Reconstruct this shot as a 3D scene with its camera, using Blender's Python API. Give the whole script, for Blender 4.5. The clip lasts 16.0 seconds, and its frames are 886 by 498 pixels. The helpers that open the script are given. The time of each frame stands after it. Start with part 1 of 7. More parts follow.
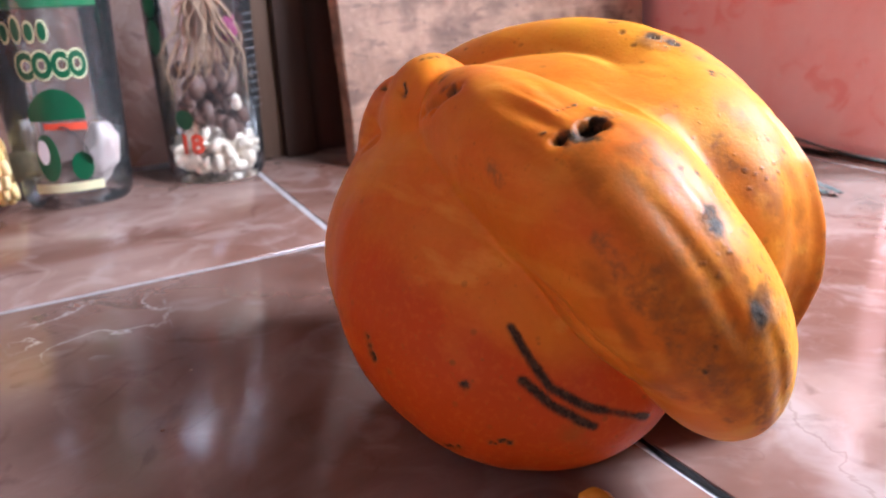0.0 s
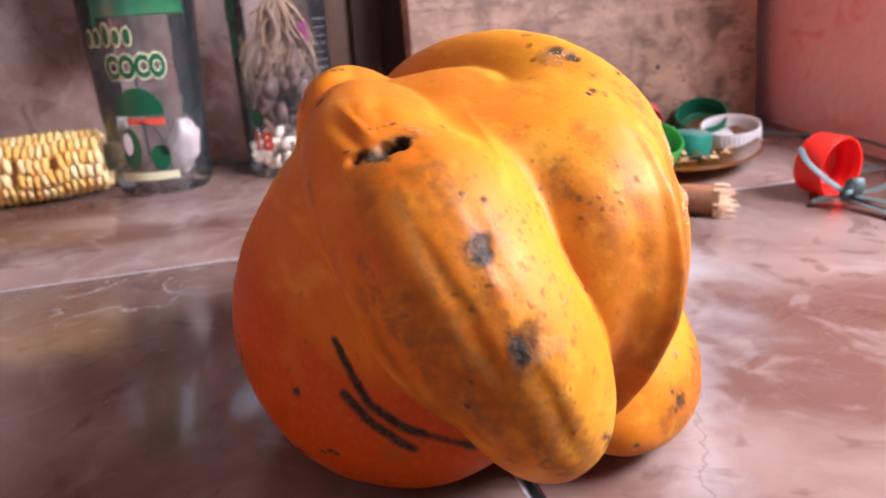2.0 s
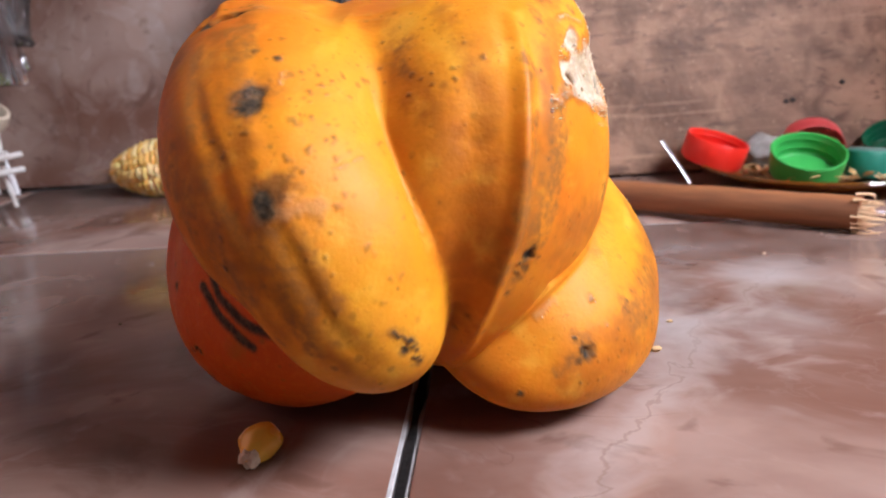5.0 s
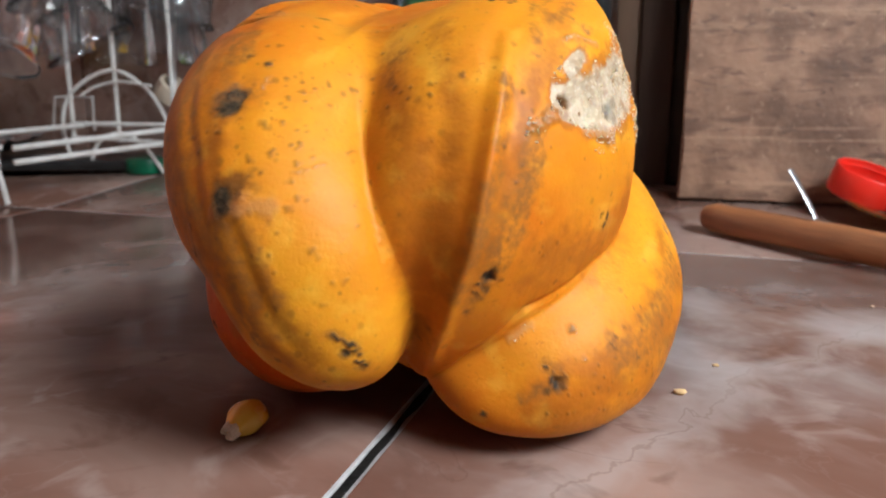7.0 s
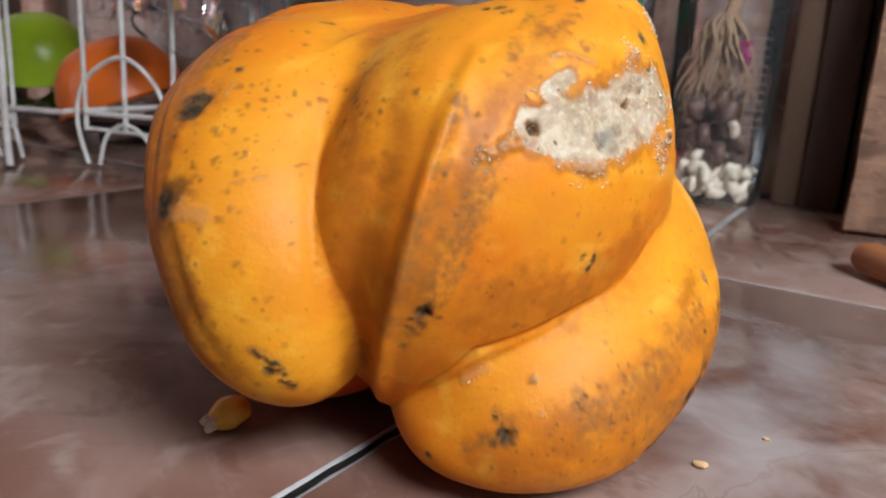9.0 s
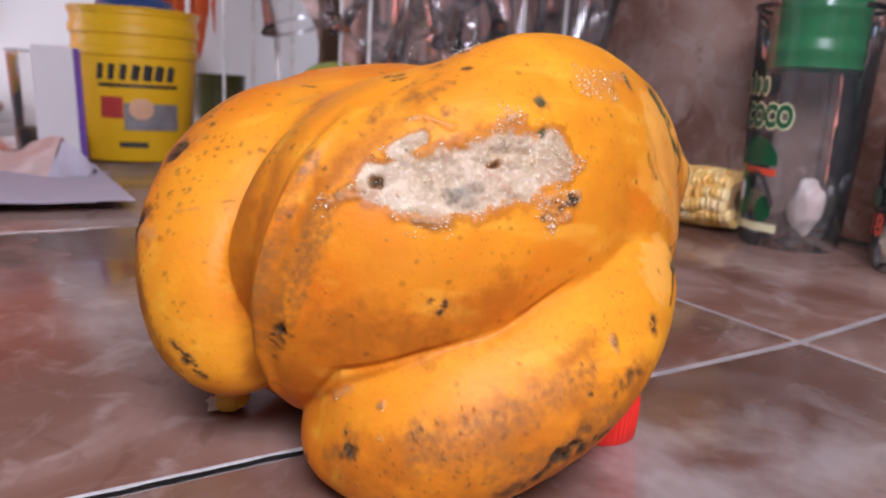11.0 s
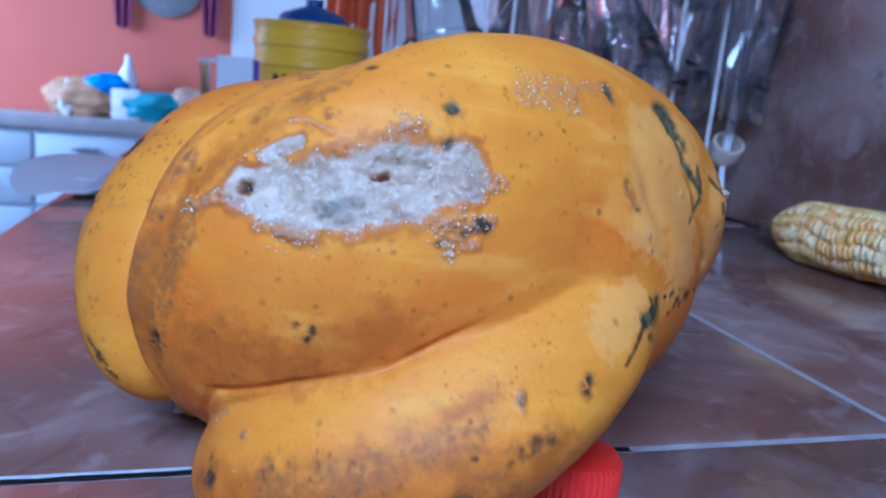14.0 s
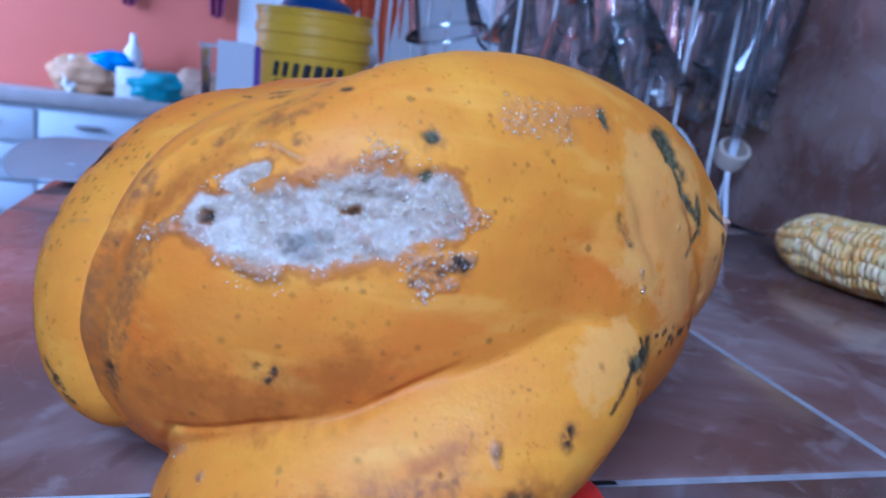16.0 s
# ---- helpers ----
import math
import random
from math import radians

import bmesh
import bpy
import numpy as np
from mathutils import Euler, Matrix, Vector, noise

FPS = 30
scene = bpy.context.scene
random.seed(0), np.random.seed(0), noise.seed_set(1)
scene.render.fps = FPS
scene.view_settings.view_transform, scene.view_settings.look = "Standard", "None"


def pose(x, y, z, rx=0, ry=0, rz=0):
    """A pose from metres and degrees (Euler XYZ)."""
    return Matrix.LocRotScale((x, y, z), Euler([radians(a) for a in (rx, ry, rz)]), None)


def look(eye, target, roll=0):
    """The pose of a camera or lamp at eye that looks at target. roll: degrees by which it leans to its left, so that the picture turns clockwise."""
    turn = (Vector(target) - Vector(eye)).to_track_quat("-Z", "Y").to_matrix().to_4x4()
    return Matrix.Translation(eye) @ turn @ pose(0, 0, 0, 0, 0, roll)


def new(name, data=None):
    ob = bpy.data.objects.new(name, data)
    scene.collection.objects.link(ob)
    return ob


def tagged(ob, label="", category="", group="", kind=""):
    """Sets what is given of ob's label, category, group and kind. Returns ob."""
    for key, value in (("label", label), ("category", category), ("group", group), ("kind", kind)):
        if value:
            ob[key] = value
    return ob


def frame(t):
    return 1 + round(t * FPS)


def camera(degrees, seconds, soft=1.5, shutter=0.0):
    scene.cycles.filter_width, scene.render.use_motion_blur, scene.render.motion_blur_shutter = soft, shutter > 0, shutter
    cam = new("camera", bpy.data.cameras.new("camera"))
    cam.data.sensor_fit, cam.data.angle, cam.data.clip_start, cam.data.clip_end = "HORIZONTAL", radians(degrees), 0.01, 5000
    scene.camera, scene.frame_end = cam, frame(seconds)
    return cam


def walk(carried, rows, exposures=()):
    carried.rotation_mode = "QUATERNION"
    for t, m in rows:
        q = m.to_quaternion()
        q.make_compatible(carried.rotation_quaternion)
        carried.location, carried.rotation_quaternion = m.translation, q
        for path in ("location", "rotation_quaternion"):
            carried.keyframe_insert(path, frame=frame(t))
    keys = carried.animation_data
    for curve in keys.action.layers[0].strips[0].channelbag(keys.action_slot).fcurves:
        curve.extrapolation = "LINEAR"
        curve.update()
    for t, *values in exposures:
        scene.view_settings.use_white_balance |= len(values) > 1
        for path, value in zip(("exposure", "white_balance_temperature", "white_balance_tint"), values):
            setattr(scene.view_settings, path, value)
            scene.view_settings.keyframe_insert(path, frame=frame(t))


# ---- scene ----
cam = camera(60.8, 16.0, soft=2.0)
cam.data.dof.use_dof, cam.data.dof.focus_distance, cam.data.dof.aperture_fstop = True, 0.23, 18
METRES, EYE, TILT, LEAN, TURN = 0.6, 0.148, -19.3, 2.2, -31.0
ROWS = [
    (0.0, 0.0, 0.0, 0.0, -0.0, 0.0, 0.0),
    (0.5, 0.0285, -0.0131, 0.006, 3.05, 0.53, -0.5),
    (1.0, 0.0831, -0.0044, 0.0033, 7.27, -0.4, -2.01),
    (1.5, 0.1262, 0.0084, 0.0083, 10.83, -0.91, -2.97),
    (2.0, 0.1643, 0.0176, 0.0144, 13.8, -0.68, -3.91),
    (2.5, 0.1939, 0.0252, 0.0098, 18.08, -0.97, -5.35),
    (3.0, 0.2317, 0.0452, 0.0039, 22.33, -0.78, -6.7),
    (3.5, 0.2589, 0.0703, -0.0123, 25.15, -0.09, -7.87),
    (4.0, 0.2841, 0.0955, -0.0302, 27.06, -0.54, -9.04),
    (4.2, 0.2951, 0.1007, -0.0417, 28.2, 0.95, -8.77),
    (6.3, 0.3655, 0.1491, -0.0334, 42.97, 0.87, -14.23),
    (6.5, 0.3693, 0.1524, -0.0252, 44.52, -0.31, -15.11),
    (7.0, 0.3929, 0.1724, -0.0158, 47.32, -0.93, -16.17),
    (7.5, 0.4098, 0.1972, -0.0012, 50.68, -2.23, -16.06),
    (8.0, 0.4232, 0.2223, 0.0093, 54.78, -3.28, -17.23),
    (8.5, 0.4273, 0.2463, 0.0229, 59.5, -4.9, -19.38),
    (9.0, 0.4253, 0.2602, 0.0308, 64.03, -7.26, -21.46),
    (9.2, 0.4206, 0.2625, 0.0322, 66.14, -7.37, -22.4),
    (11.3, 0.5073, 0.4402, 0.12, 93.65, -15.63, -22.09),
    (11.5, 0.5077, 0.4518, 0.1187, 95.27, -16.2, -21.77),
    (12.0, 0.4976, 0.4713, 0.1202, 100.02, -17.74, -21.79),
    (12.5, 0.4886, 0.495, 0.126, 103.8, -19.42, -22.42),
    (13.0, 0.4721, 0.5126, 0.1376, 106.05, -20.54, -22.85),
    (13.5, 0.4548, 0.5242, 0.1357, 108.0, -21.16, -22.96),
    (14.0, 0.4371, 0.5331, 0.1509, 108.37, -19.91, -23.24),
    (14.5, 0.4219, 0.5468, 0.1462, 109.23, -20.52, -22.9),
    (15.0, 0.4112, 0.5509, 0.1458, 109.7, -20.46, -22.97),
    (15.5, 0.4015, 0.5415, 0.149, 109.44, -20.51, -23.36),
    (16.0, 0.4106, 0.5294, 0.1648, 109.31, -21.32, -24.81),
]
EXPOSURES = [(0.0, 0.06, 5250, 16), (1.5, -0.12, 5500, 20), (3.0, -0.30, 5700, 27), (4.0, -0.45, 5750, 24), (7.0, -0.94, 5750, 5), (8.5, -1.10, 5700, 5), (11.3, -1.12, 5750, 25), (12.0, -1.14, 5700, 25), (12.5, -1.26, 5450, 12), (13.0, -1.40, 3850, 12), (16.0, -1.50, 3680, 15)]
walk(cam, [(t, pose(0, 0, EYE, TILT, LEAN, TURN) @ pose(METRES * x, METRES * y, METRES * z, 90 + pitch, roll, yaw)) for t, x, y, z, yaw, pitch, roll in ROWS], EXPOSURES)

# ---- light ----
world = bpy.data.worlds.new("sky")
scene.world = world
world.use_nodes = True
wn, wl = world.node_tree.nodes, world.node_tree.links
sky = wn.new("ShaderNodeTexSky")
sky.sky_type, sky.sun_disc, sky.sun_elevation, sky.sun_rotation = "NISHITA", False, radians(40), radians(120)
wn["Background"].inputs[1].default_value = 0.12
wl.new(sky.outputs[0], wn["Background"].inputs[0])


def opening_lamp(name, centre, target, wide, high, power, colour):
    """An area lamp set in a wall opening in place of daylight."""
    lamp = bpy.data.lights.new(name, "AREA")
    lamp.shape, lamp.size, lamp.size_y, lamp.energy, lamp.color = "RECTANGLE", wide, high, power, colour
    ob = new(name, lamp)
    ob.matrix_world = look(centre, target)
    return ob


opening_lamp("daylight_side_window", (0.79, -0.06, 0.60), (0.17, 0.2, 0.05), 0.40, 0.28, 27, (1.0, 0.98, 0.95))
# Added weak fill from the front, with no known source there.
opening_lamp("daylight_doorway", (-0.50, -2.34, 0.30), (0.1, 0.3, 0.1), 0.9, 1.5, 3, (1.0, 0.97, 0.93))
# Unseen lamp added to brighten the far end of the room.
opening_lamp("daylight_front_window", (-1.9, -2.32, 0.75), (-2.0, 0.5, 0.0), 1.1, 1.2, 275, (1.0, 0.985, 0.96))

# ---- materials ----


def mat(name, base, second=None, rough=0.5, metal=0.0, scale=30.0, amount=0.5, bump=0.1, fine=300.0, glass=0.0, coat=0.0, skin=0.0, alpha=1.0, ior=1.45, stretch=(1, 1, 1)):
    """A surface whose colour wanders between two tones at two sizes, with fine relief."""
    m = bpy.data.materials.new(name)
    m.use_nodes = True
    n, l = m.node_tree.nodes, m.node_tree.links
    bsdf = n["Principled BSDF"]
    second = second or tuple(c * 0.7 for c in base)
    co = n.new("ShaderNodeTexCoord")
    mp = n.new("ShaderNodeMapping")
    mp.inputs["Scale"].default_value = stretch
    l.new(co.outputs["Object"], mp.inputs[0])
    big, small = n.new("ShaderNodeTexNoise"), n.new("ShaderNodeTexNoise")
    big.inputs["Scale"].default_value, big.inputs["Detail"].default_value = scale, 5
    small.inputs["Scale"].default_value, small.inputs["Detail"].default_value = fine, 4
    l.new(mp.outputs[0], big.inputs["Vector"])
    l.new(mp.outputs[0], small.inputs["Vector"])
    ramp = n.new("ShaderNodeMapRange")
    ramp.inputs["From Min"].default_value, ramp.inputs["From Max"].default_value = 0.35, 0.65
    ramp.inputs["To Max"].default_value = amount
    l.new(big.outputs["Fac"], ramp.inputs["Value"])
    speck = n.new("ShaderNodeMapRange")
    speck.inputs["From Min"].default_value, speck.inputs["From Max"].default_value = 0.3, 0.7
    speck.inputs["To Min"].default_value, speck.inputs["To Max"].default_value = -0.12, 0.12
    l.new(small.outputs["Fac"], speck.inputs["Value"])
    add = n.new("ShaderNodeMath")
    add.use_clamp = True
    l.new(ramp.outputs[0], add.inputs[0])
    l.new(speck.outputs[0], add.inputs[1])
    mix = n.new("ShaderNodeMix")
    mix.data_type = "RGBA"
    mix.inputs["A"].default_value, mix.inputs["B"].default_value = (*base, 1), (*second, 1)
    l.new(add.outputs[0], mix.inputs["Factor"])
    l.new(mix.outputs["Result"], bsdf.inputs["Base Color"])
    if bump:
        b = n.new("ShaderNodeBump")
        b.inputs["Strength"].default_value, b.inputs["Distance"].default_value = bump, 0.001
        l.new(small.outputs["Fac"], b.inputs["Height"])
        l.new(b.outputs[0], bsdf.inputs["Normal"])
    rr = n.new("ShaderNodeMapRange")
    rr.inputs["To Min"].default_value, rr.inputs["To Max"].default_value = max(rough - 0.08, 0.02), min(rough + 0.1, 1)
    l.new(big.outputs["Fac"], rr.inputs["Value"])
    l.new(rr.outputs[0], bsdf.inputs["Roughness"])
    bsdf.inputs["Metallic"].default_value = metal
    bsdf.inputs["Transmission Weight"].default_value = glass
    bsdf.inputs["Coat Weight"].default_value = coat
    bsdf.inputs["IOR"].default_value = ior
    bsdf.inputs["Alpha"].default_value = alpha
    if skin:
        bsdf.inputs["Subsurface Weight"].default_value = skin
        bsdf.inputs["Subsurface Radius"].default_value = (0.006, 0.002, 0.0008)
        bsdf.inputs["Subsurface Scale"].default_value = 1.0
    return m


def thin_clear(name, tint=(0.9, 0.92, 0.92), clear=0.85, rough=0.06):
    """Thin clear plastic: mostly see-through, with gloss."""
    m = bpy.data.materials.new(name)
    m.use_nodes = True
    n, l = m.node_tree.nodes, m.node_tree.links
    out = n["Material Output"]
    n.remove(n["Principled BSDF"])
    tr, gl, di, a, b = (n.new("ShaderNode" + k) for k in ("BsdfTransparent", "BsdfGlossy", "BsdfDiffuse", "MixShader", "MixShader"))
    tr.inputs[0].default_value = (*tint, 1)
    di.inputs[0].default_value = (0.75, 0.77, 0.78, 1)
    gl.inputs["Roughness"].default_value = rough
    noi = n.new("ShaderNodeTexNoise")
    noi.inputs["Scale"].default_value = 60
    co = n.new("ShaderNodeTexCoord")
    l.new(co.outputs["Object"], noi.inputs["Vector"])
    bu = n.new("ShaderNodeBump")
    bu.inputs["Strength"].default_value, bu.inputs["Distance"].default_value = 0.25, 0.002
    l.new(noi.outputs["Fac"], bu.inputs["Height"])
    l.new(bu.outputs[0], gl.inputs["Normal"])
    fr = n.new("ShaderNodeFresnel")
    fr.inputs["IOR"].default_value = 1.5
    a.inputs[0].default_value = 1 - clear
    l.new(tr.outputs[0], a.inputs[1])
    l.new(di.outputs[0], a.inputs[2])
    l.new(fr.outputs[0], b.inputs[0])
    l.new(a.outputs[0], b.inputs[1])
    l.new(gl.outputs[0], b.inputs[2])
    l.new(b.outputs[0], out.inputs["Surface"])
    return m


def marble_tile(name, scale, gloss, depth=1.0):
    """Glazed tile in mauve brown with pale clouds, rust patches and fine veins."""
    m = bpy.data.materials.new(name)
    m.use_nodes = True
    n, l = m.node_tree.nodes, m.node_tree.links
    bsdf = n["Principled BSDF"]
    geo = n.new("ShaderNodeNewGeometry")
    pos = geo.outputs["Position"]

    def noise_at(sc, detail, dist=0.0):
        t = n.new("ShaderNodeTexNoise")
        t.inputs["Scale"].default_value, t.inputs["Detail"].default_value, t.inputs["Distortion"].default_value = sc, detail, dist
        l.new(pos, t.inputs["Vector"])
        return t.outputs["Fac"]

    def span(v, a, b, lo=0.0, hi=1.0):
        r = n.new("ShaderNodeMapRange")
        r.interpolation_type = "SMOOTHSTEP"
        for k, x in (("From Min", a), ("From Max", b), ("To Min", lo), ("To Max", hi)):
            r.inputs[k].default_value = x
        l.new(v, r.inputs["Value"])
        return r.outputs[0]

    def blend(f, a, b):
        x = n.new("ShaderNodeMix")
        x.data_type = "RGBA"
        l.new(f, x.inputs["Factor"])
        for k, v in (("A", a), ("B", b)):
            if isinstance(v, tuple):
                x.inputs[k].default_value = (*v, 1)
            else:
                l.new(v, x.inputs[k])
        return x.outputs["Result"]

    def math(op, a, b):
        x = n.new("ShaderNodeMath")
        x.operation = op
        for i, v in enumerate((a, b)):
            if isinstance(v, float):
                x.inputs[i].default_value = v
            else:
                l.new(v, x.inputs[i])
        return x.outputs[0]

    cloud = noise_at(scale, 6, 0.8)
    col = blend(span(cloud, 0.38, 0.62), (0.165 * depth, 0.080 * depth, 0.055 * depth), (0.330 * depth, 0.225 * depth, 0.184 * depth))
    col = blend(span(noise_at(scale * 2.3, 5, 1.5), 0.56, 0.80, 0, 0.42), col, (0.44, 0.37, 0.34))
    col = blend(span(noise_at(scale * 1.7, 4, 1.0), 0.60, 0.74, 0, 0.55), col, (0.15, 0.055, 0.032))
    col = blend(span(noise_at(scale * 5.5, 6, 1.4), 0.52, 0.70, 0, 0.28), col, (0.44, 0.35, 0.31))
    col = blend(span(noise_at(scale * 4.2, 6, 1.8), 0.56, 0.68, 0, 0.45), col, (0.105, 0.046, 0.028))
    v = noise_at(scale * 1.1, 7, 2.5)
    vein = span(math("ABSOLUTE", math("SUBTRACT", v, 0.5), 0.0), 0.0, 0.006, 0.04, 0.0)
    col = blend(vein, col, (0.50, 0.44, 0.41))
    v2 = noise_at(scale * 0.8, 8, 3.0)
    crack = span(math("ABSOLUTE", math("SUBTRACT", v2, 0.47), 0.0), 0.0, 0.005, 0.35, 0.0)
    col = blend(math("MULTIPLY", crack, span(noise_at(scale * 2, 3), 0.45, 0.6)), col, (0.13, 0.065, 0.045))
    if gloss < 0.2:
        # a dried milky streak across the worktop
        sep = n.new("ShaderNodeSeparateXYZ")
        l.new(pos, sep.inputs[0])
        x0, y0 = math("SUBTRACT", sep.outputs[0], 0.262), math("SUBTRACT", sep.outputs[1], 0.198)
        across = math("SUBTRACT", math("MULTIPLY", x0, 0.839), math("MULTIPLY", y0, 0.544))
        along = math("ADD", math("MULTIPLY", x0, 0.544), math("MULTIPLY", y0, 0.839))
        wob = math("MULTIPLY", math("SUBTRACT", noise_at(38, 6, 1.0), 0.5), 0.035)
        wave = math("MULTIPLY", math("SUBTRACT", noise_at(7, 3, 0.0), 0.5), 0.05)
        d = math("ABSOLUTE", math("ADD", math("ADD", across, wob), wave), 0.0)
        streak = math("MULTIPLY", span(d, 0.0005, 0.0150, 0.34, 0.0), span(math("ABSOLUTE", along, 0.0), 0.11, 0.16, 1.0, 0.0))
        col = blend(streak, col, (0.52, 0.46, 0.43))
        col = blend(math("MULTIPLY", streak, span(d, 0.0002, 0.0010, 0.9, 0.0)), col, (0.15, 0.085, 0.055))
        # Broad pale haze: the window's reflection painted into the tile colour.
        r2 = math("ADD", math("MULTIPLY", math("SUBTRACT", sep.outputs[0], 0.262), math("SUBTRACT", sep.outputs[0], 0.262)), math("MULTIPLY", math("SUBTRACT", sep.outputs[1], 0.29), math("SUBTRACT", sep.outputs[1], 0.29)))
        window_haze = math("MULTIPLY", span(r2, 0.0010, 0.012, 0.60, 0.0), span(noise_at(22, 7, 0.3), 0.34, 0.70))
        col = blend(window_haze, col, (0.50, 0.47, 0.46))
        x1, y1 = math("SUBTRACT", sep.outputs[0], 0.022), math("SUBTRACT", sep.outputs[1], 0.372)
        r3 = math("ADD", math("MULTIPLY", x1, x1), math("MULTIPLY", y1, y1))
        spill = math("MULTIPLY", span(r3, 0.0002, 0.0018, 0.9, 0.0), span(math("ABSOLUTE", math("SUBTRACT", noise_at(24, 5, 1.2), 0.52), 0.0), 0.0, 0.02, 1.0, 0.0))
        col = blend(spill, col, (0.60, 0.55, 0.52))
    l.new(col, bsdf.inputs["Base Color"])
    smear = noise_at(18, 5, 1.0)
    l.new(span(smear, 0.4, 0.7, gloss, gloss + 0.12), bsdf.inputs["Roughness"])
    b = n.new("ShaderNodeBump")
    b.inputs["Strength"].default_value, b.inputs["Distance"].default_value = 0.07, 0.0015
    l.new(noise_at(40, 3), b.inputs["Height"])
    l.new(b.outputs[0], bsdf.inputs["Normal"])
    return m


class Nodes:
    """Small helper that wires noise, ramps and mixes of one material."""

    def __init__(self, name, rough):
        self.m = bpy.data.materials.new(name)
        self.m.use_nodes = True
        self.n, self.l = self.m.node_tree.nodes, self.m.node_tree.links
        self.bsdf = self.n["Principled BSDF"]
        self.bsdf.inputs["Roughness"].default_value = rough
        self.co = self.n.new("ShaderNodeTexCoord").outputs["Object"]

    def noise(self, scale, detail=5, dist=0.0, stretch=(1, 1, 1), turn=(0, 0, 0)):
        mp, t = self.n.new("ShaderNodeMapping"), self.n.new("ShaderNodeTexNoise")
        mp.inputs["Scale"].default_value, mp.inputs["Rotation"].default_value = stretch, turn
        t.inputs["Scale"].default_value, t.inputs["Detail"].default_value, t.inputs["Distortion"].default_value = scale, detail, dist
        self.l.new(self.co, mp.inputs[0])
        self.l.new(mp.outputs[0], t.inputs["Vector"])
        return t.outputs["Fac"]

    def span(self, v, a, b, lo=0.0, hi=1.0):
        r = self.n.new("ShaderNodeMapRange")
        for k, x in (("From Min", a), ("From Max", b), ("To Min", lo), ("To Max", hi)):
            r.inputs[k].default_value = x
        self.l.new(v, r.inputs["Value"])
        return r.outputs[0]

    def blend(self, f, a, b):
        x = self.n.new("ShaderNodeMix")
        x.data_type = "RGBA"
        self.l.new(f, x.inputs["Factor"])
        for k, v in (("A", a), ("B", b)):
            if isinstance(v, tuple):
                x.inputs[k].default_value = (*v, 1)
            else:
                self.l.new(v, x.inputs[k])
        return x.outputs["Result"]

    def done(self, col, height, strength, depth):
        self.l.new(col, self.bsdf.inputs["Base Color"])
        b = self.n.new("ShaderNodeBump")
        b.inputs["Strength"].default_value, b.inputs["Distance"].default_value = strength, depth
        self.l.new(height, b.inputs["Height"])
        self.l.new(b.outputs[0], self.bsdf.inputs["Normal"])
        return self.m


def worn_board():
    """Old plywood: stained face with torn fibres, pale flecks and scratches every way."""
    k = Nodes("worn_plywood", 0.62)
    col = k.blend(k.span(k.noise(26, 7, 0.6), 0.36, 0.64), (0.120, 0.060, 0.032), (0.31, 0.175, 0.105))
    col = k.blend(k.span(k.noise(70, 6, 0.4, (0.4, 1, 1.4)), 0.52, 0.68, 0.0, 0.8), col, (0.095, 0.046, 0.026))
    col = k.blend(k.span(k.noise(9, 4, 0.8), 0.50, 0.70, 0.0, 0.65), col, (0.135, 0.068, 0.040))
    for turn, s in (((0, 0.5, 0), 30), ((0, -0.4, 0), 26), ((0, 1.2, 0), 34), ((0, 0.05, 0), 22), ((0, -1.0, 0), 30)):
        col = k.blend(k.span(k.noise(s, 3, 0.3, (0.12, 1, 3.2), turn), 0.665, 0.71, 0.0, 0.32), col, (0.44, 0.27, 0.17))
    col = k.blend(k.span(k.noise(210, 3), 0.63, 0.72, 0.0, 0.4), col, (0.44, 0.28, 0.18))
    # Mottled wear, paler to the right: the board's lit side is painted in.
    sep = k.n.new("ShaderNodeSeparateXYZ")
    k.l.new(k.co, sep.inputs[0])
    worn = k.n.new("ShaderNodeMath")
    worn.operation = "MULTIPLY"
    k.l.new(k.span(sep.outputs[0], 0.12, 0.30), worn.inputs[0])
    k.l.new(k.span(k.noise(34, 7, 0.8), 0.40, 0.62, 0.0, 0.75), worn.inputs[1])
    col = k.blend(worn.outputs[0], col, (0.50, 0.30, 0.19))
    col = k.blend(k.span(k.noise(90, 6, 1.2, (0.6, 1, 2.2)), 0.60, 0.66, 0.0, 0.6), col, (0.075, 0.036, 0.022))
    return k.done(col, k.noise(130, 6, 0.3), 0.7, 0.0012)


def rough_paint():
    """Pink wall paint over uneven plaster, with redder strokes and knocks."""
    k = Nodes("pink_wall_paint", 0.7)
    col = k.blend(k.span(k.noise(22, 6, 0.5), 0.36, 0.66), (0.97, 0.54, 0.48), (0.96, 0.45, 0.39))
    col = k.blend(k.span(k.noise(34, 6, 0.9, (1, 0.8, 1.1)), 0.58, 0.68, 0.0, 0.6), col, (0.90, 0.24, 0.18))
    col = k.blend(k.span(k.noise(150, 4, 0.4), 0.64, 0.70, 0.0, 0.6), col, (0.95, 0.58, 0.52))
    return k.done(col, k.noise(110, 6, 0.4), 0.9, 0.002)


TILE = marble_tile("glazed_marble_tile", 5.0, 0.14)
WALL_TILE = marble_tile("wall_tile", 6.0, 0.22, 1.05)
GROUT = mat("pale_grout", (0.38, 0.355, 0.345), (0.20, 0.185, 0.175), 0.9, scale=60, bump=0.5)
GRIME_GAP = mat("black_grime_gap", (0.012, 0.010, 0.009), (0.035, 0.028, 0.024), 0.95, scale=90, bump=0.8)
PINK = rough_paint()
CORAL = mat("coral_wall_paint", (0.62, 0.17, 0.10), (0.55, 0.14, 0.085), 0.7, scale=4, bump=0.1)
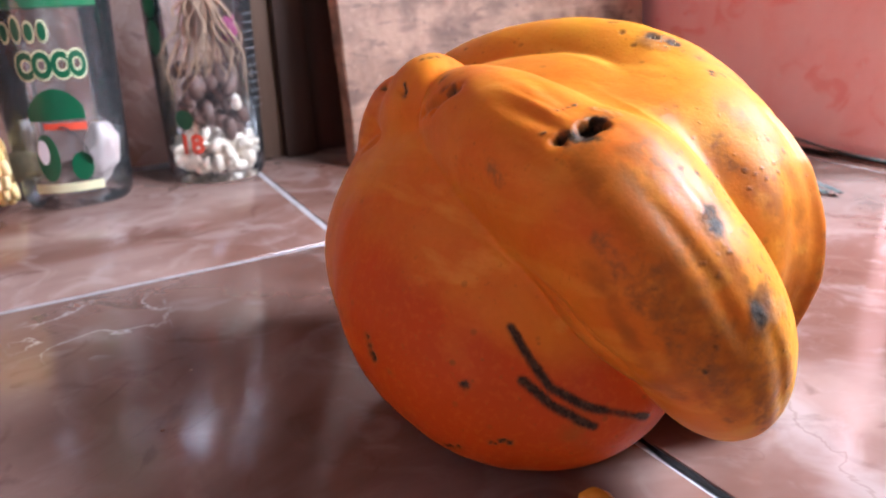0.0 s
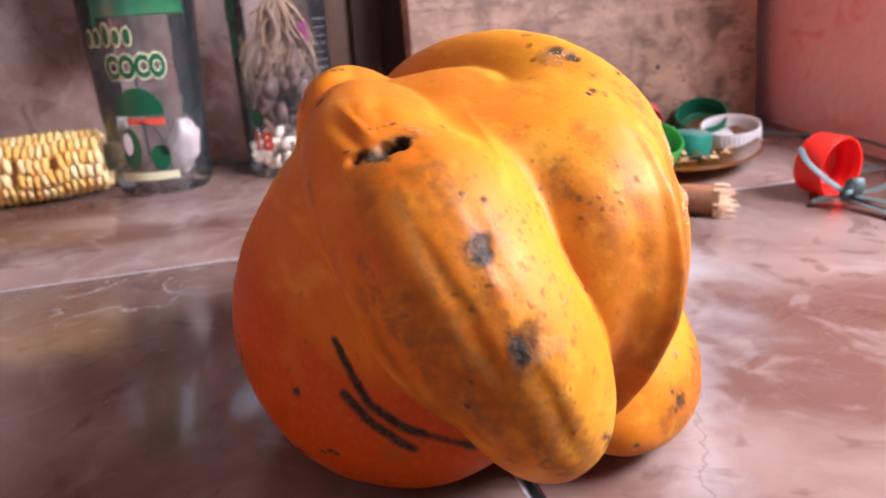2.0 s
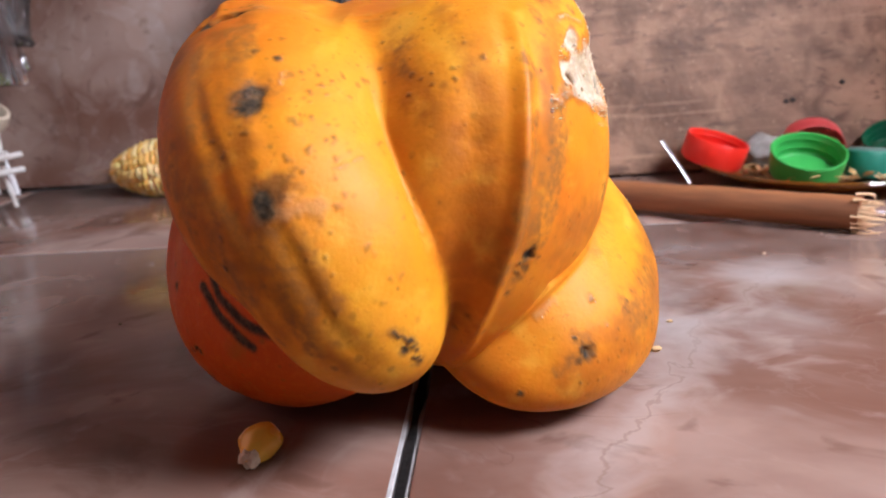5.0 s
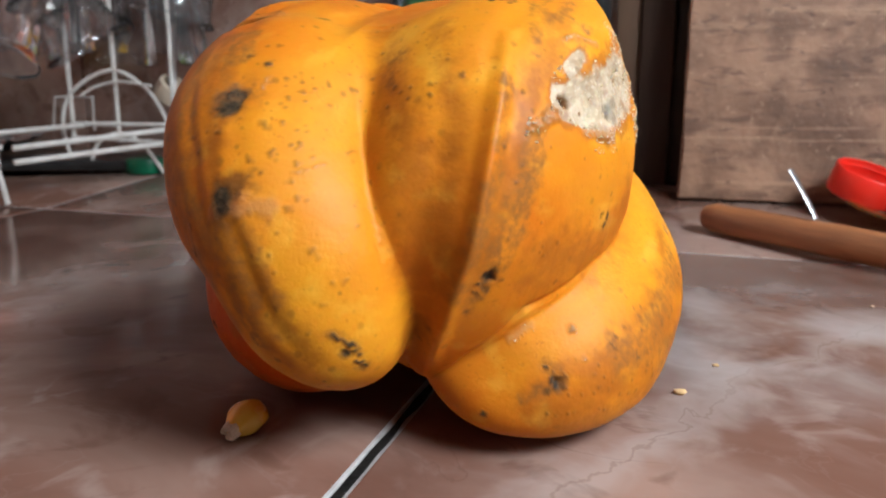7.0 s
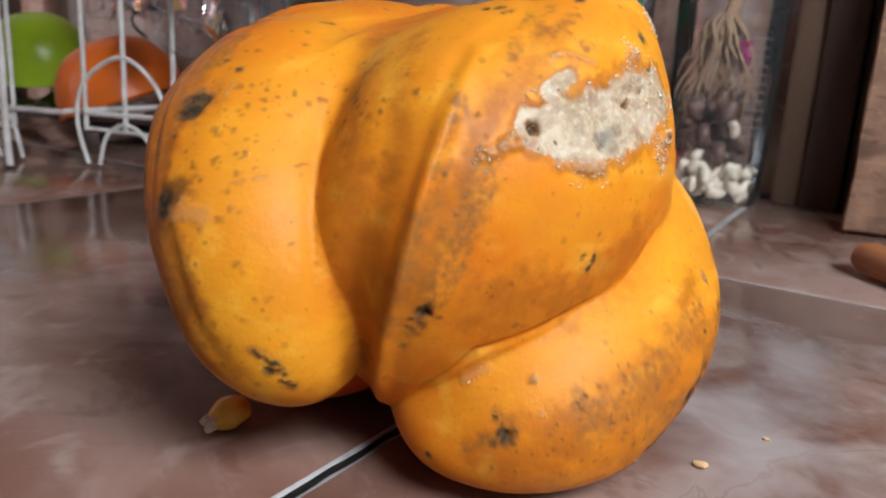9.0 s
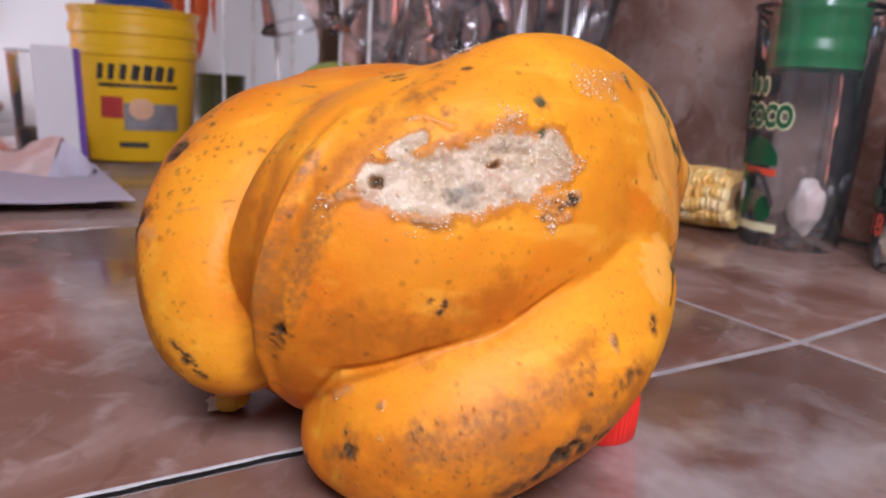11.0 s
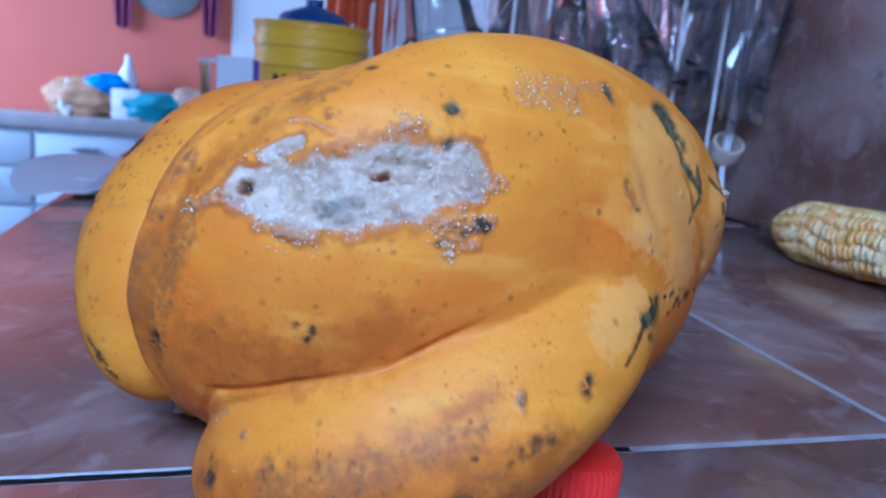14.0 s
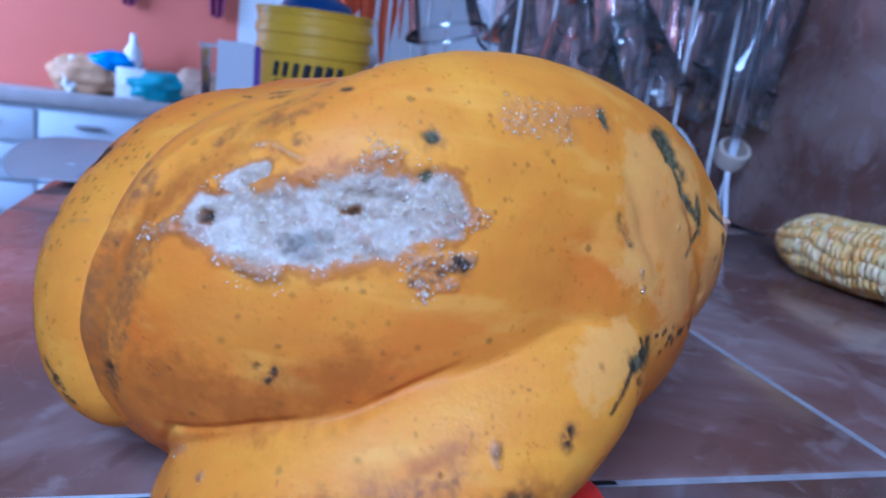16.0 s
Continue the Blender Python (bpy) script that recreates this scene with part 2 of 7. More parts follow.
WHITE = mat("white_wall_paint", (0.78, 0.77, 0.75), (0.70, 0.69, 0.67), 0.8, scale=3)
PLYWOOD = worn_board()
DARKWOOD = mat("dark_old_wood", (0.060, 0.030, 0.018), (0.022, 0.012, 0.008), 0.6, scale=30, bump=0.5, stretch=(1, 1, 0.15))
BROWNWOOD = mat("brown_plank", (0.13, 0.075, 0.045), (0.07, 0.038, 0.022), 0.6, scale=30, bump=0.5, stretch=(1, 1, 0.15))
# Grey of the unseen walls, set low to hold bounce light down.
PLASTER = mat("grey_plaster", (0.21, 0.195, 0.185), (0.17, 0.158, 0.15), 0.85, scale=5)
STICKWOOD = mat("turned_pine", (0.42, 0.165, 0.058), (0.16, 0.062, 0.028), 0.55, scale=60, amount=0.8, bump=0.5, stretch=(0.14, 1, 1))
FIBRE = mat("torn_wood_fibre", (0.72, 0.50, 0.30), (0.50, 0.30, 0.15), 0.8, scale=200, bump=0.5)
RED = mat("red_plastic", (0.72, 0.025, 0.012), (0.62, 0.02, 0.01), 0.32, scale=60, bump=0.05, skin=0.15)
DULLRED = mat("faded_red_plastic", (0.55, 0.06, 0.06), (0.42, 0.05, 0.05), 0.45, scale=80)
GREEN = mat("bright_green_plastic", (0.05, 0.36, 0.07), (0.03, 0.28, 0.05), 0.35, scale=60, bump=0.05)
DEEPGREEN = mat("deep_green_plastic", (0.006, 0.12, 0.055), (0.004, 0.09, 0.04), 0.35, scale=60, bump=0.05)
TEAL = mat("teal_plastic", (0.02, 0.20, 0.13), (0.015, 0.15, 0.10), 0.4, scale=80)
CAPTOP = mat("dusty_cap_top", (0.13, 0.22, 0.19), (0.06, 0.13, 0.11), 0.6, scale=120)
WHITEPLASTIC = mat("white_plastic", (0.74, 0.71, 0.68), (0.66, 0.62, 0.58), 0.4, scale=50, bump=0.05)
AMBER = mat("amber_glass", (0.30, 0.11, 0.015), (0.24, 0.08, 0.01), 0.06, scale=10, bump=0.0, glass=0.55, ior=1.5)
STONE = mat("grey_pebble", (0.30, 0.28, 0.26), (0.16, 0.14, 0.13), 0.8, scale=60, bump=0.5)
CHAFF = mat("dry_chaff", (0.62, 0.42, 0.20), (0.40, 0.22, 0.09), 0.85, scale=150, bump=0.5)
STRING = mat("grey_green_plastic_string", (0.085, 0.125, 0.118), (0.05, 0.072, 0.068), 0.45, scale=150, bump=0.4)
STEEL = mat("steel", (0.42, 0.43, 0.45), (0.30, 0.31, 0.33), 0.38, metal=1.0, scale=80, bump=0.1)
WIRE = mat("white_coated_wire", (0.68, 0.66, 0.63), (0.40, 0.35, 0.30), 0.45, scale=70, amount=0.6, bump=0.4)
CREAM = mat("cream_plastic_ring", (0.66, 0.55, 0.42), (0.56, 0.45, 0.33), 0.5, scale=60)
ORANGE = mat("orange_plastic", (0.78, 0.16, 0.01), (0.66, 0.12, 0.008), 0.35, scale=20, skin=0.1)
LIME = mat("lime_green_plastic", (0.36, 0.52, 0.015), (0.28, 0.44, 0.01), 0.3, scale=20, skin=0.1)
BLACKTRAY = mat("black_tray", (0.016, 0.014, 0.014), (0.03, 0.027, 0.025), 0.3, scale=50)
FOIL = mat("crumpled_foil", (0.55, 0.55, 0.56), (0.30, 0.30, 0.31), 0.22, metal=1.0, scale=90, bump=1.0, fine=120)
CLEAR = thin_clear("clear_plastic", (0.96, 0.97, 0.97), 0.975)
CUPCLEAR = thin_clear("thin_cup_plastic", (0.985, 0.98, 0.98), 0.965, 0.10)
YELLOW = mat("yellow_bucket_plastic", (0.86, 0.50, 0.005), (0.80, 0.44, 0.004), 0.35, scale=8)
INK = mat("black_label_ink", (0.02, 0.018, 0.016), (0.04, 0.03, 0.03), 0.5)
LABELRED = mat("red_label_ink", (0.45, 0.04, 0.03), (0.35, 0.03, 0.02), 0.5)
LABELGREY = mat("grey_label_ink", (0.26, 0.24, 0.24), (0.10, 0.09, 0.09), 0.5, scale=60)
LABELPEACH = mat("peach_label_ink", (0.72, 0.42, 0.25), (0.60, 0.30, 0.16), 0.5, scale=60)
BLUE = mat("blue_plastic", (0.035, 0.075, 0.22), (0.025, 0.05, 0.16), 0.4, scale=20)
SKYBLUE = mat("blue_package", (0.04, 0.22, 0.60), (0.03, 0.16, 0.45), 0.4, scale=30)
PAPER = mat("white_paper", (0.80, 0.79, 0.80), (0.72, 0.71, 0.73), 0.8, scale=12)
PEACHBAG = mat("peach_plastic_bag", (0.72, 0.45, 0.38), (0.66, 0.58, 0.56), 0.4, scale=40)
CABINET = mat("pale_grey_cabinet", (0.58, 0.62, 0.66), (0.52, 0.56, 0.60), 0.4, scale=6)
WORKTOP = mat("grey_worktop", (0.42, 0.38, 0.36), (0.30, 0.27, 0.25), 0.4, scale=20)
TAN = mat("tan_bag", (0.50, 0.30, 0.15), (0.40, 0.22, 0.10), 0.6, scale=30)
TEALBAG = mat("teal_bag", (0.06, 0.20, 0.24), (0.10, 0.30, 0.34), 0.4, scale=30)
MAUVE = mat("mauve_cloth", (0.18, 0.02, 0.07), (0.12, 0.015, 0.05), 0.7, scale=30)
PRINTGREEN = mat("printed_green", (0.004, 0.085, 0.030), (0.003, 0.055, 0.020), 0.35, scale=60)
PRINTCREAM = mat("printed_cream", (0.62, 0.60, 0.36), (0.56, 0.53, 0.30), 0.4, scale=60)
PRINTRED = mat("printed_red", (0.60, 0.07, 0.03), (0.55, 0.06, 0.02), 0.4)
BEAN = mat("white_bean", (0.72, 0.64, 0.52), (0.62, 0.50, 0.36), 0.4, scale=120)
BROWNBEAN = mat("brown_seed", (0.14, 0.08, 0.06), (0.06, 0.034, 0.028), 0.5, scale=120)
ROOT = mat("dry_roots", (0.34, 0.22, 0.13), (0.20, 0.12, 0.07), 0.8, scale=120, bump=0.5)
GARLIC = mat("papery_bulb", (0.60, 0.52, 0.47), (0.45, 0.30, 0.27), 0.5, scale=60)
MAGENTA = mat("magenta_petal", (0.25, 0.02, 0.10), (0.16, 0.012, 0.06), 0.5)
COB = mat("corn_cob_core", (0.40, 0.25, 0.11), (0.28, 0.15, 0.06), 0.8, scale=120, bump=0.5)
ROOMFLOOR = mat("dark_cement_floor", (0.11, 0.10, 0.095), (0.08, 0.072, 0.068), 0.7, scale=8)
HUSK = mat("dry_husk", (0.45, 0.30, 0.20), (0.28, 0.17, 0.11), 0.85, scale=120, bump=0.6)
# Unseen ceiling, likewise kept dark against bounce light.
CEILING = mat("grey_ceiling", (0.20, 0.185, 0.175), (0.16, 0.148, 0.14), 0.85, scale=6)
PORCELAIN = mat("white_porcelain", (0.74, 0.73, 0.72), (0.68, 0.67, 0.66), 0.15, scale=10, bump=0.0)


def kernel_material(name, lo, hi):
    m = mat(name, lo, hi, 0.28, scale=160, amount=0.8, bump=0.15, fine=500, skin=0.12)
    n, l = m.node_tree.nodes, m.node_tree.links
    bsdf = n["Principled BSDF"]
    src = bsdf.inputs["Base Color"].links[0].from_socket
    rnd = n.new("ShaderNodeObjectInfo")
    ramp = n.new("ShaderNodeValToRGB")
    for pos, col in ((0.0, (0.82, 0.66, 0.38, 1)), (0.35, (0.82, 0.57, 0.22, 1)), (0.7, (0.79, 0.46, 0.11, 1)), (1.0, (0.72, 0.36, 0.06, 1))):
        e = ramp.color_ramp.elements[0] if pos == 0 else ramp.color_ramp.elements[-1] if pos == 1 else ramp.color_ramp.elements.new(pos)
        e.color = col
    l.new(rnd.outputs["Random"], ramp.inputs[0])
    x = n.new("ShaderNodeMix")
    x.data_type = "RGBA"
    x.inputs["Factor"].default_value = 0.75
    l.new(src, x.inputs["A"])
    l.new(ramp.outputs[0], x.inputs["B"])
    l.new(x.outputs["Result"], bsdf.inputs["Base Color"])
    return m


KERNEL = kernel_material("corn_kernels", (0.90, 0.71, 0.25), (0.88, 0.48, 0.06))


def rind_material():
    """Ripe squash rind: two oranges, mottling, and the marks kept in the mesh's own point colours."""
    m = bpy.data.materials.new("squash_rind")
    m.use_nodes = True
    n, l = m.node_tree.nodes, m.node_tree.links
    bsdf = n["Principled BSDF"]
    co = n.new("ShaderNodeTexCoord").outputs["Object"]

    def noise_at(sc, detail, dist=0.0):
        t = n.new("ShaderNodeTexNoise")
        t.inputs["Scale"].default_value, t.inputs["Detail"].default_value, t.inputs["Distortion"].default_value = sc, detail, dist
        l.new(co, t.inputs["Vector"])
        return t.outputs["Fac"]

    def span(v, a, b, lo=0.0, hi=1.0):
        r = n.new("ShaderNodeMapRange")
        for k, x in (("From Min", a), ("From Max", b), ("To Min", lo), ("To Max", hi)):
            r.inputs[k].default_value = x
        l.new(v, r.inputs["Value"])
        return r.outputs[0]

    def blend(f, a, b):
        x = n.new("ShaderNodeMix")
        x.data_type = "RGBA"
        l.new(f, x.inputs["Factor"])
        for k, v in (("A", a), ("B", b)):
            if isinstance(v, tuple):
                x.inputs[k].default_value = (*v, 1)
            else:
                l.new(v, x.inputs[k])
        return x.outputs["Result"]

    def math(op, a, b):
        x = n.new("ShaderNodeMath")
        x.operation = op
        for i, v in enumerate((a, b)):
            if isinstance(v, float):
                x.inputs[i].default_value = v
            else:
                l.new(v, x.inputs[i])
        return x.outputs[0]

    marks = n.new("ShaderNodeAttribute")
    marks.attribute_name = "marks"
    tone = n.new("ShaderNodeAttribute")
    tone.attribute_name = "tone"
    sep = n.new("ShaderNodeSeparateColor")
    l.new(marks.outputs["Color"], sep.inputs[0])
    dark, olive, pale, green = sep.outputs[0], sep.outputs[1], sep.outputs[2], marks.outputs["Alpha"]
    tsep = n.new("ShaderNodeSeparateColor")
    l.new(tone.outputs["Color"], tsep.inputs[0])
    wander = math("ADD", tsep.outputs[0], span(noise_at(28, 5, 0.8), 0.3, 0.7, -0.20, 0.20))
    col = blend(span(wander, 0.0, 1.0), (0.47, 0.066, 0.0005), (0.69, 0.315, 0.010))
    col = blend(span(noise_at(420, 3), 0.5, 0.72, 0.0, 0.22), col, (0.66, 0.19, 0.01))
    long = n.new("ShaderNodeMapping")
    long.inputs["Scale"].default_value = (95, 16, 95)
    l.new(co, long.inputs[0])
    ns = n.new("ShaderNodeTexNoise")
    ns.inputs["Detail"].default_value = 6
    ns.inputs["Scale"].default_value = 1.0
    l.new(long.outputs[0], ns.inputs["Vector"])
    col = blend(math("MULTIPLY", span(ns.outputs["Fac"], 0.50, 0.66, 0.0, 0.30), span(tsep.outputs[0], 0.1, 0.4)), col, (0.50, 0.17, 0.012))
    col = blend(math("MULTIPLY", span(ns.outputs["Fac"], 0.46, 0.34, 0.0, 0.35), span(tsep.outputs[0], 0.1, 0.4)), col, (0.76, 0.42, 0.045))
    freckle = math("MULTIPLY", span(noise_at(620, 2), 0.63, 0.70), span(noise_at(45, 3), 0.42, 0.62, 0.0, 0.55))
    col = blend(freckle, col, (0.36, 0.11, 0.008))
    for size, reach, often, strength in ((150.0, 0.20, 0.62, 0.75), (75.0, 0.13, 0.70, 0.8), (320.0, 0.24, 0.72, 0.6)):
        vo = n.new("ShaderNodeTexVoronoi")
        vo.inputs["Scale"].default_value = size
        l.new(co, vo.inputs["Vector"])
        vs = n.new("ShaderNodeSeparateColor")
        l.new(vo.outputs["Color"], vs.inputs[0])
        wob = math("ADD", vo.outputs["Distance"], math("MULTIPLY", math("SUBTRACT", noise_at(size * 4, 2), 0.5), 0.14))
        pore = math("MULTIPLY", span(wob, reach * 0.45, reach, strength, 0.0), span(vs.outputs[0], often, often + 0.25))
        pore = math("MULTIPLY", pore, span(noise_at(22, 3), 0.40, 0.58))
        col = blend(pore, col, (0.20, 0.085, 0.010))
    col = blend(math("MULTIPLY", tsep.outputs[1], 0.5), col, (0.68, 0.36, 0.075))
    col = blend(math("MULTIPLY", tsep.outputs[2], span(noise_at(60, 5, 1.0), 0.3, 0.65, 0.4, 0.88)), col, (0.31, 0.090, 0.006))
    mott = span(math("ADD", math("MULTIPLY", noise_at(520, 4, 0.3), 0.62), math("MULTIPLY", noise_at(120, 4, 0.5), 0.48)), 0.47, 0.66)
    col = blend(math("MULTIPLY", olive, mott), col, (0.215, 0.080, 0.016))
    col = blend(math("MULTIPLY", olive, 0.22), col, (0.40, 0.155, 0.022))
    fibre = n.new("ShaderNodeMapping")
    fibre.inputs["Scale"].default_value = (260, 70, 260)
    l.new(co, fibre.inputs[0])
    nf = n.new("ShaderNodeTexNoise")
    nf.inputs["Scale"].default_value, nf.inputs["Detail"].default_value, nf.inputs["Distortion"].default_value = 1.0, 6, 0.6
    l.new(fibre.outputs[0], nf.inputs["Vector"])
    scab = blend(span(noise_at(85, 4, 0.3), 0.38, 0.62), (0.36, 0.265, 0.160), (0.52, 0.42, 0.30))
    scab = blend(span(nf.outputs["Fac"], 0.44, 0.66, 0.0, 0.65), scab, (0.27, 0.185, 0.11))
    scab = blend(span(noise_at(150, 4, 0.5), 0.55, 0.68, 0.0, 0.75), scab, (0.33, 0.19, 0.11))
    scab = blend(span(noise_at(115, 3, 0.2), 0.60, 0.70, 0.0, 0.5), scab, (0.38, 0.37, 0.30))
    scab = blend(span(noise_at(700, 4, 0.4), 0.52, 0.66, 0.0, 0.5), scab, (0.62, 0.53, 0.39))
    scab = blend(span(noise_at(380, 5, 0.6), 0.60, 0.68, 0.0, 0.35), scab, (0.20, 0.13, 0.08))
    scab = blend(span(pale, 0.40, 0.80), (0.34, 0.15, 0.055), scab)
    col = blend(pale, col, scab)
    col = blend(green, col, blend(span(noise_at(500, 3), 0.4, 0.6), (0.045, 0.040, 0.014), (0.12, 0.10, 0.045)))
    col = blend(dark, col, blend(span(noise_at(600, 3), 0.4, 0.62), (0.024, 0.016, 0.009), (0.070, 0.042, 0.020)))
    l.new(col, bsdf.inputs["Base Color"])
    rough = span(noise_at(40, 4), 0.3, 0.7, 0.40, 0.58)
    l.new(math("ADD", rough, math("MULTIPLY", math("ADD", math("MULTIPLY", pale, 0.3), dark), 0.12)), bsdf.inputs["Roughness"])
    bsdf.inputs["Subsurface Weight"].default_value = 0.10
    bsdf.inputs["Subsurface Radius"].default_value = (0.008, 0.0025, 0.0006)
    bsdf.inputs["Subsurface Scale"].default_value = 1.0
    bsdf.inputs["Specular IOR Level"].default_value = 0.17
    h1, h2 = noise_at(220, 4), noise_at(900, 3)
    hh = math("ADD", math("MULTIPLY", h1, 0.6), math("MULTIPLY", h2, 0.25))
    hh = math("ADD", hh, math("MULTIPLY", math("MULTIPLY", noise_at(420, 6), math("ADD", math("MULTIPLY", pale, 1.2), dark)), 1.5))
    hh = math("ADD", hh, math("MULTIPLY", ns.outputs["Fac"], 0.7))
    b = n.new("ShaderNodeBump")
    b.inputs["Strength"].default_value, b.inputs["Distance"].default_value = 0.5, 0.0007
    l.new(hh, b.inputs["Height"])
    l.new(b.outputs[0], bsdf.inputs["Normal"])
    return m


RIND = rind_material()
CORK = mat("corky_scar", (0.58, 0.46, 0.30), (0.38, 0.25, 0.14), 0.5, scale=300)
# Sap bead colour is lightened so that the beads draw small glints.
SAP = mat("dried_sap", (0.78, 0.66, 0.48), (0.60, 0.44, 0.25), 0.10, scale=200, bump=0.0, skin=0.3, coat=1.0)

# ---- shapes ----


def part(name, bm, material, parent=None, label="", smooth=True):
    """Links a bmesh as one mesh object, under a thing or a part."""
    me = bpy.data.meshes.new(name)
    bmesh.ops.recalc_face_normals(bm, faces=bm.faces)
    bm.to_mesh(me)
    bm.free()
    if smooth:
        me.shade_smooth()
        me.set_sharp_from_angle(angle=radians(42))
    me.materials.append(material)
    ob = new(name, me)
    ob.parent = parent
    return tagged(ob, label)


def piece_mesh(name, bm, material):
    me = bpy.data.meshes.new(name)
    bm.to_mesh(me)
    bm.free()
    me.shade_smooth()
    me.materials.append(material)
    return me


def piece(name, me, parent, matrix):
    """One of many alike pieces, sharing its mesh with the others."""
    ob = new(name, me)
    ob.parent = parent
    ob.matrix_local = matrix
    return ob


def thing(name, label, category, at=(0, 0, 0), turn=(0, 0, 0), group=""):
    ob = new(name)
    ob.empty_display_size = 0.02
    ob.matrix_world = pose(*at, *turn)
    return tagged(ob, label, category, group)


def box(x0, y0, z0, x1, y1, z1, bevel=0.002, seg=2):
    bm = bmesh.new()
    bmesh.ops.create_cube(bm, size=1)
    for v in bm.verts:
        v.co = Vector(((x0 + x1) / 2 + v.co.x * (x1 - x0), (y0 + y1) / 2 + v.co.y * (y1 - y0), (z0 + z1) / 2 + v.co.z * (z1 - z0)))
    if bevel:
        bmesh.ops.bevel(bm, geom=bm.edges[:], offset=bevel, segments=seg, affect="EDGES", profile=0.5)
    return bm


def lathe(profile, n=48, squash=1.0):
    """Turns (radius, height) pairs round the upright axis."""
    bm = bmesh.new()
    rings = []
    for r, z in profile:
        rings.append([bm.verts.new((max(r, 1e-5) * math.cos(2 * math.pi * i / n), squash * max(r, 1e-5) * math.sin(2 * math.pi * i / n), z)) for i in range(n)])
    for a, b in zip(rings, rings[1:]):
        for i in range(n):
            bm.faces.new((a[i], a[(i + 1) % n], b[(i + 1) % n], b[i]))
    bmesh.ops.remove_doubles(bm, verts=bm.verts, dist=2e-5)
    return bm


def tube(points, radius, n=10, bm=None, flat=1.0, smooth_steps=6, ends=True):
    """A round or flattened rod along a smooth line through points; radius may be a function of 0 to 1."""
    pts = [Vector(p) for p in points]
    if smooth_steps and len(pts) > 2:
        out = []
        for i in range(len(pts) - 1):
            p0, p1, p2, p3 = pts[max(i - 1, 0)], pts[i], pts[i + 1], pts[min(i + 2, len(pts) - 1)]
            for k in range(smooth_steps):
                t = k / smooth_steps
                out.append(0.5 * ((2 * p1) + (p2 - p0) * t + (2 * p0 - 5 * p1 + 4 * p2 - p3) * t * t + (3 * p1 - p0 - 3 * p2 + p3) * t ** 3))
        out.append(pts[-1])
        pts = out
    bm = bm or bmesh.new()
    side, rings = None, []
    for i, p in enumerate(pts):
        d = (pts[min(i + 1, len(pts) - 1)] - pts[max(i - 1, 0)]).normalized()
        if side is None:
            side = d.cross(Vector((0, 0, 1)) if abs(d.z) < 0.9 else Vector((1, 0, 0))).normalized()
        side = (side - d * side.dot(d)).normalized()
        up = d.cross(side)
        r = radius(i / (len(pts) - 1)) if callable(radius) else radius
        rings.append([bm.verts.new(p + side * (r * math.cos(2 * math.pi * k / n)) + up * (flat * r * math.sin(2 * math.pi * k / n))) for k in range(n)])
    for a, b in zip(rings, rings[1:]):
        for k in range(n):
            bm.faces.new((a[k], a[(k + 1) % n], b[(k + 1) % n], b[k]))
    if ends:
        bm.faces.new(rings[0])
        bm.faces.new(rings[-1][::-1])
    return bm


def blob(rx, ry, rz, at=(0, 0, 0), seed=0, rough=0.0, sub=3, turn=None, bm=None, freq=2.0):
    """An uneven rounded lump."""
    made = bmesh.new()
    bmesh.ops.create_icosphere(made, subdivisions=sub, radius=1)
    for v in made.verts:
        k = 1 + rough * noise.noise(v.co * freq + Vector((seed * 7.3, seed * 3.1, seed)))
        v.co = Vector((v.co.x * rx * k, v.co.y * ry * k, v.co.z * rz * k))
        if turn:
            v.co = turn @ v.co
        v.co += Vector(at)
    if bm is None:
        return made
    me = bpy.data.meshes.new("scratch")
    made.to_mesh(me)
    made.free()
    bm.from_mesh(me)
    bpy.data.meshes.remove(me)
    return bm


def sheet(fn, nu, nv, thick=0.0):
    """A surface from fn(u, v), with thickness."""
    bm = bmesh.new()
    g = [[bm.verts.new(fn(i / nu, j / nv)) for j in range(nv + 1)] for i in range(nu + 1)]
    for i in range(nu):
        for j in range(nv):
            bm.faces.new((g[i][j], g[i + 1][j], g[i + 1][j + 1], g[i][j + 1]))
    if thick:
        bmesh.ops.recalc_face_normals(bm, faces=bm.faces)
        bmesh.ops.solidify(bm, geom=bm.faces[:], thickness=thick)
    return bm


def rise(y):
    """The worktop falls a little towards its front edge and climbs towards the wall."""
    return (y - 0.35) * 0.0205 if y < 0.415 else 0.0013 + (y - 0.415) * 0.085

# ---- the room ----
FLOOR_Z, CEIL_Z = -0.9, 1.65
BACK_Y, PINK_X, FAR_X, FRONT_Y, SIDE_X = 0.625, 0.598, -2.75, -2.4, 0.82


def wall(name, bm, material, label):
    return tagged(part(name, bm, material, None, label, smooth=False), label, "wall", kind="structure")


tagged(part("floor", box(FAR_X - 0.1, FRONT_Y - 0.1, FLOOR_Z - 0.08, SIDE_X + 0.1, BACK_Y + 0.12, FLOOR_Z, 0), ROOMFLOOR, None, "", False), "dark cement room floor below the worktop", "floor", kind="structure")
tagged(part("ceiling", box(FAR_X - 0.1, FRONT_Y - 0.1, CEIL_Z, SIDE_X + 0.1, BACK_Y + 0.12, CEIL_Z + 0.1, 0), CEILING, None, "", False), "unseen dull grey ceiling kept dark to limit bounce light", "ceiling", kind="structure")
back = wall("wall_back", box(FAR_X - 0.1, BACK_Y + 0.006, FLOOR_Z, SIDE_X + 0.1, BACK_Y + 0.12, CEIL_Z, 0), GROUT, "masonry wall behind the worktop with mauve marble tiles")
wall("wall_pink", box(PINK_X, 0.32, FLOOR_Z, PINK_X + 0.06, BACK_Y + 0.006, CEIL_Z, 0), PINK, "rough pink painted side wall beside the worktop")
